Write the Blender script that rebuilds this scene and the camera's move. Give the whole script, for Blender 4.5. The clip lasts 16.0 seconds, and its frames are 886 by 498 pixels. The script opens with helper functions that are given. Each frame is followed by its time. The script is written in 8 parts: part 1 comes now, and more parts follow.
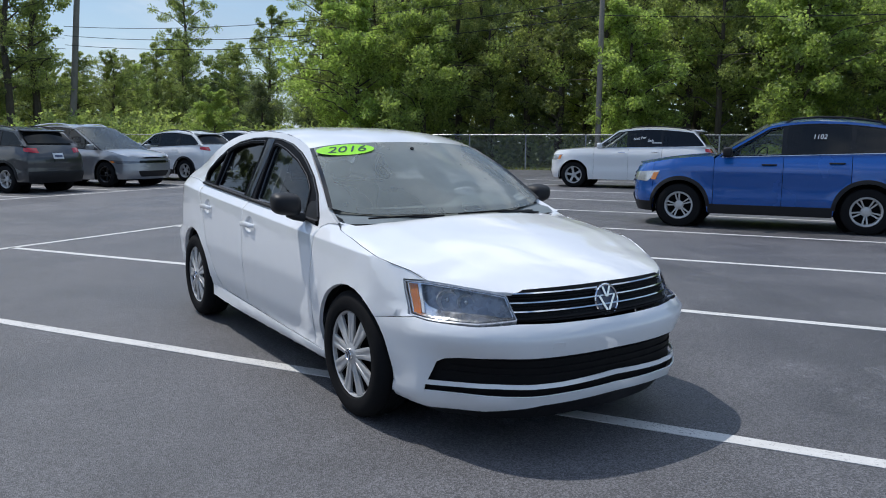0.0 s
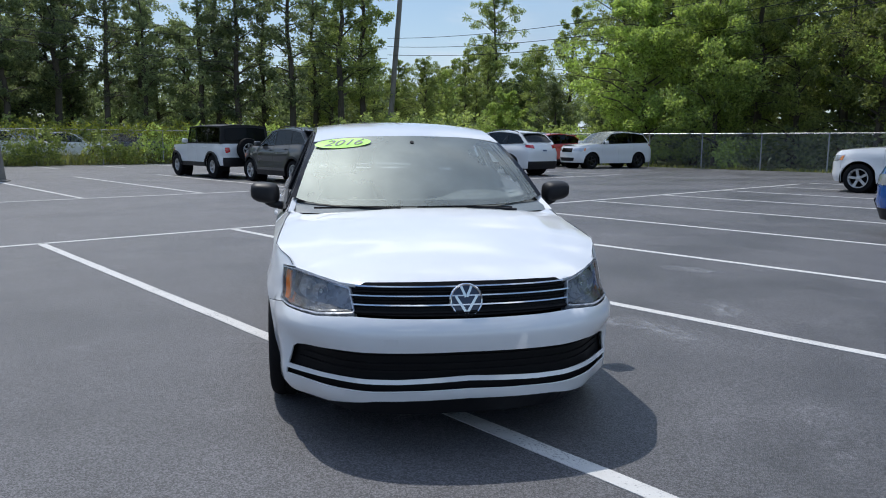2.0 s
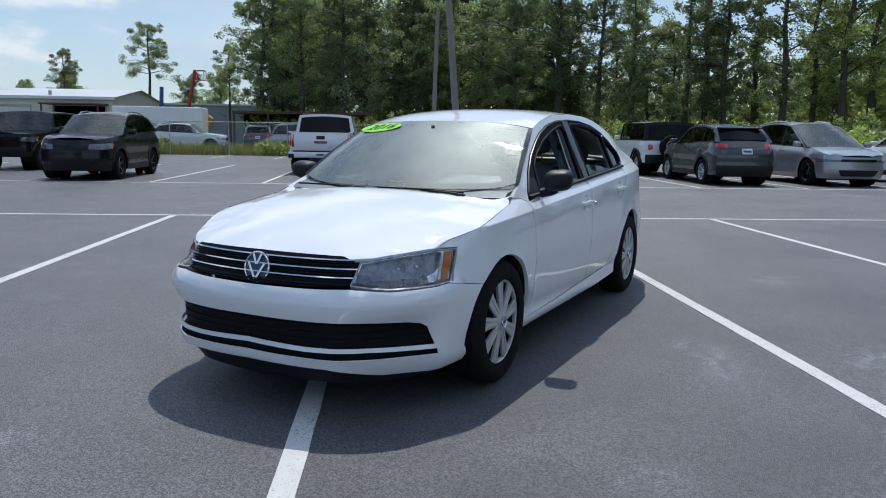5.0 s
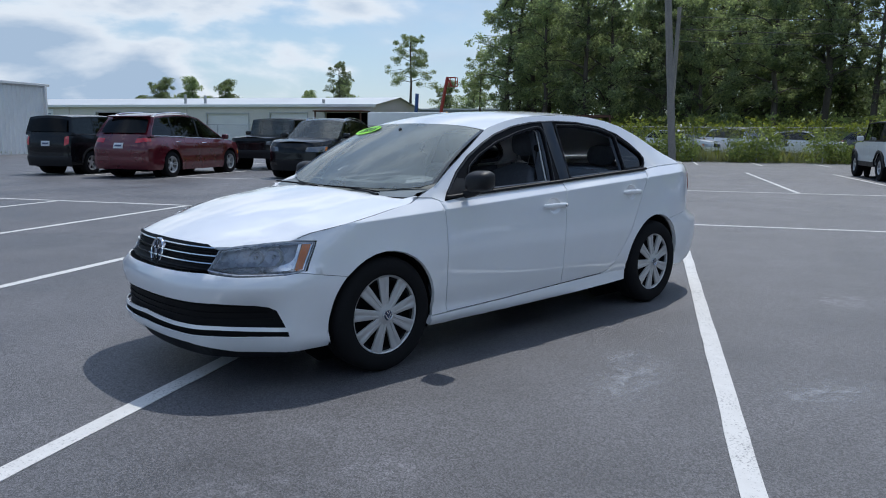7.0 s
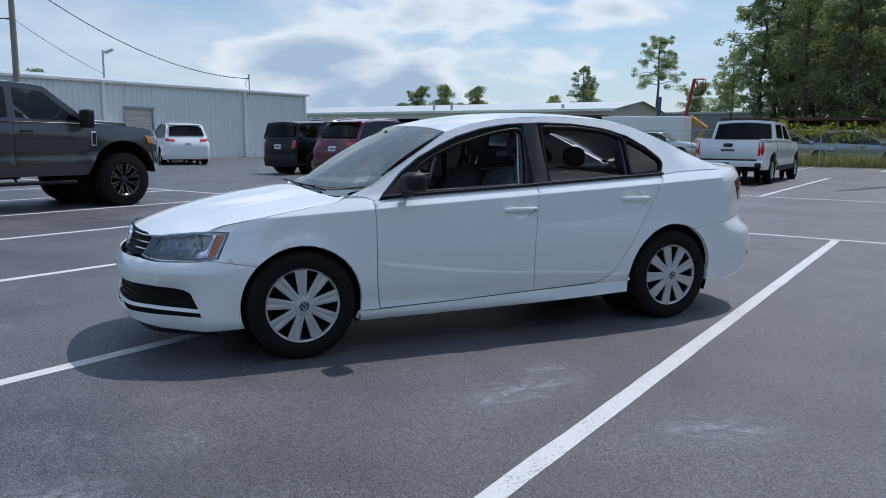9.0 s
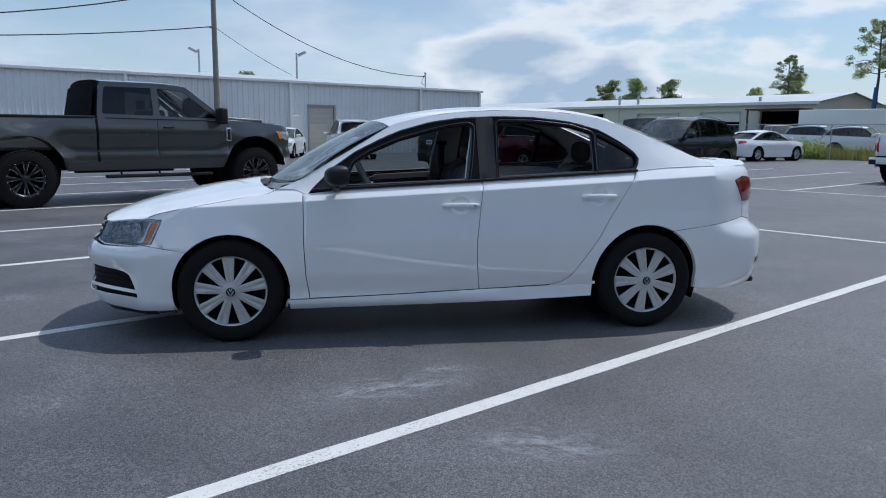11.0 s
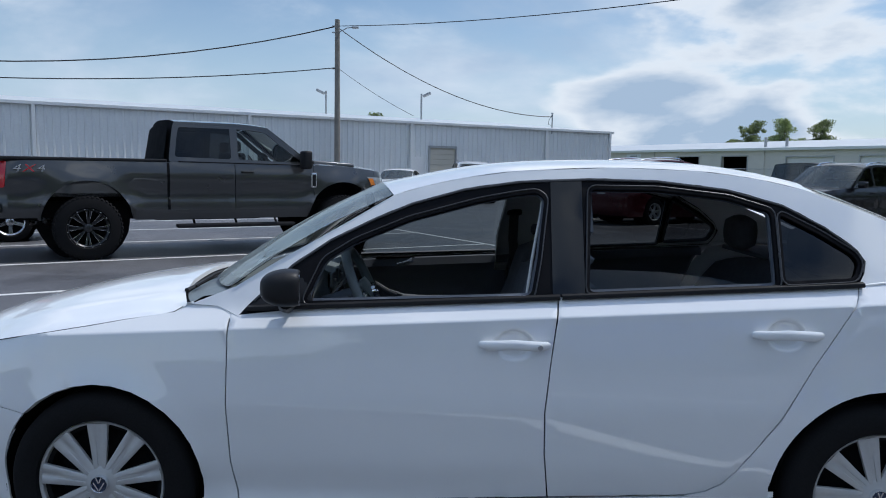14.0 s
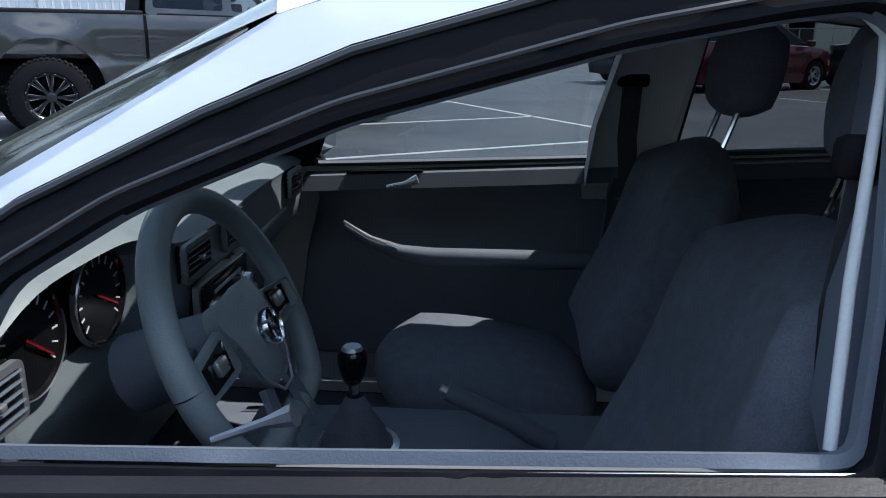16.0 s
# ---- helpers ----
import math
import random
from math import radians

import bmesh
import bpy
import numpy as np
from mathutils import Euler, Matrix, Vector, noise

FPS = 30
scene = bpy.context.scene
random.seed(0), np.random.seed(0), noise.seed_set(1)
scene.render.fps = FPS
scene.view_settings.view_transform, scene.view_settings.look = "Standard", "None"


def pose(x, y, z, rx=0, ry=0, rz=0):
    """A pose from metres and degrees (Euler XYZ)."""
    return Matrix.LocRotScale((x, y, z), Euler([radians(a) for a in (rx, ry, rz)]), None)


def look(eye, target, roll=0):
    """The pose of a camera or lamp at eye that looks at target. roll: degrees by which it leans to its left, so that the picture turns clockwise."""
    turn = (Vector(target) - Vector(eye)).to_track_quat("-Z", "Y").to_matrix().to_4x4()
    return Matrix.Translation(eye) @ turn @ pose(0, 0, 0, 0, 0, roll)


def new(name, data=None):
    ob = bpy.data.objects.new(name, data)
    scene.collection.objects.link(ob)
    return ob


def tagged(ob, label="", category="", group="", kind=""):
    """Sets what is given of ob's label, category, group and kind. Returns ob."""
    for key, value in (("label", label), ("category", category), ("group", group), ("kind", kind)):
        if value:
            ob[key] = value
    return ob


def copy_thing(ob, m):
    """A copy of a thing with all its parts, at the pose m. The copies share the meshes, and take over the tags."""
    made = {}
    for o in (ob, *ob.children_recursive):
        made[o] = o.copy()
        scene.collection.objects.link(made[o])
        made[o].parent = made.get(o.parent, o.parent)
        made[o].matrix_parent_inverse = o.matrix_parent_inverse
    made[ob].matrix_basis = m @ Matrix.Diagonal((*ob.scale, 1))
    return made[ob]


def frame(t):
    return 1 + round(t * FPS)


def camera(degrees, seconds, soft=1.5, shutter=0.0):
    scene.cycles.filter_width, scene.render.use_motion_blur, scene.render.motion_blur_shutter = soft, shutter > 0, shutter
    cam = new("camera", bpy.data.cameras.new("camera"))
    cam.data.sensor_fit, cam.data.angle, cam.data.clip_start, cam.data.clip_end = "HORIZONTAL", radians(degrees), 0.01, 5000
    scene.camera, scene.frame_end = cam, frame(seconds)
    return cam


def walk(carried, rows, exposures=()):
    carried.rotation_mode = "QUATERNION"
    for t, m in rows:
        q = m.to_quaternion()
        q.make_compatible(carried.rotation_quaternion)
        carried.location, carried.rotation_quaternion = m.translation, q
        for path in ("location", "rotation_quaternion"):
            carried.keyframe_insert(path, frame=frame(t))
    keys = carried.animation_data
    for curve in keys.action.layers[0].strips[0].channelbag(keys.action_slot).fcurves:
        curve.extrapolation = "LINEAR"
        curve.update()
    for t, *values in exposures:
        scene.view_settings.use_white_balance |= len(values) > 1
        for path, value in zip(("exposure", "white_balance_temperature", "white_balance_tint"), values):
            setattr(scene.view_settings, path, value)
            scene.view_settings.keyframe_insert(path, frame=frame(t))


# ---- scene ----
cam = camera(60.9, 16.0, 1.0)
PATH = [
    (0, (4.579, -2.472, 1.353), (2.933, -1.372, 1.072), 0.3),
    (0.5, (4.773, -2.048, 1.346), (3.041, -1.089, 1.063), 0.5),
    (1, (4.947, -1.594, 1.333), (3.126, -0.816, 1.051), 0.6),
    (1.5, (5.089, -1.128, 1.328), (3.193, -0.556, 1.046), 0.6),
    (2, (5.28, -0.658, 1.324), (3.332, -0.305, 1.039), 0.3),
    (2.5, (5.243, -0.169, 1.296), (3.269, -0.035, 1.008), 0.2),
    (3, (5.306, 0.33, 1.284), (3.33, 0.238, 0.991), 0.3),
    (3.5, (5.266, 0.822, 1.278), (3.314, 0.503, 0.978), 0.3),
    (4, (5.183, 1.335, 1.263), (3.28, 0.795, 0.963), 0.7),
    (4.5, (5.021, 1.816, 1.259), (3.185, 1.082, 0.961), 1.0),
    (6.8, (3.94, 3.819, 1.268), (2.539, 2.423, 0.968), 0.3),
    (7, (3.815, 3.944, 1.278), (2.463, 2.5, 0.978), 0.5),
    (7.5, (3.492, 4.307, 1.281), (2.278, 2.745, 0.983), 0.4),
    (8, (3.107, 4.564, 1.279), (2.031, 2.904, 0.985), 0.5),
    (8.5, (2.73, 4.831, 1.276), (1.793, 3.088, 0.984), 0.5),
    (9, (2.313, 5.017, 1.275), (1.509, 3.209, 0.982), 0.5),
    (11.3, (0.625, 5.475, 1.278), (0.37, 3.514, 0.976), 0.5),
    (11.5, (0.543, 5.486, 1.28), (0.326, 3.52, 0.985), 0.6),
    (12, (0.414, 5.371, 1.316), (0.267, 3.396, 1.04), 0.7),
    (12.5, (0.332, 4.98, 1.367), (0.235, 2.998, 1.118), 0.8),
    (13, (0.233, 4.455, 1.385), (0.18, 2.469, 1.16), 0.8),
    (13.5, (0.2, 3.876, 1.4), (0.185, 1.887, 1.191), 0.8),
    (14, (0.137, 3.319, 1.4), (0.158, 1.33, 1.193), 0.9),
    (14.5, (0.133, 2.747, 1.385), (0.189, 0.761, 1.153), 0.8),
    (15, (0.122, 2.205, 1.375), (0.205, 0.228, 1.082), 0.7),
    (15.5, (0.139, 1.719, 1.337), (0.249, -0.237, 0.935), 0.6),
    (16, (0.154, 1.293, 1.296), (0.269, -0.626, 0.744), 0.8),
]
walk(cam, [(t, look(eye, target, roll)) for t, eye, target, roll in PATH], exposures=[(0, 0.42, 6500, 9), (4.5, 0.38, 6450, 9), (8, 0.34, 6250, 9), (15.1, 0.34, 6250, 9), (15.5, 0.56, 6250, 9), (16, 1.48, 6250, 9)])

# ---- world and sun ----
LOT = radians(31.5)                       # the stall lines run along u, turned by this from the sedan
CU, SU = math.cos(LOT), math.sin(LOT)


def lot(u, v, z=0.0, turn=0.0):
    """A pose in the car park: u along the stall lines, v across them, turn in degrees from u."""
    return pose(CU * u - SU * v, SU * u + CU * v, z, 0, 0, 31.5 + turn)


SUN_FROM = Vector((-0.53, -0.23, 1.0)).normalized()
world = bpy.data.worlds.new("sky")
scene.world = world
world.use_nodes = True
wn, wl = world.node_tree.nodes, world.node_tree.links
wn.clear()
sky = wn.new("ShaderNodeTexSky")
sky.sky_type, sky.sun_disc = "NISHITA", False
sky.sun_elevation = math.asin(SUN_FROM.z)
sky.sun_rotation = math.atan2(SUN_FROM.x, SUN_FROM.y)
sky.air_density, sky.dust_density, sky.ozone_density = 1.0, 0.25, 2.0
SKY = 0.085
scaled = wn.new("ShaderNodeMix")
scaled.data_type, scaled.blend_type = "RGBA", "MULTIPLY"
scaled.inputs[0].default_value = 1.0
scaled.inputs[7].default_value = (SKY, SKY, SKY, 1)
wl.new(sky.outputs[0], scaled.inputs[6])
coord = wn.new("ShaderNodeTexCoord")
flat = wn.new("ShaderNodeMapping")
flat.inputs["Scale"].default_value = (1.0, 1.0, 2.6)
flat.inputs["Location"].default_value = (0.35, 0.1, 0.0)
wl.new(coord.outputs["Generated"], flat.inputs[0])
puff = wn.new("ShaderNodeTexNoise")
puff.inputs["Scale"].default_value, puff.inputs["Detail"].default_value, puff.inputs["Roughness"].default_value = 2.1, 9.0, 0.56
puff.inputs["Distortion"].default_value = 0.35
wl.new(flat.outputs[0], puff.inputs["Vector"])
cover = wn.new("ShaderNodeMapRange")
cover.interpolation_type = "SMOOTHSTEP"
cover.inputs[1].default_value, cover.inputs[2].default_value = 0.44, 0.66
wl.new(puff.outputs[0], cover.inputs[0])
puff2 = wn.new("ShaderNodeTexNoise")
puff2.inputs["Scale"].default_value, puff2.inputs["Detail"].default_value = 4.0, 7.0
wl.new(flat.outputs[0], puff2.inputs["Vector"])
cloud = wn.new("ShaderNodeMix")
cloud.data_type = "RGBA"
cloud.inputs[6].default_value, cloud.inputs[7].default_value = (0.32, 0.41, 0.54, 1), (0.66, 0.70, 0.75, 1)
tone = wn.new("ShaderNodeMapRange")
tone.inputs[1].default_value, tone.inputs[2].default_value = 0.38, 0.62
wl.new(puff2.outputs[0], tone.inputs[0])
wl.new(tone.outputs[0], cloud.inputs[0])
over = wn.new("ShaderNodeMix")
over.data_type = "RGBA"
wl.new(cover.outputs[0], over.inputs[0])
wl.new(scaled.outputs[2], over.inputs[6])
wl.new(cloud.outputs[2], over.inputs[7])
rise = wn.new("ShaderNodeSeparateXYZ")
wl.new(coord.outputs["Generated"], rise.inputs[0])
low_air = wn.new("ShaderNodeMapRange")             # pale haze low over the horizon
low_air.interpolation_type = "SMOOTHSTEP"
for i_, v_ in ((1, 0.0), (2, 0.26), (3, 0.60), (4, 0.0)):
    low_air.inputs[i_].default_value = v_
wl.new(rise.outputs[2], low_air.inputs[0])
hazy = wn.new("ShaderNodeMix")
hazy.data_type = "RGBA"
hazy.inputs[7].default_value = (0.36, 0.46, 0.59, 1)
wl.new(low_air.outputs[0], hazy.inputs[0])
wl.new(over.outputs[2], hazy.inputs[6])
# a bank of cumulus with bright billowing edges low in the south
toward = wn.new("ShaderNodeVectorMath")
toward.operation = "DOT_PRODUCT"
toward.inputs[1].default_value = Vector((-0.40, -0.90, 0.17)).normalized()
wl.new(coord.outputs["Generated"], toward.inputs[0])
near_bank = wn.new("ShaderNodeMapRange")
near_bank.interpolation_type = "SMOOTHSTEP"
for i_, v_ in ((1, 0.92), (2, 0.995), (3, -0.16), (4, 0.05)):
    near_bank.inputs[i_].default_value = v_
wl.new(toward.outputs["Value"], near_bank.inputs[0])
billow = wn.new("ShaderNodeTexNoise")
billow.inputs["Scale"].default_value, billow.inputs["Detail"].default_value, billow.inputs["Roughness"].default_value = 4.2, 7.0, 0.50
billow.inputs["Distortion"].default_value = 0.15
wl.new(flat.outputs[0], billow.inputs["Vector"])
heap = wn.new("ShaderNodeMath")
heap.operation = "ADD"
wl.new(billow.outputs[0], heap.inputs[0])
wl.new(near_bank.outputs[0], heap.inputs[1])
heap_edge = wn.new("ShaderNodeMapRange")
heap_edge.interpolation_type = "SMOOTHSTEP"
heap_edge.inputs[1].default_value, heap_edge.inputs[2].default_value = 0.49, 0.60
wl.new(heap.outputs[0], heap_edge.inputs[0])
heap_tone = wn.new("ShaderNodeMapRange")
heap_tone.inputs[1].default_value, heap_tone.inputs[2].default_value = 0.56, 0.70
wl.new(heap.outputs[0], heap_tone.inputs[0])
heap_colour = wn.new("ShaderNodeMix")
heap_colour.data_type = "RGBA"
heap_colour.inputs[6].default_value, heap_colour.inputs[7].default_value = (0.66, 0.69, 0.73, 1), (0.31, 0.40, 0.52, 1)
wl.new(heap_tone.outputs[0], heap_colour.inputs[0])
banked = wn.new("ShaderNodeMix")
banked.data_type = "RGBA"
wl.new(heap_edge.outputs[0], banked.inputs[0])
wl.new(hazy.outputs[2], banked.inputs[6])
wl.new(heap_colour.outputs[2], banked.inputs[7])
# the unseen upper sky is brightened over the air near the horizon, to fill shaded sides
aloft = wn.new("ShaderNodeMapRange")
aloft.interpolation_type = "SMOOTHSTEP"
for i_, v_ in ((1, 0.30), (2, 0.62), (3, 1.0), (4, 1.55)):
    aloft.inputs[i_].default_value = v_
wl.new(rise.outputs[2], aloft.inputs[0])
ground_of_sky = wn.new("ShaderNodeBackground")
wl.new(banked.outputs[2], ground_of_sky.inputs[0])
wl.new(aloft.outputs[0], ground_of_sky.inputs[1])
wout = wn.new("ShaderNodeOutputWorld")
wl.new(ground_of_sky.outputs[0], wout.inputs[0])

sun = new("sun", bpy.data.lights.new("sun", "SUN"))
sun.data.energy, sun.data.angle, sun.data.color = 2.25, radians(0.53), (1.0, 0.97, 0.93)
sun.matrix_world = look(SUN_FROM * 60, (0, 0, 0))

# ---- materials ----
MATS = {}


def mat(name, base, rough=0.5, metal=0.0, var=0.12, scale=6.0, fine=60.0, bump=0.0, coat=0.0, spec=0.5, rand=0.0, rvar=0.08, glass=0.0, alpha=1.0, emit=None):
    """A procedural surface: two scales of colour change, uneven gloss and fine relief."""
    if name in MATS:
        return MATS[name]
    m = MATS[name] = bpy.data.materials.new(name)
    m.use_nodes = True
    n, k = m.node_tree.nodes, m.node_tree.links
    b = n["Principled BSDF"]
    b.inputs["Metallic"].default_value = metal
    b.inputs["Specular IOR Level"].default_value = spec
    b.inputs["Coat Weight"].default_value, b.inputs["Coat Roughness"].default_value = coat, 0.03
    b.inputs["Transmission Weight"].default_value = glass
    b.inputs["Alpha"].default_value = alpha
    if emit:
        b.inputs["Emission Color"].default_value, b.inputs["Emission Strength"].default_value = (*emit[:3], 1), emit[3]
    tc = n.new("ShaderNodeTexCoord")
    big, small = n.new("ShaderNodeTexNoise"), n.new("ShaderNodeTexNoise")
    big.inputs["Scale"].default_value, big.inputs["Detail"].default_value = scale, 5
    small.inputs["Scale"].default_value, small.inputs["Detail"].default_value = fine, 3
    for t in (big, small):
        k.new(tc.outputs["Object"], t.inputs["Vector"])
    both = n.new("ShaderNodeMath")
    both.operation = "ADD"
    k.new(big.outputs[0], both.inputs[0])
    k.new(small.outputs[0], both.inputs[1])
    total = both
    if rand:
        info, times, plus = n.new("ShaderNodeObjectInfo"), n.new("ShaderNodeMath"), n.new("ShaderNodeMath")
        times.operation, plus.operation = "MULTIPLY_ADD", "ADD"
        times.inputs[1].default_value, times.inputs[2].default_value = rand, -rand / 2
        k.new(info.outputs["Random"], times.inputs[0])
        k.new(both.outputs[0], plus.inputs[0])
        k.new(times.outputs[0], plus.inputs[1])
        total = plus
    span = n.new("ShaderNodeMapRange")
    span.inputs[1].default_value, span.inputs[2].default_value = 0.6, 1.4
    k.new(total.outputs[0], span.inputs[0])
    mix = n.new("ShaderNodeMix")
    mix.data_type = "RGBA"
    mix.inputs[6].default_value = (*[c * (1 - var) for c in base], 1)
    mix.inputs[7].default_value = (*[min(1, c * (1 + var)) for c in base], 1)
    k.new(span.outputs[0], mix.inputs[0])
    k.new(mix.outputs[2], b.inputs["Base Color"])
    gl = n.new("ShaderNodeMapRange")
    gl.inputs[1].default_value, gl.inputs[2].default_value = 0.3, 0.7
    gl.inputs[3].default_value, gl.inputs[4].default_value = max(0, rough - rvar), min(1, rough + rvar)
    k.new(big.outputs[0], gl.inputs[0])
    k.new(gl.outputs[0], b.inputs["Roughness"])
    if bump:
        bp = n.new("ShaderNodeBump")
        bp.inputs["Strength"].default_value, bp.inputs["Distance"].default_value = 0.6, bump
        k.new(small.outputs[0], bp.inputs["Height"])
        k.new(bp.outputs[0], b.inputs["Normal"])
    return m


def glass(name, tint, rough=0.0, dust_haze=0.0):
    """Thin tinted glass: see-through by its tint, with a mirror sheen."""
    if name in MATS:
        return MATS[name]
    m = MATS[name] = bpy.data.materials.new(name)
    m.use_nodes = True
    n, k = m.node_tree.nodes, m.node_tree.links
    n.remove(n["Principled BSDF"])
    clear, shine, fres, mix = n.new("ShaderNodeBsdfTransparent"), n.new("ShaderNodeBsdfGlossy"), n.new("ShaderNodeFresnel"), n.new("ShaderNodeMixShader")
    clear.inputs[0].default_value = (*tint, 1)
    shine.inputs["Roughness"].default_value = rough
    fres.inputs[0].default_value = 1.52
    k.new(fres.outputs[0], mix.inputs[0])
    k.new(clear.outputs[0], mix.inputs[1])
    k.new(shine.outputs[0], mix.inputs[2])
    last = mix
    if dust_haze:                                  # dusty film with painted sky haze: scatters a little all round, more about the mirror direction
        film, soft, blend, over_ = n.new("ShaderNodeBsdfDiffuse"), n.new("ShaderNodeBsdfGlossy"), n.new("ShaderNodeMixShader"), n.new("ShaderNodeMixShader")
        film.inputs[0].default_value = (0.46, 0.50, 0.49, 1)
        soft.inputs[0].default_value = (0.72, 0.80, 0.76, 1)
        soft.inputs["Roughness"].default_value = 0.52
        tc, streak, r = n.new("ShaderNodeTexCoord"), n.new("ShaderNodeTexNoise"), n.new("ShaderNodeMapRange")
        streak.inputs["Scale"].default_value, streak.inputs["Detail"].default_value = 2.2, 5
        k.new(tc.outputs["Object"], streak.inputs["Vector"])
        for i, v in ((1, 0.3), (2, 0.7), (3, dust_haze * 0.75), (4, dust_haze * 1.25)):
            r.inputs[i].default_value = v
        k.new(streak.outputs[0], r.inputs[0])
        blend.inputs[0].default_value = 0.5
        k.new(film.outputs[0], blend.inputs[1])
        k.new(soft.outputs[0], blend.inputs[2])
        k.new(r.outputs[0], over_.inputs[0])
        k.new(mix.outputs[0], over_.inputs[1])
        k.new(blend.outputs[0], over_.inputs[2])
        last = over_
    k.new(last.outputs[0], n["Material Output"].inputs[0])
    return m


def asphalt_mat():
    m = MATS["asphalt"] = bpy.data.materials.new("asphalt")
    m.use_nodes = True
    n, k = m.node_tree.nodes, m.node_tree.links
    b = n["Principled BSDF"]
    tc = n.new("ShaderNodeTexCoord")

    def tex(scale, detail=4, rough=0.55):
        t = n.new("ShaderNodeTexNoise")
        t.inputs["Scale"].default_value, t.inputs["Detail"].default_value, t.inputs["Roughness"].default_value = scale, detail, rough
        k.new(tc.outputs["Object"], t.inputs["Vector"])
        return t

    def ramp(src, a, c, lo, hi, smooth=True):
        r = n.new("ShaderNodeMapRange")
        r.interpolation_type = "SMOOTHSTEP" if smooth else "LINEAR"
        for i, v in ((1, a), (2, c), (3, lo), (4, hi)):
            r.inputs[i].default_value = v
        k.new(src, r.inputs[0])
        return r.outputs[0]

    def times(a, c, op="MULTIPLY"):
        r = n.new("ShaderNodeMath")
        r.operation = op
        for i, v in ((0, a), (1, c)):
            if isinstance(v, float):
                r.inputs[i].default_value = v
            else:
                k.new(v, r.inputs[i])
        return r.outputs[0]

    vor = n.new("ShaderNodeTexVoronoi")
    vor.inputs["Scale"].default_value = 165
    k.new(tc.outputs["Object"], vor.inputs["Vector"])
    stones = ramp(vor.outputs["Color"], 0.2, 0.95, 0.50, 1.62)
    wear = ramp(tex(0.55, 6, 0.6).outputs[0], 0.32, 0.68, 0.80, 1.26)
    patch = ramp(tex(1.7, 5).outputs[0], 0.3, 0.7, 0.93, 1.08)
    scuff = ramp(tex(0.9, 8, 0.62).outputs[0], 0.56, 0.70, 0.0, 1.0)      # pale dried patches
    scuff = times(scuff, ramp(tex(11, 5, 0.7).outputs[0], 0.42, 0.64, 0.0, 1.0))
    value = times(times(times(stones, wear), patch), times(times(scuff, 0.8), 1.0, "ADD"))
    col = n.new("ShaderNodeMix")
    col.data_type, col.blend_type = "RGBA", "MULTIPLY"
    col.inputs[0].default_value = 1
    col.inputs[6].default_value = (0.097, 0.096, 0.1025, 1)
    k.new(value, col.inputs[7])
    k.new(col.outputs[2], b.inputs["Base Color"])
    k.new(ramp(wear, 0.80, 1.26, 0.44, 0.60), b.inputs["Roughness"])
    b.inputs["Specular IOR Level"].default_value = 0.5
    bp = n.new("ShaderNodeBump")
    bp.inputs["Strength"].default_value, bp.inputs["Distance"].default_value = 0.7, 0.004
    k.new(times(vor.outputs["Distance"], tex(260, 2).outputs[0], "ADD"), bp.inputs["Height"])
    k.new(bp.outputs[0], b.inputs["Normal"])
    return m


asphalt = asphalt_mat()


def line_mat():
    """Road paint: warm white, worn through to the stones in pores and scuffs."""
    m = MATS["line_paint"] = bpy.data.materials.new("line_paint")
    m.use_nodes = True
    n, k = m.node_tree.nodes, m.node_tree.links
    b = n["Principled BSDF"]
    tc = n.new("ShaderNodeTexCoord")
    tex = []
    for scale, detail in ((95, 3), (2.2, 6), (14, 5)):
        t = n.new("ShaderNodeTexNoise")
        t.inputs["Scale"].default_value, t.inputs["Detail"].default_value = scale, detail
        k.new(tc.outputs["Object"], t.inputs["Vector"])
        tex.append(t.outputs[0])
    both, pores = n.new("ShaderNodeMath"), n.new("ShaderNodeMapRange")
    both.operation = "MULTIPLY_ADD"
    both.inputs[1].default_value = 0.45
    k.new(tex[1], both.inputs[0])
    k.new(tex[0], both.inputs[2])
    for i, v in ((1, 0.80), (2, 0.98), (3, 0.0), (4, 0.85)):
        pores.inputs[i].default_value = v
    k.new(both.outputs[0], pores.inputs[0])
    shade, worn = n.new("ShaderNodeMix"), n.new("ShaderNodeMix")
    shade.data_type = worn.data_type = "RGBA"
    shade.inputs[6].default_value, shade.inputs[7].default_value = (0.52, 0.51, 0.49, 1), (0.68, 0.67, 0.65, 1)
    k.new(tex[2], shade.inputs[0])
    worn.inputs[7].default_value = (0.16, 0.16, 0.165, 1)
    k.new(pores.outputs[0], worn.inputs[0])
    k.new(shade.outputs[2], worn.inputs[6])
    k.new(worn.outputs[2], b.inputs["Base Color"])
    b.inputs["Roughness"].default_value = 0.75
    bp = n.new("ShaderNodeBump")
    bp.inputs["Strength"].default_value, bp.inputs["Distance"].default_value = 0.6, 0.002
    k.new(tex[0], bp.inputs["Height"])
    k.new(bp.outputs[0], b.inputs["Normal"])
    return m


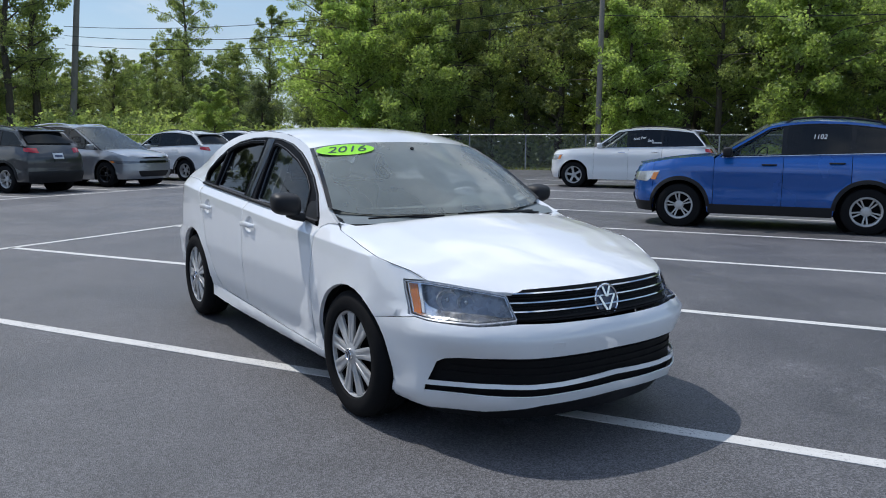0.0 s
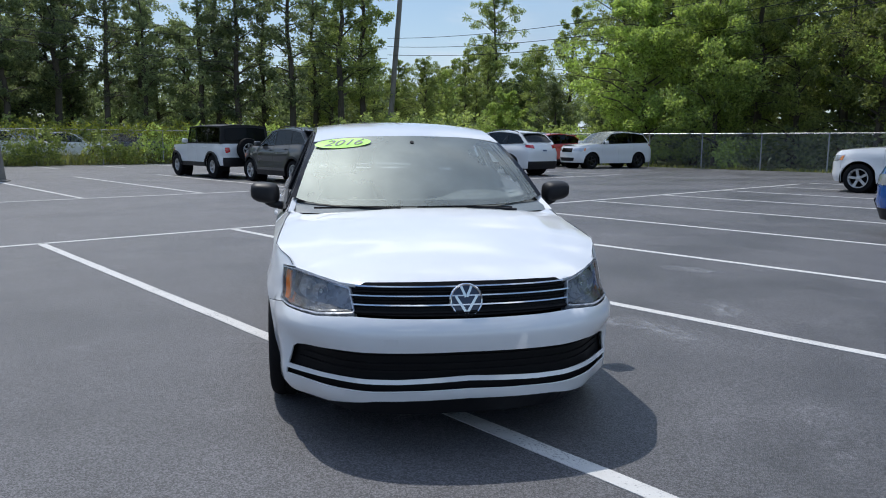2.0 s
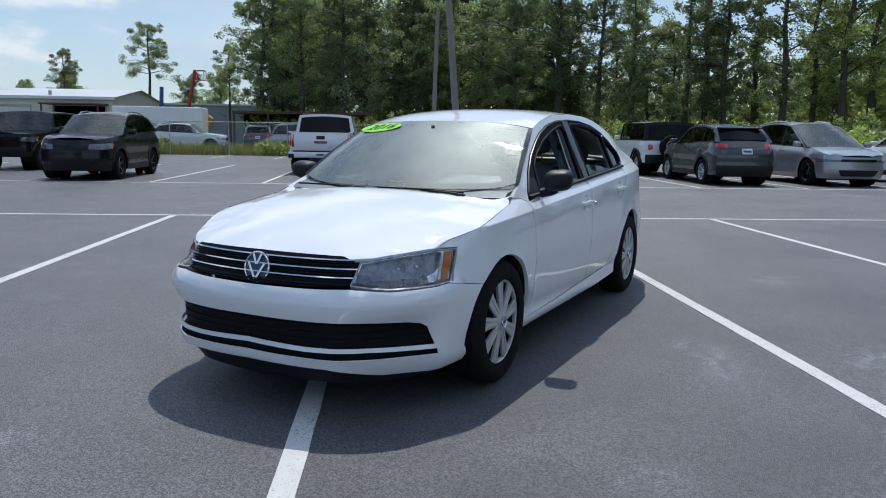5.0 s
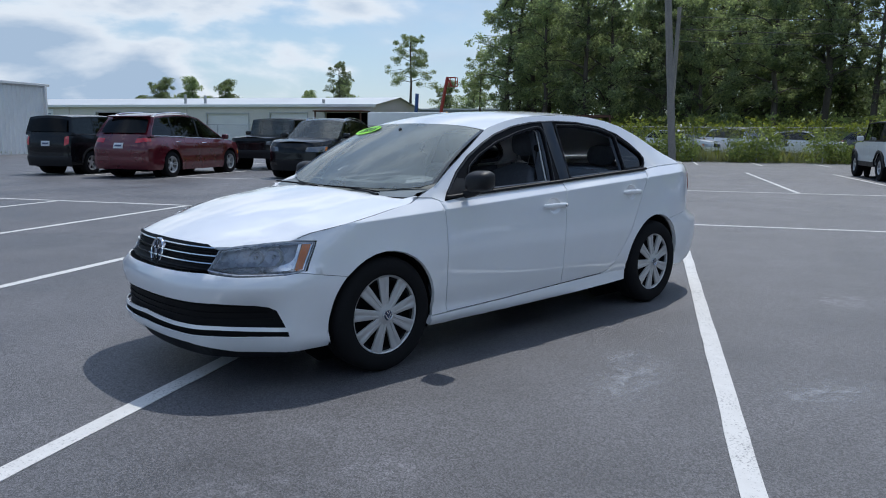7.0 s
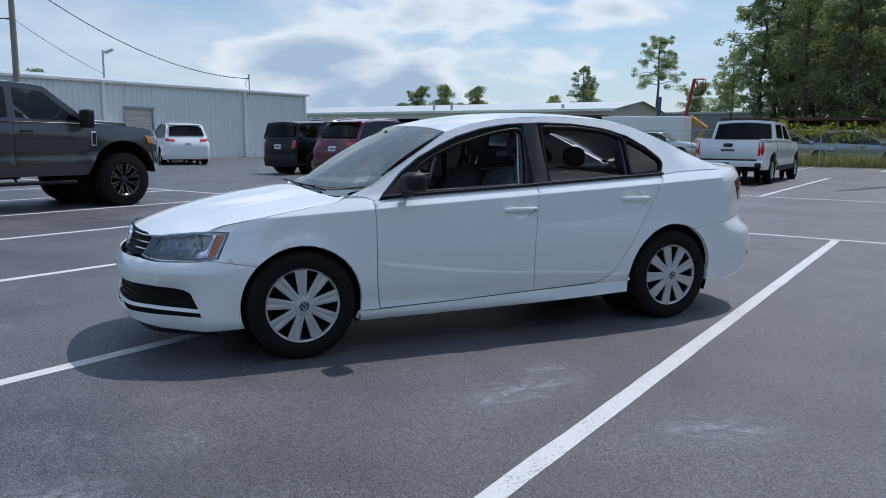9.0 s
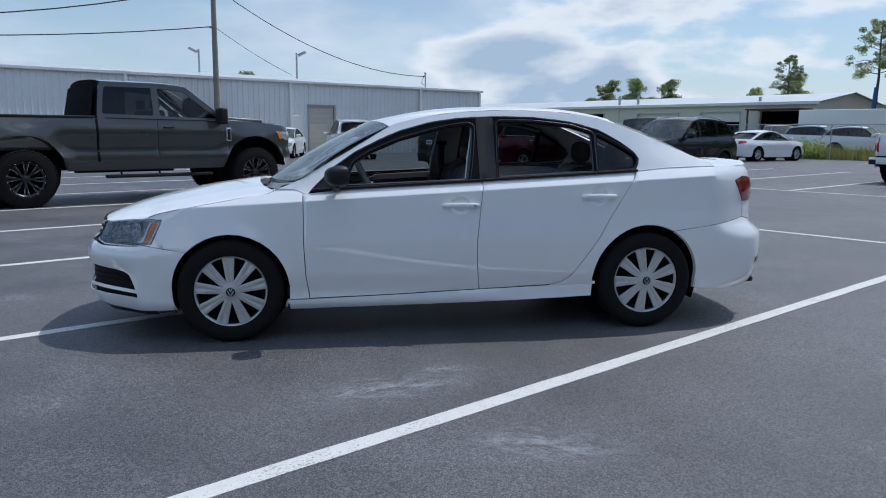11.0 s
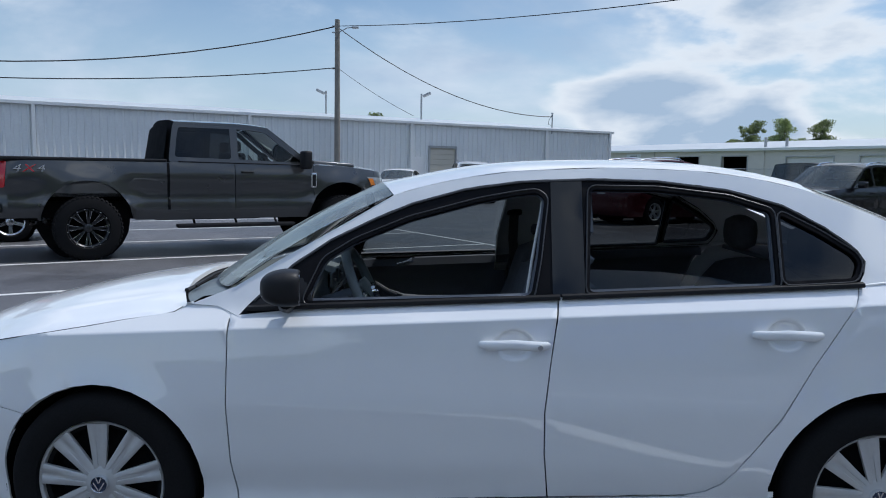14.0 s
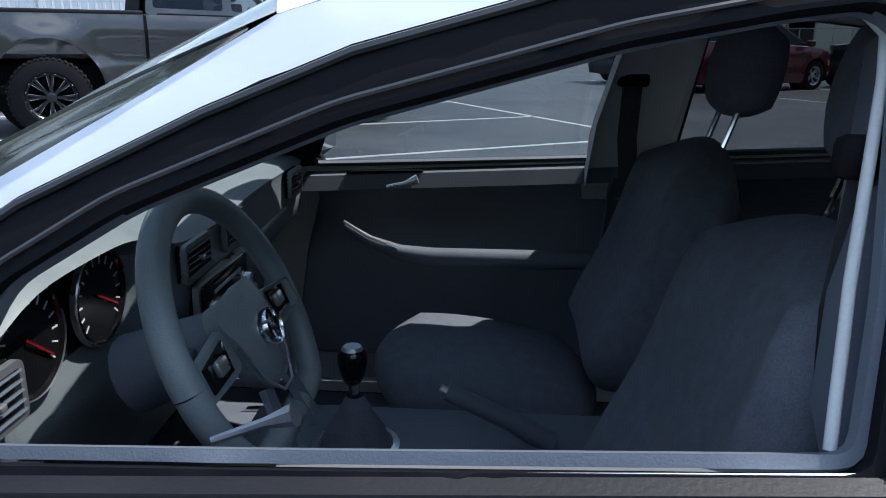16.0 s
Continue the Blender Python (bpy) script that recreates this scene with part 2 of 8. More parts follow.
line_paint = line_mat()
grass_soil = mat("grass_soil", (0.10, 0.125, 0.05), 0.95, var=0.5, scale=0.6, fine=14, bump=0.05)
white_paint = mat("white_paint", (0.80, 0.81, 0.825), 0.5, spec=0.05, var=0.015, scale=2, fine=9, coat=1.0, rvar=0.04)
white_paint.node_tree.nodes["Principled BSDF"].inputs["Coat IOR"].default_value = 1.95
black_plastic = mat("black_plastic", (0.012, 0.012, 0.014), 0.5, spec=0.3, var=0.2, fine=200, bump=0.0006)
gloss_black = mat("gloss_black", (0.006, 0.006, 0.007), 0.14, var=0.1, spec=0.4)
rubber = mat("rubber", (0.012, 0.012, 0.013), 0.85, spec=0.10, var=0.25, scale=20, fine=150, bump=0.001)
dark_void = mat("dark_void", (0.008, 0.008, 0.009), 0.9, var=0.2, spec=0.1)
chrome = mat("chrome", (0.80, 0.81, 0.83), 0.12, 1.0, var=0.04)
silver_paint = mat("silver_wheel", (0.52, 0.52, 0.52), 0.42, 0.4, var=0.05, scale=12)
steel = mat("galvanised", (0.42, 0.43, 0.44), 0.5, 0.7, var=0.15, scale=9, fine=70)


# ---- mesh tools ----
def flat_bm(verts, faces):
    bm = bmesh.new()
    vs = [bm.verts.new(v) for v in verts]
    for f in faces:
        try:
            bm.faces.new([vs[i] for i in f])
        except ValueError:
            pass
    return bm


def part(name, bm, material, parent=None, label="", smooth=False, angle=40, at=None):
    """Links a bmesh as one mesh object under a thing or a part."""
    me = bpy.data.meshes.new(name)
    bm.to_mesh(me)
    bm.free()
    for mt in (material if isinstance(material, (list, tuple)) else [material]):
        me.materials.append(mt)
    if smooth:
        me.polygons.foreach_set("use_smooth", [True] * len(me.polygons))
        if angle < 180:
            me.set_sharp_from_angle(angle=radians(angle))
    ob = new(name, me)
    if at is not None:
        ob.matrix_basis = at
    if parent is not None:
        ob.parent = parent
    if label:
        ob["label"] = label
    return ob


def thing(name, m, label, category, group="", kind=""):
    ob = new(name)
    ob.empty_display_size = 0.2
    ob.matrix_basis = m
    return tagged(ob, label, category, group, kind)


def box(x0, x1, y0, y1, z0, z1, bevel=0.0, seg=2):
    bm = bmesh.new()
    bmesh.ops.create_cube(bm, size=1, matrix=Matrix.Translation(((x0 + x1) / 2, (y0 + y1) / 2, (z0 + z1) / 2)) @ Matrix.Diagonal((x1 - x0, y1 - y0, z1 - z0, 1)))
    if bevel:
        bmesh.ops.bevel(bm, geom=bm.edges[:], offset=bevel, segments=seg, affect="EDGES", profile=0.5)
    return bm


def rod(points, radius, seg=8, caps=True):
    """A tube along points; radius may be a list."""
    pts = [Vector(p) for p in points]
    rad = radius if isinstance(radius, (list, tuple)) else [radius] * len(pts)
    bm, rings, side = bmesh.new(), [], None
    for i, p in enumerate(pts):
        d = (pts[min(i + 1, len(pts) - 1)] - pts[max(i - 1, 0)]).normalized()
        if side is None:
            side = d.orthogonal().normalized()
        side = (side - d * side.dot(d)).normalized()
        up = d.cross(side)
        rings.append([bm.verts.new(p + (side * math.cos(a) + up * math.sin(a)) * rad[i]) for a in (2 * math.pi * j / seg for j in range(seg))])
    for a, b in zip(rings, rings[1:]):
        for j in range(seg):
            bm.faces.new((a[j], a[(j + 1) % seg], b[(j + 1) % seg], b[j]))
    if caps:
        bm.faces.new(rings[0][::-1])
        bm.faces.new(rings[-1])
    return bm


def lathe(profile, seg=48, axis="y"):
    """Turns (radius, height) pairs round an axis."""
    bm, rings = bmesh.new(), []
    for r, h in profile:
        ring = []
        for j in range(seg):
            a = 2 * math.pi * j / seg
            c, s = r * math.cos(a), r * math.sin(a)
            ring.append(bm.verts.new((c, h, s) if axis == "y" else (c, s, h)))
        rings.append(ring)
    for a, b in zip(rings, rings[1:]):
        for j in range(seg):
            bm.faces.new((a[j], a[(j + 1) % seg], b[(j + 1) % seg], b[j]))
    bmesh.ops.remove_doubles(bm, verts=bm.verts[:], dist=1e-5)
    bmesh.ops.recalc_face_normals(bm, faces=bm.faces[:])
    return bm


def joined(*bms):
    out = bmesh.new()
    for b in bms:
        me = bpy.data.meshes.new("scratch")
        b.to_mesh(me)
        b.free()
        out.from_mesh(me)
        bpy.data.meshes.remove(me)
    return out


def moved(bm, m):
    bmesh.ops.transform(bm, matrix=m, verts=bm.verts[:])
    if m.determinant() < 0:
        bmesh.ops.reverse_faces(bm, faces=bm.faces[:])
    return bm


def inside(p, poly):
    hit, j = False, len(poly) - 1
    for i in range(len(poly)):
        (xi, yi), (xj, yj) = poly[i], poly[j]
        if (yi > p[1]) != (yj > p[1]) and p[0] < (xj - xi) * (p[1] - yi) / (yj - yi) + xi:
            hit = not hit
        j = i
    return hit


def dense(poly, step):
    out = []
    for a, b in zip(poly, poly[1:] + poly[:1]):
        k = max(1, int(math.dist(a, b) / step + 0.5))
        out += [(a[0] + (b[0] - a[0]) * i / k, a[1] + (b[1] - a[1]) * i / k) for i in range(k)]
    return out


def rounded(poly, r, n=4):
    """The polygon with its corners rounded."""
    out = []
    for i, p in enumerate(poly):
        a, b = Vector(poly[i - 1]), Vector(poly[(i + 1) % len(poly)])
        p = Vector(p)
        da, db = a - p, b - p
        k = min(r, da.length * 0.45, db.length * 0.45)
        s, e = p + da.normalized() * k, p + db.normalized() * k
        for j in range(n + 1):
            t = j / n
            out.append(tuple(s * (1 - t) ** 2 + p * 2 * t * (1 - t) + e * t * t))
    return out


def panel(poly, place, step=0.05, deep=0.015, roll=0.002, flip=False, holes=(), lines=()):
    """A sheet cut to a 2D outline and laid by place(a, b) on a curved surface, with rolled edges turned inwards by deep."""
    from mathutils import geometry
    rim = dense(poly, step)
    pts = [Vector(p) for p in rim]
    edges = [(i, (i + 1) % len(rim)) for i in range(len(rim))]
    for h in holes:
        hr, o = dense(h, step), len(pts)
        pts += [Vector(p) for p in hr]
        edges += [(o + i, o + (i + 1) % len(hr)) for i in range(len(hr))]
    xs, ys = [p[0] for p in rim], [p[1] for p in rim]
    for ln in lines:
        for a in ln:
            if inside(a, rim) and not any(inside(a, h) for h in holes):
                pts.append(Vector(a))
    nx, ny = int((max(xs) - min(xs)) / step), int((max(ys) - min(ys)) / step)
    ring = [Vector(p) for p in pts]
    for i in range(1, nx + 1):
        for j in range(1, ny + 1):
            p = (min(xs) + (i - 0.5 * (j % 2)) * step, min(ys) + j * step)
            if inside(p, rim) and not any(inside(p, h) for h in holes) and all((q[0] - p[0]) ** 2 + (q[1] - p[1]) ** 2 > (0.45 * step) ** 2 for q in ring):
                pts.append(Vector(p))
    co, _, faces, *_ = geometry.delaunay_2d_cdt(pts, edges, [], 0, 1e-6)
    bm = bmesh.new()
    vs = [bm.verts.new(place(c[0], c[1])) for c in co]
    for f in faces:
        m = (sum(co[i][0] for i in f) / len(f), sum(co[i][1] for i in f) / len(f))
        if inside(m, rim) and not any(inside(m, h) for h in holes):
            g = [vs[i] for i in f]
            bm.faces.new(g[::-1] if flip else g)
    bmesh.ops.delete(bm, geom=[v for v in bm.verts if not v.link_faces], context="VERTS")
    bm.normal_update()
    if deep:
        border = [e for e in bm.edges if len(e.link_faces) == 1]
        norms = {v: v.normal.copy() for e in border for v in e.verts}
        new_edges = bmesh.ops.extrude_edge_only(bm, edges=border)["geom"]
        for v, nrm in norms.items():
            v.co -= nrm * roll
        for e in new_edges:
            if isinstance(e, bmesh.types.BMVert):
                src = min(norms, key=lambda v: (v.co + norms[v] * roll - e.co).length_squared)
                e.co -= norms[src] * deep
        bm.normal_update()
    return bm


# ---- ground, stall lines ----
def ground_sheet():
    n = 24
    ticks = sorted({-1500, -700, -350, 1500, 700, 350, *range(-180, 181, 15)})
    vs = [(x, y, 0.0) for y in ticks for x in ticks]
    w = len(ticks)
    return flat_bm(vs, [(j * w + i, j * w + i + 1, (j + 1) * w + i + 1, (j + 1) * w + i) for j in range(w - 1) for i in range(w - 1)])


tagged(part("ground", moved(ground_sheet(), Matrix.Translation((0, 0, -0.03))), grass_soil), "rough grassy ground reaching the horizon behind the lot", "ground", kind="structure")


def slab(u0, u1, v0, v1, z0, z1):
    bm = box(u0, u1, v0, v1, z0, z1)
    return bm


lot_floor = part("pavement", moved(slab(-37.5, 40, -33.3, 31.6, -0.3, 0.0), lot(0, 0)), asphalt)
tagged(lot_floor, "dark grey asphalt of a car park with pale scuffs", "asphalt", kind="structure")


def painted(u0, v0, u1, v1, w=0.10, name="parking_line"):
    a, b = Vector((u0, v0)), Vector((u1, v1))
    L = (b - a).length
    rnd = random.Random(int(u0 * 31 + v0 * 17))
    k = max(2, int(L / 0.25))
    vs, fs = [], []
    for i in range(k + 1):
        for s in (-1, 1):
            off = s * (w / 2 + rnd.uniform(-0.003, 0.003))
            vs += [(L * i / k, off, 0.004), (L * i / k, off, 0.0005)]
    for i in range(k):
        o = 4 * i
        fs += [(o, o + 4, o + 6, o + 2), (o + 1, o + 5, o + 4, o), (o + 2, o + 6, o + 7, o + 3)]
    m = lot(u0, v0, 0, math.degrees(math.atan2(v1 - v0, u1 - u0)))
    return tagged(part(name, flat_bm(vs, fs), line_paint, at=m), "white painted parking stall line on asphalt", "line", "painted stall lines", "structure")


ROWS_V = [-31.2, -28.4, -25.6, -22.9, -20.1, -17.6, -14.85, -12.05, -9.25, -6.5, -3.78, -0.85, 1.78, 4.58, 7.48, 10.42, 13.35, 16.3, 19.2, 22.1]
for v in ROWS_V:
    if v > -21:
        painted(-6.3, v + (0.03 if v == -0.85 else 0), 5.2, v - (0.11 if v == -0.85 else 0))
painted(-6.3, -20.1, -6.3, 21.3)
for v in ROWS_V:
    if -17 < v < 24:
        painted(-13.7, v + 0.1, -24.2, v + 0.1)
painted(-13.7, -17.3, -13.7, 21.4)
for v in (-9.0, -6.0, -3.0, 0.2, 3.4, 6.2, 9.0, 11.8):
    painted(-31.6, v, -36.8, v)


# pale dried stains on the asphalt
def stain_mat():
    m = MATS["dried_stain"] = bpy.data.materials.new("dried_stain")
    m.use_nodes = True
    n, k = m.node_tree.nodes, m.node_tree.links
    b = n["Principled BSDF"]
    b.inputs["Base Color"].default_value, b.inputs["Roughness"].default_value = (0.34, 0.35, 0.37, 1), 0.8
    tc, a, c, r, e, mul = n.new("ShaderNodeTexCoord"), n.new("ShaderNodeTexNoise"), n.new("ShaderNodeTexNoise"), n.new("ShaderNodeMapRange"), n.new("ShaderNodeMapRange"), n.new("ShaderNodeMath")
    a.inputs["Scale"].default_value, a.inputs["Detail"].default_value, a.inputs["Roughness"].default_value = 5.0, 9, 0.75
    k.new(tc.outputs["Object"], a.inputs["Vector"])
    dist = n.new("ShaderNodeVectorMath")
    dist.operation = "LENGTH"
    k.new(tc.outputs["Object"], dist.inputs[0])
    for i, v in ((1, 0.15), (2, 0.62), (3, 1.0), (4, 0.0)):
        e.inputs[i].default_value = v
    k.new(dist.outputs["Value"], e.inputs[0])
    for i, v in ((1, 0.42), (2, 0.64), (3, 0.0), (4, 0.8)):
        r.inputs[i].default_value = v
    k.new(a.outputs[0], r.inputs[0])
    mul.operation = "MULTIPLY"
    k.new(r.outputs[0], mul.inputs[0])
    k.new(e.outputs[0], mul.inputs[1])
    k.new(mul.outputs[0], b.inputs["Alpha"])
    return m


stain_paint = stain_mat()
STAINS = ((0.42, 1.80, .55, .26, 20), (-0.12, 2.60, .45, .25, -15), (0.12, 1.56, .22, .14, 0), (-1.9, 3.3, .4, .25, 40), (2.6, 2.2, .35, .2, 10))
for x, y, r1, r2, turn in STAINS:
    rim_ = [(0.62 * math.cos(t), 0.62 * math.sin(t), 0) for t in [2 * math.pi * i / 28 for i in range(28)]]
    st = part("dried_stain", flat_bm(rim_, [tuple(range(28))]), stain_paint, lot_floor, at=pose(x, y, 0.002, 0, 0, turn) @ Matrix.Diagonal((r1 / .62, r2 / .62, 1, 1)))


# ---- buildings, fences, woods ----
metal_wall = mat("metal_wall", (0.72, 0.735, 0.745), 0.5, 0.1, var=0.06, scale=0.7, fine=12)
roof_metal = mat("roof_metal", (0.55, 0.57, 0.58), 0.45, 0.3, var=0.1, scale=0.5)
beige_wall = mat("beige_wall", (0.64, 0.61, 0.57), 0.75, var=0.08, scale=0.6, fine=8)
door_white = mat("door_white", (0.70, 0.70, 0.70), 0.6, var=0.08, scale=1)
rust = mat("rust_brown", (0.10, 0.045, 0.03), 0.8, var=0.4, scale=2)
door_cream = mat("door_cream", (0.52, 0.49, 0.42), 0.6, var=0.08, scale=1)


def ribbed(u0, u1, z0, z1, pitch=0.30, depth=0.035):
    """Corrugated sheet facing +v, standing on v = 0."""
    vs, fs, u, i = [], [], u0, 0
    prof = [(0.0, 0.0), (0.62, 0.0), (0.70, depth), (0.92, depth)]
    us = []
    while u < u1:
        us += [(min(u1, u + f * pitch), d) for f, d in prof]
        u += pitch
    us.append((u1, 0.0))
    for x, d in us:
        vs += [(x, d, z0), (x, d, z1)]
    fs = [(2 * i, 2 * i + 1, 2 * i + 3, 2 * i + 2) for i in range(len(us) - 1)]
    return flat_bm(vs, fs)


WALL = lot(0, -32.6, 0, 0)
HT = 3.95
hall = thing("warehouse", WALL, "long white corrugated metal warehouse with a low-pitched roof", "building")
part("wall", ribbed(-31.3, -20.0, 0.0, HT - 0.05), metal_wall, hall)
part("wall", ribbed(-20.0 + 1.62, 32.0, 0.0, HT - 0.05), metal_wall, hall)
part("wall", ribbed(-20.0, -20.0 + 1.62, 2.62, HT - 0.05), metal_wall, hall)
part("wall", moved(ribbed(0, 24, 0.0, HT), Matrix.Translation((-31.3, 0, 0)) @ Matrix.Rotation(radians(90), 4, "Z") @ Matrix.Diagonal((-1, 1, 1, 1))), metal_wall, hall)
part("wall", box(-31.0, 31.8, -23.8, -0.25, 0, HT - 0.2), dark_void, hall)
part("roof", flat_bm([(-31.5, 0.12, HT), (32.2, 0.12, HT), (32.2, -12, HT + 1.1), (-31.5, -12, HT + 1.1), (-31.5, -24.2, HT), (32.2, -24.2, HT)], [(0, 1, 2, 3), (3, 2, 5, 4)]), roof_metal, hall)
part("gutter", box(-31.5, 32.2, 0.03, 0.16, HT - 0.13, HT + 0.02, 0.02), metal_wall, hall)
for u in (-31.2, -26.2, -17.2, -8.6, 0.3, 9.0, 18.0, 27.0):
    part("downpipe", box(u - 0.07, u + 0.07, 0.04, 0.16, 0.05, HT - 0.1, 0.015), metal_wall, hall)
gate = part("roller_door", box(-19.98, -18.40, -0.10, -0.04, 0.0, 2.6), door_cream, hall, "cream roller door")
for i in range(9):
    part("slat", box(-19.96, -18.42, -0.04, -0.02, 0.28 * i + 0.03, 0.28 * i + 0.29, 0.01, 1), door_cream, gate)
part("door_frame", joined(box(-20.08, -19.98, -0.05, 0.06, 0, 2.7), box(-18.40, -18.30, -0.05, 0.06, 0, 2.7), box(-20.08, -18.3, -0.05, 0.06, 2.6, 2.72)), steel, hall)
part("side_door", box(-17.9, -17.05, 0.035, 0.07, 0.0, 2.1, 0.01), metal_wall, hall)

plate_white_sign = mat("sign_white", (0.72, 0.74, 0.76), 0.5, var=0.05)
sign_ink = mat("sign_ink", (0.08, 0.10, 0.16), 0.5, var=0.05)

# long low workshop across the far end, facing the lot
shop = thing("workshop", lot(-62, -24, 0, -90), "long low beige workshop with open bay doors", "building")
bays = [(0.6, 4.9, 3.25), (6.8, 10.7, 3.2), (13.1, 17.7, 3.15), (22.0, 25.0, 3.25), (27.9, 30.8, 3.25)]
SH = 4.0
solid = [0.0]
for a, b, h in bays:
    solid += [a, b]
solid.append(58.0)
for a, b in zip(solid[::2], solid[1::2]):
    part("wall", box(a, b, -0.3, 0.0, 0, SH), beige_wall, shop)
for i, (a, b, h) in enumerate(bays):
    part("lintel", box(a, b, -0.3, 0.0, h, SH), beige_wall, shop)
    part("door_frame", joined(box(a - .12, a, -.05, .05, 0, h + .1), box(b, b + .12, -.05, .05, 0, h + .1), box(a, b, -.05, .05, h, h + .1)), steel, shop)
    if i == 2:
        part("roller_door", box(a, b, -0.25, -0.15, 0, h), door_white, shop, "closed white roller door")
    elif i == 1:
        part("bay_door", box(a, b, -0.2, -0.12, h - 0.85, h), door_white, shop, "half-raised white bay door")
    elif i == 0:
        part("canopy", box(a - .3, b + .3, 0.05, 2.2, h + .05, h + .17, .02), rust, shop, "rusty awning over the bay")
        for a_ in (a - .1, b + .1):
            part("canopy_post", box(a_ - .06, a_ + .06, 2.0, 2.12, 0, h + .05), rust, shop)
# near-black wall and floor: shade inside the bays is put into their colour
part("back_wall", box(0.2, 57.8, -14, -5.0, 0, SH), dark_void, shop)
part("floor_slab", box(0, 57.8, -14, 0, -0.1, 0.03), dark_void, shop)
for a in (20.1, 34.2):
    part("downpipe", box(a - .07, a + .07, 0.0, .12, .05, SH - .1, .015), beige_wall, shop)
for a, h in ((18.6, 1.0), (20.9, 1.1), (5.6, .55)):
    part("roof_vent", rod([(a, -1.2, SH), (a, -1.2, SH + h)], .14, 10), steel, shop, smooth=True)
sign = part("wall_sign", box(36.2, 38.4, 0.01, 0.07, 2.65, 3.60, .01), plate_white_sign, shop, "white sign with unreadable lettering")
for z_, w_ in ((3.40, .5), (3.12, .85), (2.86, .8)):
    part("sign_bar", box(37.3 - w_, 37.3 + w_, 0.07, 0.078, z_ - .05, z_ + .05), sign_ink, sign)
part("gable", flat_bm([(-0.02, 0, 0), (-0.02, -14, 0), (-0.02, -14, SH), (-0.02, -7, SH + 0.95), (-0.02, 0, SH)], [(4, 3, 2, 1, 0)]), beige_wall, shop)
part("gable_door", box(-0.06, -0.03, -5.5, -2.5, 0, 2.8), dark_void, shop)
part("roof", flat_bm([(58, 0.3, SH), (-0.3, 0.3, SH), (-0.3, -7, SH + 1.0), (58, -7, SH + 1.0), (58, -14.3, SH), (-0.3, -14.3, SH)], [(0, 3, 2, 1), (3, 4, 5, 2)]), roof_metal, shop)
part("fascia", box(-0.3, 58, 0.22, 0.34, SH - 0.2, SH + 0.04), metal_wall, shop)


# ---- trees, undergrowth ----
def leaf_mat(name, base, warm=0.25, gloss=0.5):
    m = MATS[name] = bpy.data.materials.new(name)
    m.use_nodes = True
    n, k = m.node_tree.nodes, m.node_tree.links
    b = n["Principled BSDF"]
    geo, info = n.new("ShaderNodeNewGeometry"), n.new("ShaderNodeObjectInfo")
    mix, mix2 = n.new("ShaderNodeMix"), n.new("ShaderNodeMix")
    mix.data_type = mix2.data_type = "RGBA"
    mix.inputs[6].default_value = (*[c * 0.55 for c in base], 1)
    mix.inputs[7].default_value = (base[0] * (1.3 + warm), base[1] * 1.35, base[2] * 1.1, 1)
    k.new(geo.outputs["Random Per Island"], mix.inputs[0])
    mix2.blend_type = "MULTIPLY"
    mix2.inputs[0].default_value = 1
    ramp = n.new("ShaderNodeMapRange")
    ramp.inputs[3].default_value, ramp.inputs[4].default_value = 0.68, 1.28
    k.new(info.outputs["Random"], ramp.inputs[0])
    k.new(mix.outputs[2], mix2.inputs[6])
    k.new(ramp.outputs[0], mix2.inputs[7])
    k.new(mix2.outputs[2], b.inputs["Base Color"])
    b.inputs["Roughness"].default_value, b.inputs["Specular IOR Level"].default_value = 0.55, gloss
    thin = n.new("ShaderNodeBsdfTranslucent")
    glow = n.new("ShaderNodeMix")
    glow.data_type, glow.blend_type = "RGBA", "MULTIPLY"
    glow.inputs[0].default_value = 1
    glow.inputs[7].default_value = (1.9, 2.0, 1.4, 1)
    k.new(mix2.outputs[2], glow.inputs[6])
    k.new(glow.outputs[2], thin.inputs[0])
    sh = n.new("ShaderNodeMixShader")
    sh.inputs[0].default_value = 0.5
    k.new(b.outputs[0], sh.inputs[1])
    k.new(thin.outputs[0], sh.inputs[2])
    k.new(sh.outputs[0], n["Material Output"].inputs[0])
    return m


leaf_green = leaf_mat("leaf_green", (0.235, 0.300, 0.130))
# darker leaf: shade of the backlit woods and undergrowth is put into its colour
leaf_dark_shaded = leaf_mat("leaf_dark_shaded", (0.165, 0.210, 0.135), 0.2)
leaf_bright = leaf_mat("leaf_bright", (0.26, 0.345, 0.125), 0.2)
leaf_vine = leaf_mat("leaf_vine", (0.200, 0.255, 0.050), 0.35)
bark = mat("bark", (0.085, 0.070, 0.055), 0.9, var=0.3, scale=3, fine=18, bump=0.02)
pole_wood = mat("pole_wood", (0.23, 0.21, 0.185), 0.85, var=0.25, scale=2, fine=22, bump=0.004)


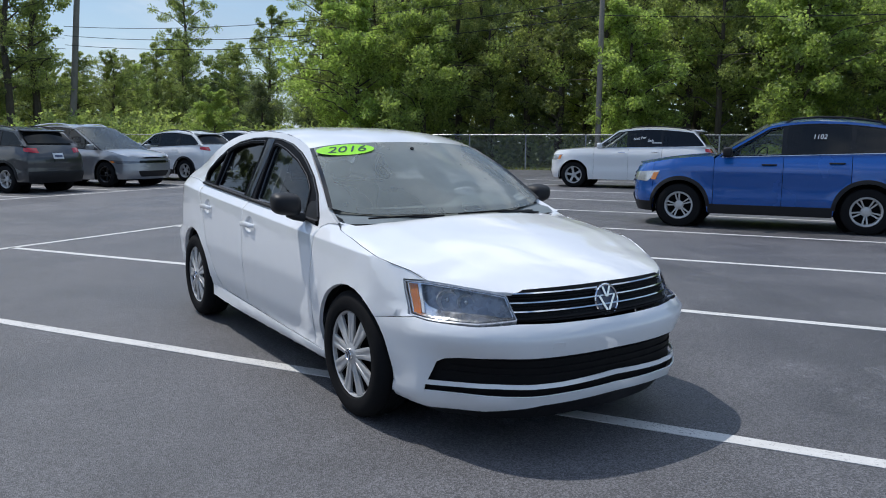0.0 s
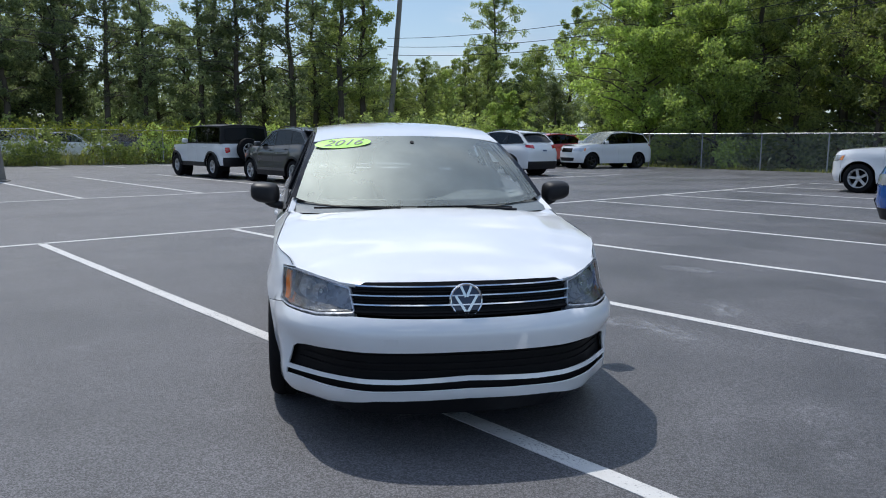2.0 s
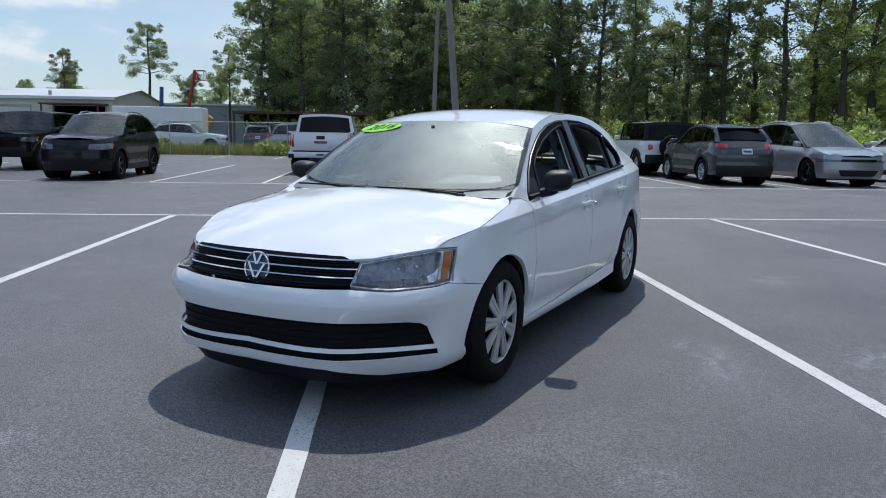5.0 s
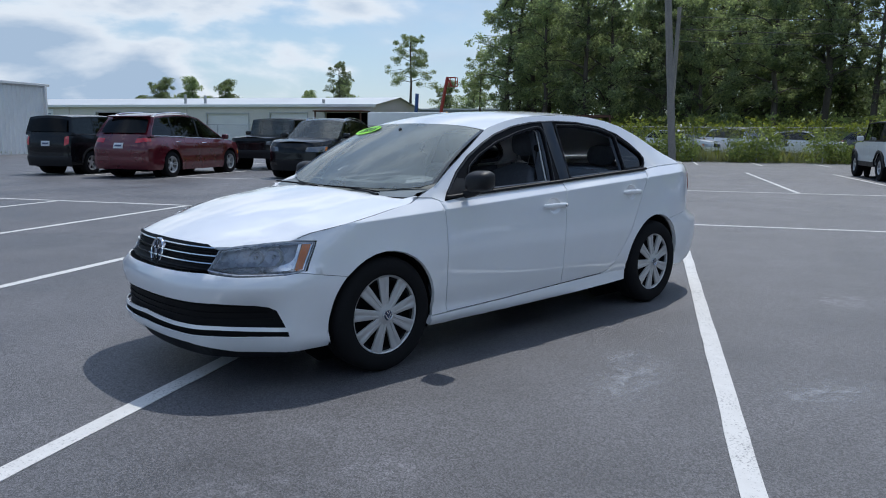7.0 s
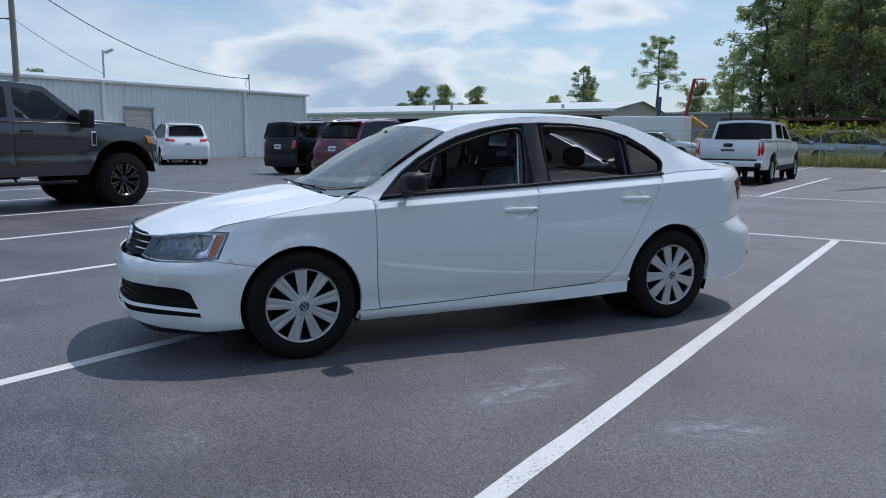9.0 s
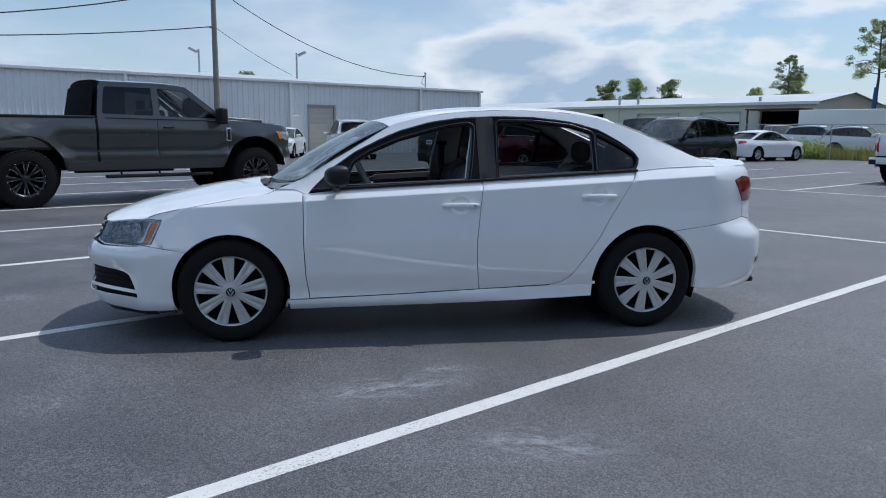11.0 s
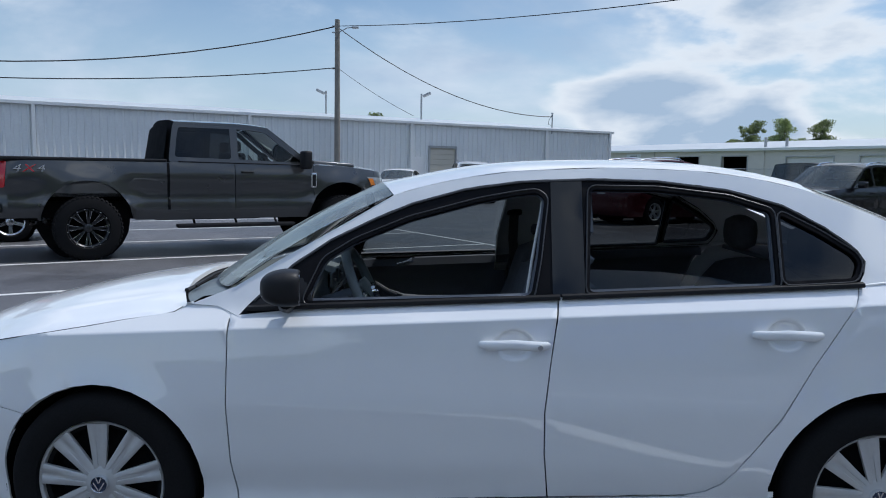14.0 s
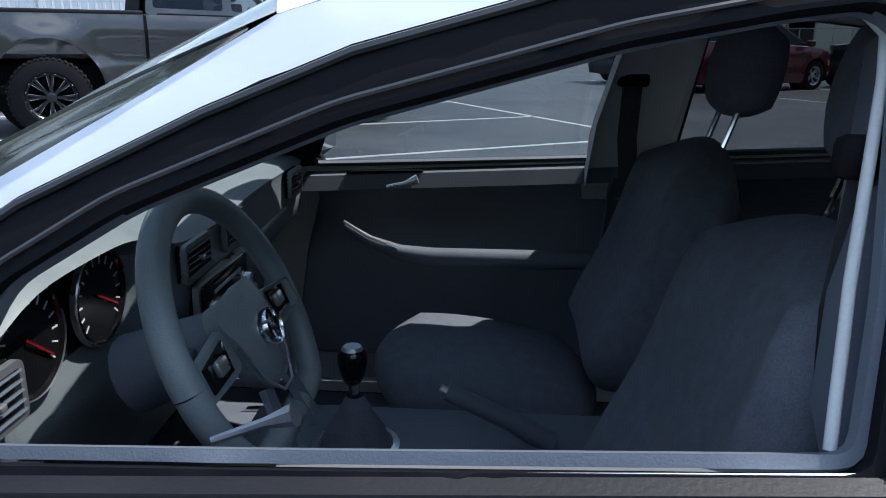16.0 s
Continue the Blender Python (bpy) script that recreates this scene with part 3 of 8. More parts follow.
def leaves(centres, rng, size, per, spread):
    """Small folded leaf sprays scattered about centres."""
    n = len(centres) * per
    c = np.repeat(np.array(centres, float), per, 0)
    sp = np.repeat(np.array(spread, float), per)[:, None] if np.ndim(spread) else spread
    d = rng.normal(size=(n, 3))
    d /= np.linalg.norm(d, axis=1, keepdims=True)
    p = c + d * sp * rng.random((n, 1)) ** 0.5 * (1, 1, 0.75)
    a = rng.normal(size=(n, 3))
    a /= np.linalg.norm(a, axis=1, keepdims=True)
    b = np.cross(a, rng.normal(size=(n, 3)))
    b /= np.linalg.norm(b, axis=1, keepdims=True)
    s = size * rng.uniform(0.55, 1.35, (n, 1))
    k = np.cross(a, b) * s * 0.18
    quad = np.stack([p - a * s * 0.5, p + b * s * 0.30 + k, p + a * s * 0.5, p - b * s * 0.30 + k], 1).reshape(-1, 3)
    me = bpy.data.meshes.new("crown")
    me.from_pydata(quad.tolist(), [], np.arange(4 * n).reshape(-1, 4).tolist())
    return me


def tree_model(seed, height, crown_from, width, leaf, material, per=34, pine=False, limbs=26):
    rng = np.random.default_rng(seed)
    ob = new("tree")
    wob = rng.normal(size=(8, 2)) * (0.004 if pine else 0.018) * height
    spine = [Vector((wob[i][0] * i / 7, wob[i][1] * i / 7, height * 0.97 * i / 7)) for i in range(8)]
    r0 = 0.013 * height + 0.05
    bits = [rod(spine, [r0 * (1 - 0.88 * i / 7) + 0.015 for i in range(8)], 7)]
    centres, spread = [], []
    for i in range(limbs):
        f = crown_from + (1 - crown_from) * ((i + rng.random()) / limbs)
        h = height * f * 0.96
        base = spine[min(6, int(f * 7))].lerp(spine[min(7, int(f * 7) + 1)], f * 7 % 1)
        g = (f - crown_from) / (1 - crown_from)
        reach = width * (0.35 + 0.65 * math.sin(math.pi * min(1, 0.22 + 0.78 * g)) ** 0.8) * rng.uniform(0.55, 1.1)
        if pine:
            reach = width * (1.0 - 0.55 * g) * rng.uniform(0.5, 1.1)
        a = rng.uniform(0, 2 * math.pi)
        tip = base + Vector((math.cos(a) * reach, math.sin(a) * reach, reach * (rng.uniform(-0.05, 0.25) if pine else rng.uniform(0.05, 0.55))))
        mid = base.lerp(tip, 0.5) + Vector((0, 0, 0.12 * reach))
        bits.append(rod([base, mid, tip], [r0 * 0.30 * (1.1 - f) + 0.02, 0.02 + r0 * 0.12 * (1.1 - f), 0.012], 5, False))
        for t in ((0.55, 0.7, 0.85, 1.0) if pine else (0.16, 0.38, 0.6, 0.8, 1.0)):
            q = base.lerp(tip, t) + Vector(rng.normal(size=3)) * 0.16 * reach
            centres.append(tuple(q))
            spread.append((0.27 + 0.24 * rng.random()) * (0.8 + 0.25 * reach))
    centres.append(tuple(spine[-1]))
    spread.append(0.5)
    part("trunk", joined(*bits), bark, ob, smooth=True)
    cr = new("crown", leaves(centres, rng, leaf, per, spread))
    cr.data.materials.append(material)
    cr.parent = ob
    return ob


tall = [tree_model(11, 17, 0.22, 3.3, 0.19, leaf_green, 92, limbs=34), tree_model(12, 15, 0.14, 3.6, 0.19, leaf_green, 96, limbs=34), tree_model(13, 19, 0.22, 3.0, 0.19, leaf_green, 88, limbs=34), tree_model(14, 13, 0.08, 3.8, 0.18, leaf_green, 100, limbs=34)]
dark_tall = [tree_model(21, 17, 0.18, 3.4, 0.21, leaf_dark_shaded, 80, limbs=34), tree_model(22, 18, 0.24, 3.3, 0.21, leaf_dark_shaded, 78, limbs=34), tree_model(23, 14, 0.10, 3.8, 0.20, leaf_dark_shaded, 86, limbs=34)]
thin_tree = [tree_model(15, 16, 0.16, 2.5, 0.21, leaf_dark_shaded, 48, limbs=32), tree_model(16, 18, 0.22, 2.7, 0.21, leaf_dark_shaded, 46, limbs=34)]
willow = tree_model(17, 8.6, 0.08, 3.6, 0.17, leaf_bright, 170, limbs=34)
pine_tree = tree_model(18, 14, 0.58, 3.4, 0.15, leaf_dark_shaded, 120, True, 24)
low_tree = tree_model(19, 7, 0.12, 2.6, 0.18, leaf_dark_shaded, 85, limbs=24)
rt = random.Random(4)


def plant(model, u, v, s=1.0, label="tall broadleaf tree at the edge of the woods", group="trees of the woods"):
    t = copy_thing(model, lot(u, v, -0.05, rt.uniform(0, 360)) @ Matrix.Diagonal((s, s, s * rt.uniform(0.92, 1.1), 1)))
    return tagged(t, label, "tree", group)


# back woods, beyond the yard
v = -12.0
while v < 62:
    gap = 40 < v < 56
    for row in range(3):
        u = -62 - 5.5 * row + rt.uniform(-1.8, 1.8)
        if v > 14:
            u += min(14, (v - 14) * 0.5)
        m = rt.choice(tall) if gap else rt.choice(thin_tree) if 17 < v < 40 and row < 2 and rt.random() < 0.6 else rt.choice(dark_tall if v < 34 else tall)
        plant(m, u, v + rt.uniform(-1.2, 1.2), rt.uniform(0.82, 1.1) * (0.56 if gap else 0.66 if v > 17 and row == 2 else 1))
    v += 3.3
# woods along the side fence
u = -34.0
while u < 34:
    for row in range(2):
        m = rt.choice(tall) if u > -29 else low_tree
        plant(m, u + rt.uniform(-1.2, 1.2), 38.3 + 4.6 * row + rt.uniform(-1, 1) + max(0, (-u - 24) * 0.5), rt.uniform(0.72, 0.95))
    u += 3.4
plant(willow, -21.2, 34.9, 1.14, "light green bushy tree behind the fence")
plant(willow, -17.2, 35.8, 1.05, "light green bushy tree behind the fence")
plant(willow, -31.0, 33.6, 0.5, "light green bushy tree behind the fence")
for u_, s_ in ((-5.5, 1.0), (2.5, 1.15), (8.0, 1.0)):
    plant(willow, u_, 35.4, s_, "light green bushy tree behind the fence")
plant(willow, 13.0, 35.0, 0.9, "light green bushy tree behind the fence")
# the depth of the woods behind the first rows
def deep_woods():
    rng = np.random.default_rng(21)
    pts = []
    for u0, u1, v0, v1, h, n in ((-84, -76, -13, 17, 17, 3000), (-84, -76, 17, 40, 7.5, 1300), (-62, -50, 52, 66, 7.5, 1600), (-30, 40, 46, 52, 14.5, 9000), (-78, -60, 36, 56, 8, 1800)):
        uu, vv, zz = rng.uniform(u0, u1, n), rng.uniform(v0, v1, n), h * rng.random(n) * rng.uniform(0.75, 1.1, n)
        pts += np.stack([CU * uu - SU * vv, SU * uu + CU * vv, zz], 1).tolist()
    me = leaves(pts, rng, 0.55, 9, 1.1)
    me.materials.append(leaf_dark_shaded)
    return tagged(new("far_woods", me), "dense dark green woods behind the first trees", "woods", kind="stuff")


deep_woods()
# scattered trees beyond the workshop
for u, v, s in ((-84, -27.5, 1.0), (-82, -36, 0.66), (-76, -17, 0.72)):
    plant(pine_tree, u, v, s, "tall pine with a flat open crown", "pines beyond the workshop")
for u, v, s in ((-90, -66.8, .95), (-91, -62.4, .97), (-90, -56.6, .92), (-93, -73, 0.8), (-95, -80, 0.7), (-88, -43, 0.72), (-90, -39, 0.85), (-90, -31, 0.6), (-86, -20, 0.85), (-88, -24, 0.8), (-60, -75, 0.75)):
    plant(low_tree, u, v, s * 1.25, "small broadleaf tree beyond the buildings", "trees beyond the buildings")
plant(low_tree, -30, -62, 0.9, "small broadleaf tree beyond the buildings", "trees beyond the buildings")
for m in (*tall, *dark_tall, *thin_tree, willow, pine_tree, low_tree):
    for o in (*m.children, m):
        bpy.data.objects.remove(o)


def thicket(name, label, boxes, material, leaf, seed):
    """Undergrowth nobody could count: boxes of (u0, u1, v0, v1, height, number)."""
    rng = np.random.default_rng(seed)
    pts = []
    for u0, u1, v0, v1, h, n in boxes:
        uu, vv = rng.uniform(u0, u1, n), rng.uniform(v0, v1, n)
        zz = h * rng.random(n) ** 0.8 * (0.55 + 0.45 * np.sin(uu * 0.9 + vv * 1.3) ** 2)
        pts += np.stack([CU * uu - SU * vv, SU * uu + CU * vv, zz], 1).tolist()
    me = leaves(pts, rng, leaf, 5, 0.32)
    me.materials.append(material)
    return tagged(new(name, me), label, "bushes", kind="stuff")


thicket("undergrowth", "dark green undergrowth at the foot of the woods", [(-36, -23, 33.5, 36.5, 2.6, 900), (-62, -57, -12, 45, 3.2, 3600), (-48, -36, 30, 42, 3.5, 1600)], leaf_green, 0.30, 5)
thicket("shrubs", "dark green shrubs with the shade of the woods in their colour", [(-23, 34, 36.2, 38.6, 2.1, 2600)], leaf_dark_shaded, 0.26, 7)
thicket("bushes", "bright green bushes along the fences", [(-38.5, -36.3, 12, 30, 2.2, 2200), (-36, -23, 32.2, 33.6, 2.2, 1100), (-15.5, -14.2, 32.6, 33.4, 1.5, 60), (-3.2, -2.2, 32.6, 33.4, 1.3, 40)], leaf_bright, 0.20, 6)
thicket("fence_bushes", "dull green bushes grown through the back fence", [(-37.0, -35.9, 0.6, 3.6, 1.6, 420), (-37.0, -36.0, 5.2, 7.6, 1.7, 320), (-37.0, -36.0, 9.0, 11.5, 1.6, 260), (-37.0, -36.0, -7.6, -5.6, 0.9, 120), (-37.2, -36.2, -14.0, -12.5, 1.2, 110)], leaf_green, 0.16, 16)



def vine_band():
    rng = np.random.default_rng(8)
    pts = []
    for v in np.arange(-5, 25, 0.045):
        thick = 0.12 + 0.30 * (0.5 + 0.5 * math.sin(v * 1.7) * math.sin(v * 0.63 + 1))
        pts.append((-36.6 + rng.normal() * 0.15, v, 1.75 + rng.normal() * thick * 0.8))
        if rng.random() < 0.35:
            pts.append((-36.5 + rng.normal() * 0.2, v, rng.uniform(0.1, 1.7)))
    me = leaves([(CU * a - SU * b, SU * a + CU * b, z) for a, b, z in pts], rng, 0.13, 9, 0.26)
    me.materials.append(leaf_vine)
    return tagged(new("fence_vines", me), "yellow-green vines grown over the back fence", "vines", kind="stuff")


vine_band()


def weeds(name, label, rows, seed, material):
    """Tufts of long grass as thin blades."""
    rng = np.random.default_rng(seed)
    vs, fs = [], []
    for u0, u1, v0, v1, h, n in rows:
        for _ in range(n):
            u, v_ = rng.uniform(u0, u1), rng.uniform(v0, v1)
            x, y = CU * u - SU * v_, SU * u + CU * v_
            a, hh_, w, lean = rng.uniform(0, 6.28), h * rng.uniform(0.4, 1.1), rng.uniform(0.012, 0.03), rng.normal(size=2) * 0.25 * h
            o = len(vs)
            dx, dy = math.cos(a) * w, math.sin(a) * w
            vs += [(x - dx, y - dy, -0.03), (x + dx, y + dy, -0.03), (x + lean[0] * .5 + dx * .6, y + lean[1] * .5 + dy * .6, hh_ * .6), (x + lean[0] * .5 - dx * .6, y + lean[1] * .5 - dy * .6, hh_ * .6), (x + lean[0], y + lean[1], hh_)]
            fs += [(o, o + 1, o + 2, o + 3), (o + 3, o + 2, o + 4)]
    me = bpy.data.meshes.new(name)
    me.from_pydata(vs, [], fs)
    me.materials.append(material)
    return tagged(new(name, me), label, "grass", kind="stuff")


leaf_grass = leaf_mat("leaf_grass", (0.110, 0.140, 0.055), 0.5, 0.3)
weeds("long_grass", "long weeds and grass along the lot edge", [(-38.5, -36.6, -30, 25, 0.75, 16000), (-36, 30, 31.6, 32.3, 0.2, 2500), (-36.5, -31.5, -34, -31, 0.3, 2500), (-36.5, -24, -33.5, -32.6, 0.25, 3500)], 9, leaf_grass)


# ---- fences, poles, wires ----
def chain_fence(name, u0, v0, u1, v1, h, label):
    L = math.dist((u0, v0), (u1, v1))
    ob = thing(name, lot(u0, v0, 0, math.degrees(math.atan2(v1 - v0, u1 - u0))), label, "fence")
    n = int(L / 3.0)
    post = None
    for i in range(n + 1):
        if post is None:
            post = part("fence_post", rod([(0, 0, -0.05), (0, 0, h)], 0.032, 8), steel, ob, smooth=True).data
            continue
        p = new("fence_post", post)
        p.parent, p.matrix_basis = ob, Matrix.Translation((L * i / n, 0, 0))
    part("top_rail", rod([(0, 0, h - 0.02), (L, 0, h - 0.02)], 0.022, 6), steel, ob, smooth=True)
    vs, fs, w = [], [], 0.003
    step = 0.11
    for i in range(int((L + h) / step)):
        for sg in (1, -1):
            x0, x1 = i * step - (h if sg > 0 else 0), i * step - (0 if sg > 0 else h)
            a, b = (x0, 0.02), (x1, h - 0.04)
            if min(a[0], b[0]) < 0 or max(a[0], b[0]) > L:
                continue
            o = len(vs)
            vs += [(a[0] - w, 0, a[1]), (a[0] + w, 0, a[1]), (b[0] + w, 0, b[1]), (b[0] - w, 0, b[1])]
            fs.append((o, o + 1, o + 2, o + 3))
    part("wire_mesh", flat_bm(vs, fs), steel, ob)
    return ob


chain_fence("chain_fence", -37.0, 31.8, 30, 31.8, 1.75, "galvanised chain-link fence in front of the woods")
chain_fence("chain_fence", -36.6, -31, -36.6, 31.5, 1.8, "galvanised chain-link fence overgrown with vines")


def mast(x, y, h, r, lean=(0, 0), label="grey weathered wooden utility pole", material=None, name="utility_pole"):
    ob = thing(name, pose(x, y, 0), label, "pole", "poles")
    part("shaft", rod([(lean[0] * h * t, lean[1] * h * t, h * t - 0.1 * (t == 0)) for t in (0, .25, .5, .75, 1)], [r, r * .95, r * .9, r * .84, r * .78], 12), material or pole_wood, ob, smooth=True)
    return ob


lean_pole = mast(-20.2, -9.95, 10.5, 0.135, (-0.02, -0.10), "leaning weathered grey pole standing in the lot")
part("base_collar", lathe([(.24, -.01), (.24, .03), (.18, .05), (.18, -.01)], 16, "z"), pole_wood, lean_pole)
mast(-62, 6.5, 16, 0.26, (0.0, 0.085), "tall grey pole in front of the woods")
mast(-37.6, -20.4, 8.8, 0.15, (0.0, 0.03))
mast(-23.1, 25.4, 10.5, 0.15, (0.0, 0.0), "tall grey pole behind the fence")
mast(-58, -43, 9.0, 0.16)
mast(-72, -8.5, 10.5, 0.15)
main = mast(5.75, -33.6, 8.5, 0.15, (0, 0), "wooden utility pole with wires and a street lamp")
part("lamp_arm", rod([(-.05, 0, 7.9), (-.5, .2, 8.08), (-.8, .3, 8.1)], .025, 6), steel, main, smooth=True)
part("lamp_head", moved(box(-.16, .16, -.08, .08, -.05, .05, .03), Matrix.Translation((-.9, .33, 8.08))), steel, main, smooth=True)
for zz in (8.2, 7.9, 6.2):
    part("insulator", rod([(-.12, 0, zz), (.25, 0, zz)], .035, 6), steel, main, smooth=True)
cable = mat("cable", (0.02, 0.02, 0.022), 0.6, var=0.1)


def wire(a, b, sag, r=0.018, label="thin black overhead cable between poles"):
    a, b = Vector(a), Vector(b)
    pts = [a.lerp(b, t) - Vector((0, 0, 4 * sag * t * (1 - t))) for t in [i / 20 for i in range(21)]]
    return tagged(part("overhead_cable", rod(pts, r, 5), cable, smooth=True), label, "cable", "overhead cables")


TOP = (5.75, -33.6)
svc = (-5.7, -41.7)
wire((*TOP, 8.2), (38, -22, 8.35), 2.65, 0.03)
wire((*TOP, 6.25), (38, -22, 6.3), 1.3, 0.025)
wire((*TOP, 8.15), (*svc, 4.64), 1.02, 0.022)
wire((*TOP, 6.25), (2.2, -36.2, 4.2), 0.12, 0.012)
wire((*TOP, 8.2), (-24, -9, 8.2), 1.0, 0.018)
service = thing("service_mast", pose(*svc, HT - 0.1), "service mast with cable ends on the warehouse roof", "mast")
part("mast_pipe", rod([(0, 0, -0.2), (0, 0, 0.95)], .035, 8), steel, service)
part("weather_head", lathe([(0, .1), (.06, .08), (.07, 0), (.04, -.02)], 12, "z"), steel, service, at=Matrix.Translation((0, 0, .95)))
part("cable_coil", rod([(.02, .05, .9), (.2, .1, .6), (.22, 0, .35), (.05, -.05, .3)], .015, 5), cable, service)
for x, y, h, dx in ((2.2, -46, 6.3, -.7), (8.2, -45, 6.3, .7)):
    ob = thing("flood_light", pose(x, y, 0), "slim lamp post behind the warehouse", "street lamp", "lamp posts behind the warehouse")
    part("post", rod([(0, 0, 0), (0, 0, h)], .06, 8), steel, ob)
    part("lamp_head", moved(box(-.28, .28, -.15, .15, -.09, .09, .04), Matrix.Translation((dx * .5, 0, h - .05)) @ Matrix.Rotation(radians(25 if dx < 0 else -25), 4, "Y")), steel, ob)
for k_, (z0, z1, sag) in enumerate(((9.2, 8.6, 0.6), (8.4, 7.9, 0.7), (7.6, 7.2, 0.6))):
    wire((-23.1, 25.4, z0), (-62, 6.5, z1 + 1.5), sag + .3, 0.02)
    wire((-62, 6.5, z0), (-37.6, -20.4, z1 - .3), sag, 0.018)
    wire((-23.1, 25.4, z0), (14, 42, z1), sag + .4, 0.02)

# grey sheds, lifts and trailers in the far yard
grey_wall = mat("grey_wall", (0.30, 0.33, 0.36), 0.7, var=0.08, scale=0.6)
far = thing("far_shed", lot(-84, -14, 0, -90), "pale grey flat-roofed shed", "building")
part("wall", box(0, 22, -8, 0, 0, 4.2), grey_wall, far)
part("roof", box(-0.2, 22.2, -8.2, 0.2, 4.2, 4.4), roof_metal, far)
shed = thing("open_shed", lot(-57, -2, 0, -90), "low dark open-sided shed", "shed")
part("roof", box(0, 11, -5, 0, 2.75, 2.95), rust, shed)
for i in range(5):
    part("post", box(i * 2.7, i * 2.7 + .15, -.2, 0, -.05, 2.75), rust, shed)
part("back_panel", box(0, 11, -5, -4.9, 0, 2.75), dark_void, shed)
red_steel = mat("red_steel", (0.40, 0.05, 0.035), 0.45, var=0.15)
blue_steel = mat("blue_steel", (0.03, 0.09, 0.28), 0.45, var=0.15)
yellow_steel = mat("yellow_steel", (0.60, 0.32, 0.03), 0.45, var=0.15)


def lift(u, v, material, pts, label):
    ob = thing("boom_lift", lot(u, v), label, "boom lift")
    part("boom", rod(pts, [.2, .17, .14][:len(pts)], 6), material, ob)
    part("chassis", box(-1.2, 1.2, -.8, .8, .0, 1.1, .08), material, ob)
    if len(pts) < 3:
        return
    tip = Vector(pts[-1])
    cage = [box(-.45, .45, -.4, .4, 0, .06)] + [box(a - .03, a + .03, b - .03, b + .03, .06, .9) for a in (-.42, .42) for b in (-.37, .37)]
    cage += [box(-.45, .45, b - .03, b + .03, z, z + .06) for b in (-.37, .37) for z in (.45, .86)] + [box(a - .03, a + .03, -.34, .34, .86, .92) for a in (-.42, .42)]
    part("basket", moved(joined(*cage), Matrix.Translation(tip + Vector((0, .55, -.95)))), material, ob)
    part("basket_arm", rod([tip, tip + Vector((0, .45, -.88))], .07, 6), material, ob)


lift(-68, -19.5, red_steel, [(0, 0, .9), (0, .45, 4.0), (0, 1.0, 6.9)], "red boom lift with its boom raised")
lift(-66, -21.2, blue_steel, [(0, 0, .9), (0, .2, 5.2)], "blue mast lift with its mast raised")
lift(-66, -17.5, yellow_steel, [(0, 0, .9), (0, .9, 2.4), (0, -.6, 3.4)], "yellow lift with its boom folded")
trailer = thing("box_trailer", lot(-50, -16.5, 0, 95), "white box trailer parked in the yard", "trailer")
part("box_body", box(-3, 3, -1.2, 1.2, .7, 2.9, .05), metal_wall, trailer)
part("chassis", box(-2.8, 2.8, -.9, .9, .45, .7), dark_void, trailer)
for sx in (-.6, .6):
    for sy in (-1.05, 1.05):
        part("wheel", lathe([(0, -.1), (.36, -.1), (.38, 0), (.36, .1), (0, .1)], 18), rubber, trailer, at=Matrix.Translation((sx - 1, sy, .38)))


# ---- parked vehicles ----
pale_glass = glass("pale_glass", (0.66, 0.71, 0.69))
# pale sky reflection on parked windscreens is put in as a scattering film
screen_glass = glass("screen_glass", (0.42, 0.47, 0.46), dust_haze=0.10)
tint_glass = glass("tint_glass", (0.055, 0.06, 0.065))
back_glass = mat("back_glass", (0.006, 0.007, 0.008), 0.08, var=0.1, spec=0.14)
lamp_smoke = mat("lamp_smoke", (0.16, 0.17, 0.19), 0.10, 0.4, var=0.35, scale=30, coat=1.0)
lamp_red = mat("lamp_red", (0.52, 0.012, 0.020), 0.15, var=0.2, fine=90, coat=1.0)
lamp_clear = mat("lamp_clear", (0.55, 0.57, 0.60), 0.12, 0.55, var=0.25, scale=30, coat=1.0)
lamp_amber = mat("lamp_amber", (0.75, 0.22, 0.03), 0.18, var=0.15, fine=90, coat=1.0)
seat_cloth = mat("seat_cloth", (0.028, 0.028, 0.031), 0.9, var=0.25, fine=300, bump=0.001)
plate_white = mat("plate_white", (0.7, 0.72, 0.74), 0.4, var=0.08)
grey_badge = mat("grey_badge", (0.16, 0.10, 0.10), 0.4, 0.4, var=0.1)
satin_alloy = mat("satin_alloy", (0.62, 0.63, 0.65), 0.25, 0.9, var=0.08)
plate_bar = mat("plate_bar", (0.07, 0.09, 0.16), 0.5, var=0.05)


def paint(name, c, rough=0.3, metal=0.3):
    return mat(name, c, rough, metal, var=0.03, scale=2, coat=1.0, rvar=0.03)


dark_grey = paint("truck_grey", (0.052, 0.053, 0.056), 0.3, 0.45)


def clip_x(poly, x0, x1):
    for sign, lim in ((1, x0), (-1, -x1)):
        out = []
        for a, b in zip(poly, poly[1:] + poly[:1]):
            ia, ib = sign * a[0] >= lim, sign * b[0] >= lim
            if ia:
                out.append(a)
            if ia != ib:
                t = (lim * sign - a[0]) / (b[0] - a[0])
                out.append((lim * sign, a[1] + (b[1] - a[1]) * t))
        poly = out
    return poly


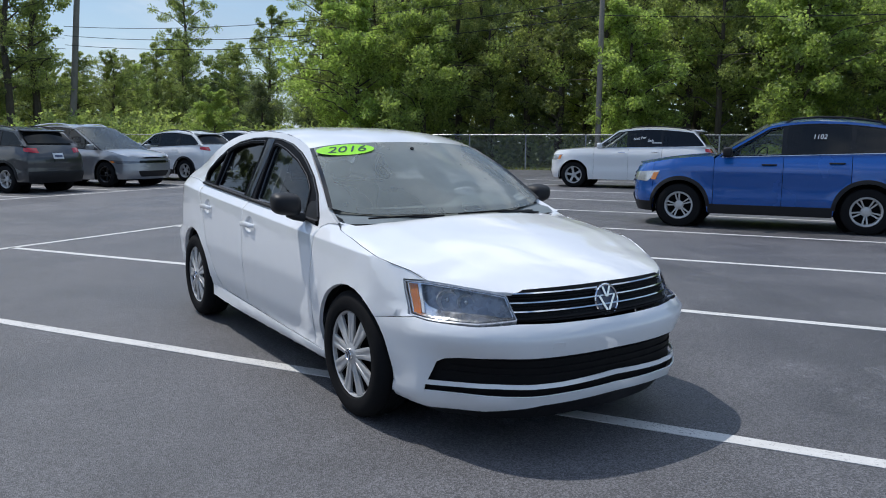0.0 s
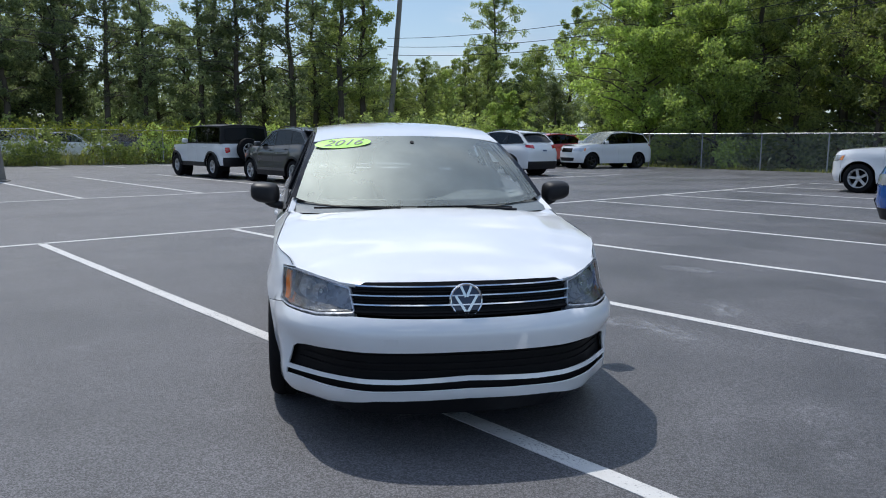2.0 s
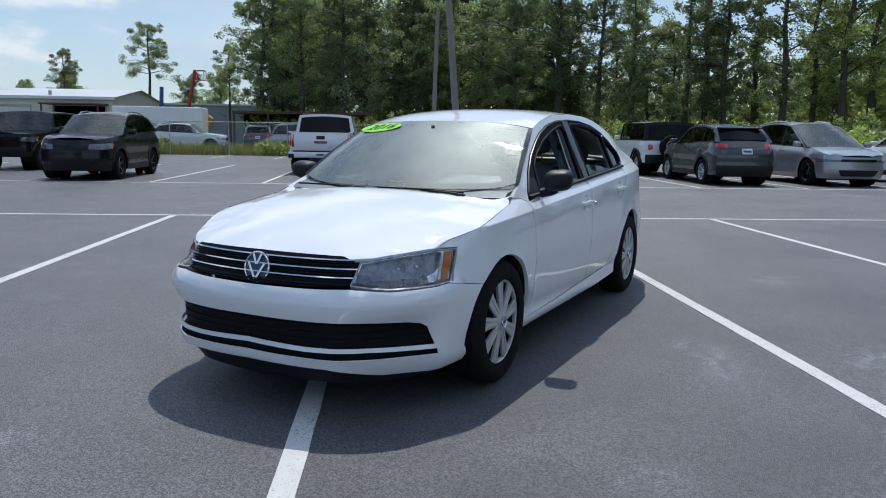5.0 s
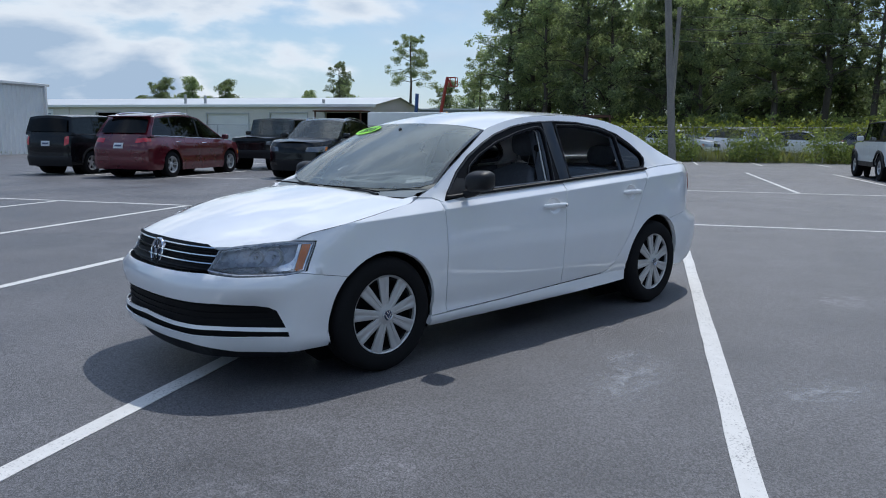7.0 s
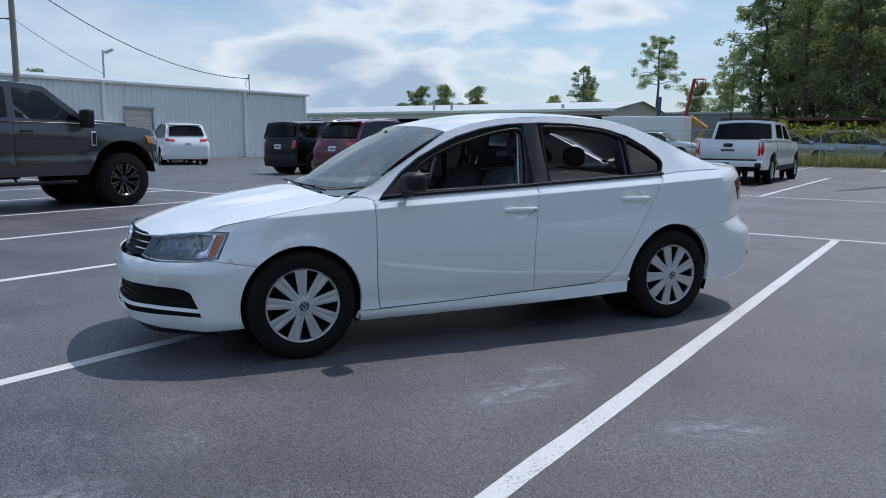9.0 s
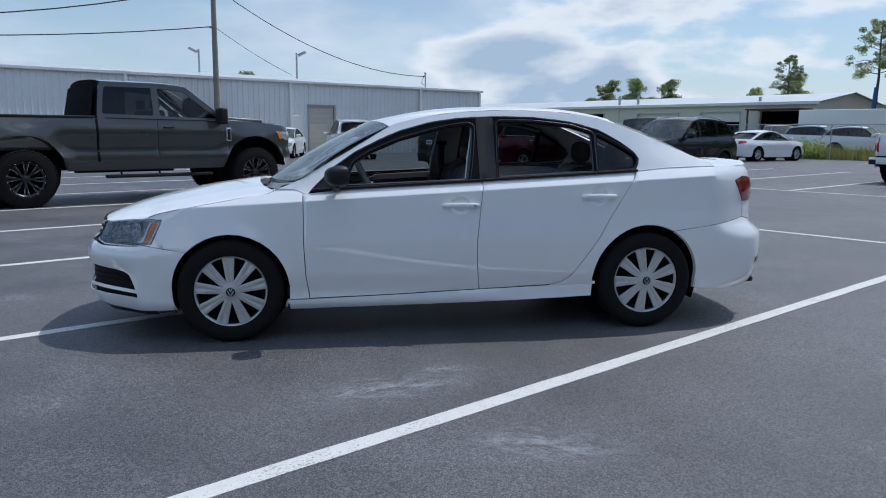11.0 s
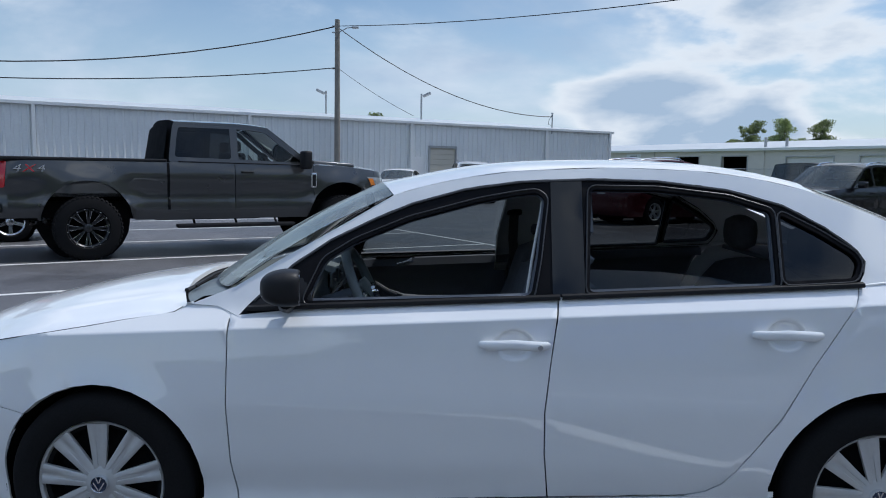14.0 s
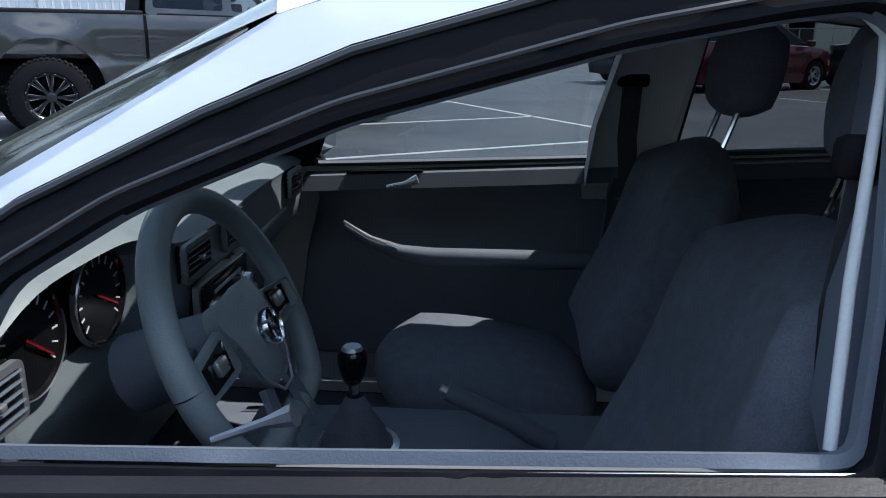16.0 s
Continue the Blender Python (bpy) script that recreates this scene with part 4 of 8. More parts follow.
def shrink(poly, d):
    """The outline moved inwards by d (given counter-clockwise or clockwise)."""
    area = sum(a[0] * b[1] - b[0] * a[1] for a, b in zip(poly, poly[1:] + poly[:1]))
    s, out, k = (1 if area > 0 else -1), [], len(poly)
    for i in range(k):
        p, a, b = Vector(poly[i]), Vector(poly[i - 1]), Vector(poly[(i + 1) % k])
        e, f = (p - a).normalized(), (b - p).normalized()
        n1, n2 = Vector((-e.y, e.x)) * s, Vector((-f.y, f.x)) * s
        m = n1 + n2
        out.append(tuple(p + m * (d / max(0.35, m.dot(n1)))))
    return out


def grid_patch(rows, flip=False):
    """A quad sheet through rows of points."""
    w = len(rows[0])
    fs = [(j * w + i, j * w + i + 1, (j + 1) * w + i + 1, (j + 1) * w + i) for j in range(len(rows) - 1) for i in range(w - 1)]
    return flat_bm([p for r in rows for p in r], [f[::-1] for f in fs] if flip else fs)


def wheel_studs(tyre, rim_r, w, spokes, shared={}):
    """Bright studs round the rim and a milled edge along each spoke."""
    for i in range(2 * spokes):
        a = 2 * math.pi * (i + .5) / (2 * spokes)
        at = Matrix.Rotation(a, 4, "Y") @ Matrix.Translation((0, w * .86, rim_r - .006))
        if "stud" not in shared:
            shared["stud"] = part("rim_stud", lathe([(0, .008), (.008, .006), (.009, 0)], 8), chrome, tyre, smooth=True, at=at).data
        else:
            ob = new("rim_stud", shared["stud"])
            ob.parent, ob.matrix_basis = tyre, at
    for i in range(spokes):
        for off in (-.16, .16):
            at = Matrix.Rotation(2 * math.pi * i / spokes + off, 4, "Y")
            if "edge" not in shared:
                shared["edge"] = part("spoke_edge", flat_bm([(-.002, w * .64, .14), (.002, w * .64, .14), (.003, w * .76, rim_r - .03), (-.003, w * .76, rim_r - .03), (-.002, w * .58, .14), (.002, w * .58, .14), (.003, w * .70, rim_r - .03), (-.003, w * .70, rim_r - .03)],
                                                           [(3, 2, 1, 0), (0, 1, 5, 4), (2, 3, 7, 6), (1, 2, 6, 5), (3, 0, 4, 7)]), satin_alloy, tyre, at=at).data
            else:
                ob = new("spoke_edge", shared["edge"])
                ob.parent, ob.matrix_basis = tyre, at


def spoked_wheel(R, rim_r, width, spokes, rim_mat, parent, at, split=False, chunky=False, shared={}):
    """Tyre with its rim, hub and nuts. The outer face looks to +y."""
    key = (R, rim_r, width, spokes, rim_mat.name, split, chunky)
    if key not in shared:
        w = width / 2
        tyre = lathe([(rim_r - 0.01, -w * 0.85), (rim_r + 0.012, -w), (R * 0.9, -w), (R * 0.975, -w * 0.86), (R, -w * 0.66), (R, w * 0.66), (R * 0.975, w * 0.86), (R * 0.9, w), (rim_r + 0.012, w), (rim_r, w * 0.8), (rim_r - 0.02, w * 0.6), (rim_r - 0.02, -w * 0.85)], 56 if chunky else 40)
        if chunky:
            blocks = []
            for i in range(44):
                for s in (-1, 1):
                    a = 2 * math.pi * (i + 0.25 * s) / 44
                    b = box(-0.018, 0.018, -0.030, 0.030, -0.012, 0.006, 0.004, 1)
                    moved(b, Matrix.Rotation(a, 4, "Y") @ Matrix.Translation((0, s * w * 0.78, R)) @ Matrix.Rotation(radians(-24 * s), 4, "X"))
                    blocks.append(b)
            tread = joined(*blocks)
        rim_bits = [lathe([(rim_r, w * 0.82), (rim_r - 0.012, w * 0.86), (rim_r - 0.03, w * 0.74), (rim_r - 0.035, -w * 0.6), (rim_r - 0.02, -w * 0.6), (rim_r, w * 0.7)], 40),
                    lathe([(0.0, w * 0.62), (0.035, w * 0.62), (0.06, w * 0.56), (0.075, w * 0.42), (0.075, w * 0.2), (0, w * 0.2)], 20)]
        for i in range(spokes):
            for off in ((-0.17, 0.17) if split and spokes < 8 else (-0.09, 0.09) if split else (0,)):
                a = 2 * math.pi * i / spokes
                hw = 0.012 if split else 0.4 * math.pi * rim_r / spokes * 0.55
                sp = flat_bm([(-hw * 0.8, w * 0.5, 0.05), (hw * 0.8, w * 0.5, 0.05), (hw, w * 0.72, rim_r - 0.012), (-hw, w * 0.72, rim_r - 0.012),
                              (-hw * 0.8, w * 0.2, 0.05), (hw * 0.8, w * 0.2, 0.05), (hw, w * 0.45, rim_r - 0.012), (-hw, w * 0.45, rim_r - 0.012)],
                             [(3, 2, 1, 0), (4, 5, 6, 7), (0, 1, 5, 4), (2, 3, 7, 6), (1, 2, 6, 5), (3, 0, 4, 7)])
                moved(sp, Matrix.Rotation(a, 4, "Y") @ Matrix.Rotation(off, 4, "Y"))
                rim_bits.append(sp)
        back = lathe([(0, -w * 0.1), (rim_r - 0.03, -w * 0.1), (rim_r - 0.03, -w * 0.16), (0, -w * 0.16)], 28)
        t = part("wheel", tyre, rubber, parent, smooth=True, angle=35)
        r = part("rim", joined(*rim_bits), rim_mat, t, smooth=True, angle=35)
        d = part("brake_disc", back, dark_void, t)
        t.matrix_basis = at
        shared[key] = (t.data, r.data, d.data)
        if chunky:
            tr = part("tread", tread, rubber, t)
            tr["kind"] = "stuff"
            shared[key] += (tr.data,)
            wheel_studs(t, rim_r, w, spokes)
        return t
    t = new("wheel", shared[key][0])
    t.parent, t.matrix_basis = parent, at
    for name, me in zip(("rim", "brake_disc", "tread"), shared[key][1:]):
        bit = new(name, me)
        bit.parent = t
        if name == "tread":
            bit["kind"] = "stuff"
    if chunky:
        wheel_studs(t, rim_r, width / 2, spokes)
    return t


def vehicle(name, m, label, category, L, W, H, wb, fo, R, paint, hood=(0.98, 1.08), belt=(1.02, 1.10), cowl=0.75, atop=0.15, rtop=-1.5, rbase=-1.95, pillars=(), doors=(),
            rim=(0.22, 7, False), rim_mat=None, gc=0.26, cladding=None, roof_mat=None, bed=0.0, tumble=0.28, boxy=0.0, tail=None, head=None, grille=None, rails=False, chunky=False,
            rear_glass=True, plate=True, quarter_glass=tint_glass, front_glass=pale_glass, lower_front=None, mirrors=None, flare=False, spare=False, sill_steps=False, bar=None):
    ob = thing(name, m, label, category, "parked vehicles")
    if name in ("suv", "minivan"):
        H, hood, belt = H + 0.07, (hood[0] + 0.02, hood[1] + 0.03), (belt[0] + 0.04, belt[1] + 0.04)
    rim_mat, roof_mat, mirrors = rim_mat or silver_paint, roof_mat or paint, mirrors or paint
    xf = wb / 2 + fo
    xr = xf - L
    hw = W / 2
    k = 1 - boxy
    plan = [(xf, 0.0), (xf - 0.015 - 0.02 * k, hw * 0.42), (xf - 0.05 - 0.09 * k, hw * 0.72), (xf - 0.16 - 0.16 * k, hw * 0.90), (xf - 0.42 - 0.2 * k, hw * 0.975), (wb / 2 - 0.1, hw), (0, hw), (-wb / 2, hw),
            (xr + 0.40, hw * 0.985), (xr + 0.16, hw * 0.93), (xr + 0.05, hw * 0.78), (xr + 0.01, hw * 0.45), (xr, 0.0)]
    line = []
    for i in range(len(plan) - 1):
        p0 = plan[i - 1] if i else (plan[1][0], -plan[1][1])
        p3 = plan[i + 2] if i + 2 < len(plan) else (plan[-2][0], -plan[-2][1])
        for j in range(12):
            t = j / 12
            line.append(tuple(0.5 * (2 * b + (c - a) * t + (2 * a - 5 * b + 4 * c - d) * t * t + (3 * b - a - 3 * c + d) * t ** 3) for a, b, c, d in zip(p0, plan[i], plan[i + 1], p3)))
    line.append(plan[-1])
    arc = [0.0]
    for a, b in zip(line, line[1:]):
        arc.append(arc[-1] + math.dist(a, b))

    def s_of(x):
        for (a, p), (b, q), mm, nn in zip(line, line[1:], arc, arc[1:]):
            if b <= x:
                return mm + (nn - mm) * (a - x) / max(1e-6, a - b)
        return arc[-1]

    belt_mid = (belt[0] + belt[1]) / 2
    arch_r = R + (0.075 if not chunky else 0.155)
    arch_z = R + (0.0 if not chunky else 0.085)
    swell = 0.11 if not chunky else 0.24

    def surf(off, side=1):
        def place(s, z):
            i = min(len(arc) - 2, max(0, next((q for q in range(len(arc) - 1) if arc[q + 1] >= s), len(arc) - 2)))
            t = (s - arc[i]) / (arc[i + 1] - arc[i])
            (x0, y0), (x1, y1) = line[i], line[i + 1]
            n = Vector((y1 - y0, -(x1 - x0), 0)).normalized()      # outwards
            x, y = x0 + (x1 - x0) * t, y0 + (y1 - y0) * t
            h = (z - gc) / (belt_mid - gc)
            d = 0.09 * max(0, 0.25 - h) + (0.035 if bed else 0.018) * min(1.0, max(0.0, (h - 0.27) / 0.07)) * min(1.0, max(0.25, (0.75 - h) / 0.3)) + 0.075 * max(0, h - 0.78) / 0.22 * k + 0.03 * max(0, h - 0.78)
            for cx in (wb / 2, -wb / 2):                # swollen wheel arches
                q = math.hypot(x - cx, z - arch_z) - arch_r
                if -0.05 < q < swell:
                    d -= (0.05 if chunky else 0.022) * (1 - max(0, q) / swell) ** 1.5 * min(1, max(0, (z - gc) / 0.2))
            nose_ = min(1, max(0, (x - xf + 0.75) / 0.6))
            d += nose_ * k * (0.34 * max(0, h - 0.5) ** 1.25 + 0.22 * max(0, 0.26 - h))
            tail_ = min(1, max(0, (xr + 0.5 - x) / 0.4))
            d += tail_ * k * (0.16 * max(0, h - 0.6) + 0.16 * max(0, 0.28 - h))
            return Vector((x + n.x * (off - d), side * (y + n.y * (off - d)), z))
        return place

    def low(x):
        z = gc
        for cx in (wb / 2, -wb / 2):
            q = arch_r ** 2 - (x - cx) ** 2
            if q > 0:
                z = max(z, arch_z + math.sqrt(q))
        if x > wb / 2 + arch_r or x < -wb / 2 - arch_r:
            z = max(z, gc + 0.03)
        return z

    def high(x):
        if x > cowl:
            t = (x - cowl) / (xf - cowl)
            return hood[1] + (hood[0] - hood[1]) * t ** 1.7
        t = (cowl - x) / (cowl - xr)
        return belt[0] + (belt[1] - belt[0]) * min(1, t * 1.3)

    def span(x0, x1, sides=True):
        n = max(3, int((x0 - x1) / 0.035))
        xs = [x0 + (x1 - x0) * i / n for i in range(n + 1)]
        top = [(s_of(x), high(x)) for x in xs]
        bot = [(s_of(x), low(x)) for x in xs]
        return [p for p in bot] + top[::-1]

    marks = [wb / 2 + arch_r + 0.02, cowl - 0.02, *doors]
    last = xr + 0.12
    edges = [*marks, last]
    names = ["fender"] + ["door"] * (len(doors)) + ["rear_quarter"]
    g = 0.004
    for side in (1, -1):
        for nm, a, b in zip(names, edges, edges[1:]):
            p = part(nm, panel(span(a - g, b + g), surf(0, side), 0.09, 0.025, 0.003, flip=side < 0), paint, ob, smooth=True, angle=50)
            if nm == "door" and not (bed and b < rbase):
                hx, hz = b + 0.20, high(b) - 0.13
                sp = surf(0.035, side)
                hb = rod([surf(0.0, side)(s_of(hx + 0.10), hz), sp(s_of(hx + 0.075), hz), sp(s_of(hx - 0.075), hz), surf(0.0, side)(s_of(hx - 0.10), hz)], 0.014, 6)
                part("door_handle", hb, chrome if bar == "chrome" else mirrors, p, smooth=True)
        # arch cladding
        if cladding:
            for cx in (wb / 2, -wb / 2):
                a0, outer = 0.0, arch_r + (0.035 if chunky else 0.055)
                ang = [math.pi * (i / 18) for i in range(19)]
                ring = [(s_of(cx + arch_r * math.cos(t)), max(gc, arch_z + arch_r * math.sin(t) - 0.005)) for t in ang] + [(s_of(cx + outer * math.cos(t)), max(gc, arch_z + outer * math.sin(t))) for t in reversed(ang)]
                part("wheel_arch_trim", panel(ring, surf(0.05 if flare else 0.012, side), 0.07, 0.06 if flare else 0.02, 0.004, flip=side < 0), cladding, ob, smooth=True)
            ring = [(s_of(wb / 2 - arch_r - 0.03), gc - 0.02), (s_of(-wb / 2 + arch_r + 0.03), gc - 0.02), (s_of(-wb / 2 + arch_r + 0.03), gc + 0.13), (s_of(wb / 2 - arch_r - 0.03), gc + 0.13)]
            part("sill_trim", panel(ring, surf(0.012, side), 0.1, 0.02, 0.004, flip=side < 0), cladding, ob, smooth=True)
        if bed:                                   # dark gap between cab and bed
            part("cab_gap", panel([(s_of(rbase + .005), gc + .02), (s_of(rbase - .035), gc + .02), (s_of(rbase - .035), high(rbase) - .01), (s_of(rbase + .005), high(rbase) - .01)], surf(0.003, side), 0.06, 0.008, 0.001, flip=side < 0), dark_void, ob)
        if sill_steps:
            sx0, sx1 = wb / 2 - arch_r - 0.25, rbase + 0.1
            part("side_step", joined(moved(box(sx1, sx0, -.08, .08, -.03, .03, .02), Matrix.Translation((0, side * (hw - .06), gc - .13))), *[rod([(sx1 + (sx0 - sx1) * t, side * (hw - .1), gc - .13), (sx1 + (sx0 - sx1) * t, side * (hw - .3), gc + .06)], .02, 6) for t in (.15, .5, .85)]), black_plastic, ob, "black side step", smooth=True, angle=40)
        # arch liner
        turn_ = 1.2 if not chunky else 0.96
        for cx in (wb / 2, -wb / 2):
            lin = [[(cx + (arch_r + 0.015) * math.cos(t), side * yy, arch_z + (arch_r + 0.015) * math.sin(t)) for t in [math.pi * (i / 14 * turn_ + (1 - turn_) / 2) for i in range(15)]] for yy in (hw - (0.03 if not chunky else -0.02), hw - 0.42)]
            part("wheel_well", grid_patch(lin, side > 0), dark_void, ob, smooth=True)
            back_y = side * (hw - 0.42)
            part("wheel_well_back", lathe([(0, back_y), (arch_r + .015, back_y), (arch_r + .015, back_y - .005), (0, back_y - .005)], 20), dark_void, ob, at=Matrix.Translation((cx, 0, arch_z)))
    # nose and tail, across both sides
    sa, sb = s_of(edges[0]), s_of(last)
    both = lambda off: (lambda s, z: surf(off, 1)(s, z) if s >= 0 else surf(off, -1)(-s, z))
    n = 14
    ss = [-sa + 2 * sa * i / n for i in range(n + 1)]
    xo = lambda s: line[min(range(len(arc)), key=lambda q: abs(arc[q] - abs(s)))][0]
    nose = [(s, gc + 0.03) for s in ss] + [(s, high(min(xo(s), xf - 0.02))) for s in reversed(ss)]
    part("front_bumper", panel(nose, both(0), 0.1, 0.03, 0.003, flip=False), paint, ob, smooth=True, angle=50)
    S = arc[-1]
    tailmap = lambda off: (lambda s, z: surf(off, 1)(S - s, z) if s >= 0 else surf(off, -1)(S + s, z))
    ra = S - sb
    rs = [-ra + 2 * ra * i / n for i in range(n + 1)]
    rtopz = belt[1]
    part("tailgate" if bed else "rear_bumper", panel([(s, gc + (0.30 if bed else 0.05)) for s in rs] + [(s, rtopz) for s in reversed(rs)], tailmap(0), 0.1, 0.03, 0.003, flip=True), paint, ob, smooth=True, angle=50)
    if bed:
        rb_mat = chrome if lower_front is chrome and paint is dark_grey else paint
        bp_ = part("rear_bumper", box(xr - .13, xr + .16, -hw * .96, hw * .96, gc + .12, gc + .30, .03), rb_mat, ob, smooth=True)
        for sd in (-1, 1):
            part("bumper_pad", box(xr - .14, xr + .17, sd * hw * .86 - .09, sd * hw * .86 + .09, gc + .11, gc + .24, .02), black_plastic, bp_, smooth=True)
        part("step_pad", box(xr - .12, xr + .12, -hw * .80, hw * .80, gc + .295, gc + .335, .01), black_plastic, bp_)
        part("hitch", box(xr - .10, xr + .4, -.35, .35, gc - .02, gc + .14, .03), black_plastic, ob)
        part("tailgate_handle", panel(rounded([(-.13, belt[1] - .20), (.13, belt[1] - .20), (.13, belt[1] - .10), (-.13, belt[1] - .10)], .02), tailmap(.014), .1, .014, .002, flip=True), black_plastic, ob)
        part("tailgate_badge", panel([(-.19, belt[1] - .33), (.19, belt[1] - .33), (.19, belt[1] - .26), (-.19, belt[1] - .26)], tailmap(.012), .1, .012, .001, flip=True), grey_badge, ob)
    elif cladding:
        part("rear_valance", panel([(s, gc) for s in rs] + [(s, gc + (0.3 if not bed else 0.16)) for s in reversed(rs)], tailmap(0.012), 0.12, 0.03, 0.004, flip=True), chrome if bar == "chrome" else cladding, ob, smooth=True)
    if cladding:
        part("front_valance", panel([(s, gc - 0.02) for s in ss] + [(s, gc + 0.14) for s in reversed(ss)], both(0.012), 0.12, 0.03, 0.004), lower_front or cladding, ob, smooth=True)
    # bonnet
    rows = []
    lip_x = surf(0)(0.0, high(xf - 0.02)).x - 0.004
    for i in range(9):
        x = cowl + (lip_x - cowl) * i / 8
        ye = min(hw - 0.085 * k - 0.02, surf(0)(s_of(x), high(x)).y)
        rows.append([(x - (0.05 + 0.1 * k) * (q / 5) ** 2 * (i / 8) ** 4, ye * q / 5, high(x) + 0.045 * (1 - (q / 5) ** 2) + (0.02 if abs(q) < 3 and chunky else 0)) for q in range(-5, 6)])
    part("bonnet", grid_patch(rows, flip=True), paint, ob, smooth=True, angle=50)
    # greenhouse
    yb = surf(0)(s_of(0), belt_mid).y
    zr = H - 0.05
    fall, drop = 0.02 + 0.055 * k, (0.02 + 0.075 * k) * (0 if bed else 1)

    def roof_z(x):
        t = (atop - x) / (atop - rtop)
        return zr - (fall * (1 - t / 0.4) ** 2 if t < 0.4 else drop * ((t - 0.4) / 0.6) ** 2)

    crest = [(atop + (rtop - atop) * i / 9, roof_z(atop + (rtop - atop) * i / 9)) for i in range(10)]
    rise_ = Vector((atop - cowl, roof_z(atop) - belt[0]))
    screen_line = [(cowl - 0.02, belt[0])] + [(cowl - 0.02 + rise_.x * t, belt[0] + rise_.y * t + 0.06 * k * t * (1 - t)) for t in (0.35, 0.7)]
    tail_line = [(rtop + (rbase - rtop) * t - 0.10 * k * t * (1 - t), crest[-1][1] + (high(rbase) - crest[-1][1]) * t) for t in (0.35, 0.7)]
    outline = screen_line + crest + tail_line + [(rbase, high(rbase))]
    gy = lambda side, off: (lambda x, z: Vector((x, side * (yb - tumble * (z - belt_mid) + off), z)))
    frame_poly = rounded([(x, z) for x, z in outline], 0.05, 3)
    cuts = [cowl, *pillars, rbase - 0.5]
    wins = []
    inner = shrink(outline, 0.085 if bed else 0.050)
    for a, b in zip(cuts, cuts[1:]):
        q = clip_x(inner, b + (0.065 if bed else 0.035), a - (0.05 if bed else 0.035))
        if len(q) >= 3 and max(p[0] for p in q) - min(p[0] for p in q) > 0.12:
            wins.append(rounded(q, 0.05, 3))
    for side in (1, -1):
        dlo = rounded(shrink(outline, 0.035), 0.03, 2)
        sill_ = [gy(side, 0.004)(x, high(x) + 0.012) for x in [cowl - 0.12 + (rbase + 0.14 - cowl + 0.12) * i / 16 for i in range(17)]]
        part("belt_trim", rod(sill_, 0.009, 6), chrome if bar == "chrome" or paint is blue_paint else gloss_black, ob, smooth=True)
        part("pillar_panel", panel(frame_poly, gy(side, 0), 0.11, 0.03, 0.002, flip=side > 0, holes=[dlo]), roof_mat, ob, smooth=True, angle=50)
        part("window_frame", panel(shrink(dlo, -0.004), gy(side, -0.004), 0.11, 0.03, 0.002, flip=side > 0, holes=wins), roof_mat if bed else gloss_black, ob, smooth=True, angle=50)
        for i, w in enumerate(wins):
            part("side_window", panel(w, gy(side, -0.012), 0.15, 0, 0, flip=side > 0), front_glass if i == 0 else quarter_glass, ob)
        mx, mz = cowl - 0.22, belt[0] + 0.10
        big = 0.14 if chunky else 0.1
        mb = box(-0.07, 0.07, -big, big, -big * (1.1 if chunky else 0.75), big * (1.1 if chunky else 0.75), 0.04, 3)
        part("wing_mirror", moved(mb, Matrix.Translation((mx, side * (yb + 0.06 + big), mz))), mirrors, ob, smooth=True)
    yt = yb - tumble * (zr - belt_mid)
    roof_rows = []
    for i in range(11):
        t = i / 10
        x = atop + (rtop - atop) * t
        ye = yb - tumble * (roof_z(x) - belt_mid)
        roof_rows.append([(x, ye * q / 6, roof_z(x) + 0.055 * (1 - abs(q / 6) ** 2.6)) for q in range(-6, 7)])
    part("roof", grid_patch(roof_rows, flip=False), roof_mat, ob, smooth=True, angle=60)
    yc = yb - 0.03

    def slope(x0, z0, y0, x1, z1, y1, bow, name, material, flip, into=0.0):
        rows = []
        for i in range(7):
            t = i / 6
            rows.append([(x0 + (x1 - x0) * t + bow * (1 - (q / 5) ** 2), (y0 + (y1 - y0) * t) * q / 5, z0 + (z1 - z0) * t + 0.05 * t * (1 - (q / 5) ** 2) * (1 if z1 > z0 else 0)) for q in range(-5, 6)])
        return part(name, grid_patch(rows, flip), material, ob, smooth=True)
    slope(cowl, belt[0] + 0.02, yc, atop, roof_z(atop), yb - tumble * (roof_z(atop) - belt_mid), 0.07, "windscreen", screen_glass, False)
    rz, zt = high(rbase), roof_z(rtop)
    yt = yb - tumble * (zt - belt_mid)
    slope(rbase, rz - 0.01, yc, rtop, zt, yt, -0.05, "tailgate" if not bed else "cab_back", dark_void if chunky else roof_mat, True)
    if rear_glass:
        f0, f1 = (0.05, 0.86) if bed else (0.18, 0.86)
        pt = lambda t, w: (rbase + (rtop - rbase) * t - 0.05, rz + (zt - rz) * t, (yc + (yt - yc) * t) * w)
        a, b = pt(f0, 0.90 if bed else 0.86), pt(f1, 0.90 if bed else 0.86)
        slope(a[0] - 0.014, a[1], a[2], b[0] - 0.014, b[1], b[2], -0.03, "rear_window", dark_void if chunky else back_glass, True)
        if not bed and boxy < 0.5:
            part("roof_spoiler", moved(box(-.16, .10, -yt * .86, yt * .86, -.018, .018, .014), Matrix.Translation((rtop - .06, 0, zt + .035)) @ Matrix.Rotation(radians(-7), 4, "Y")), roof_mat, ob, smooth=True)
    # cabin
    part("cabin_floor", box(rbase + 0.1, cowl - 0.25, -yb + 0.1, yb - 0.1, gc + 0.05, belt[0] - 0.25), dark_void, ob)
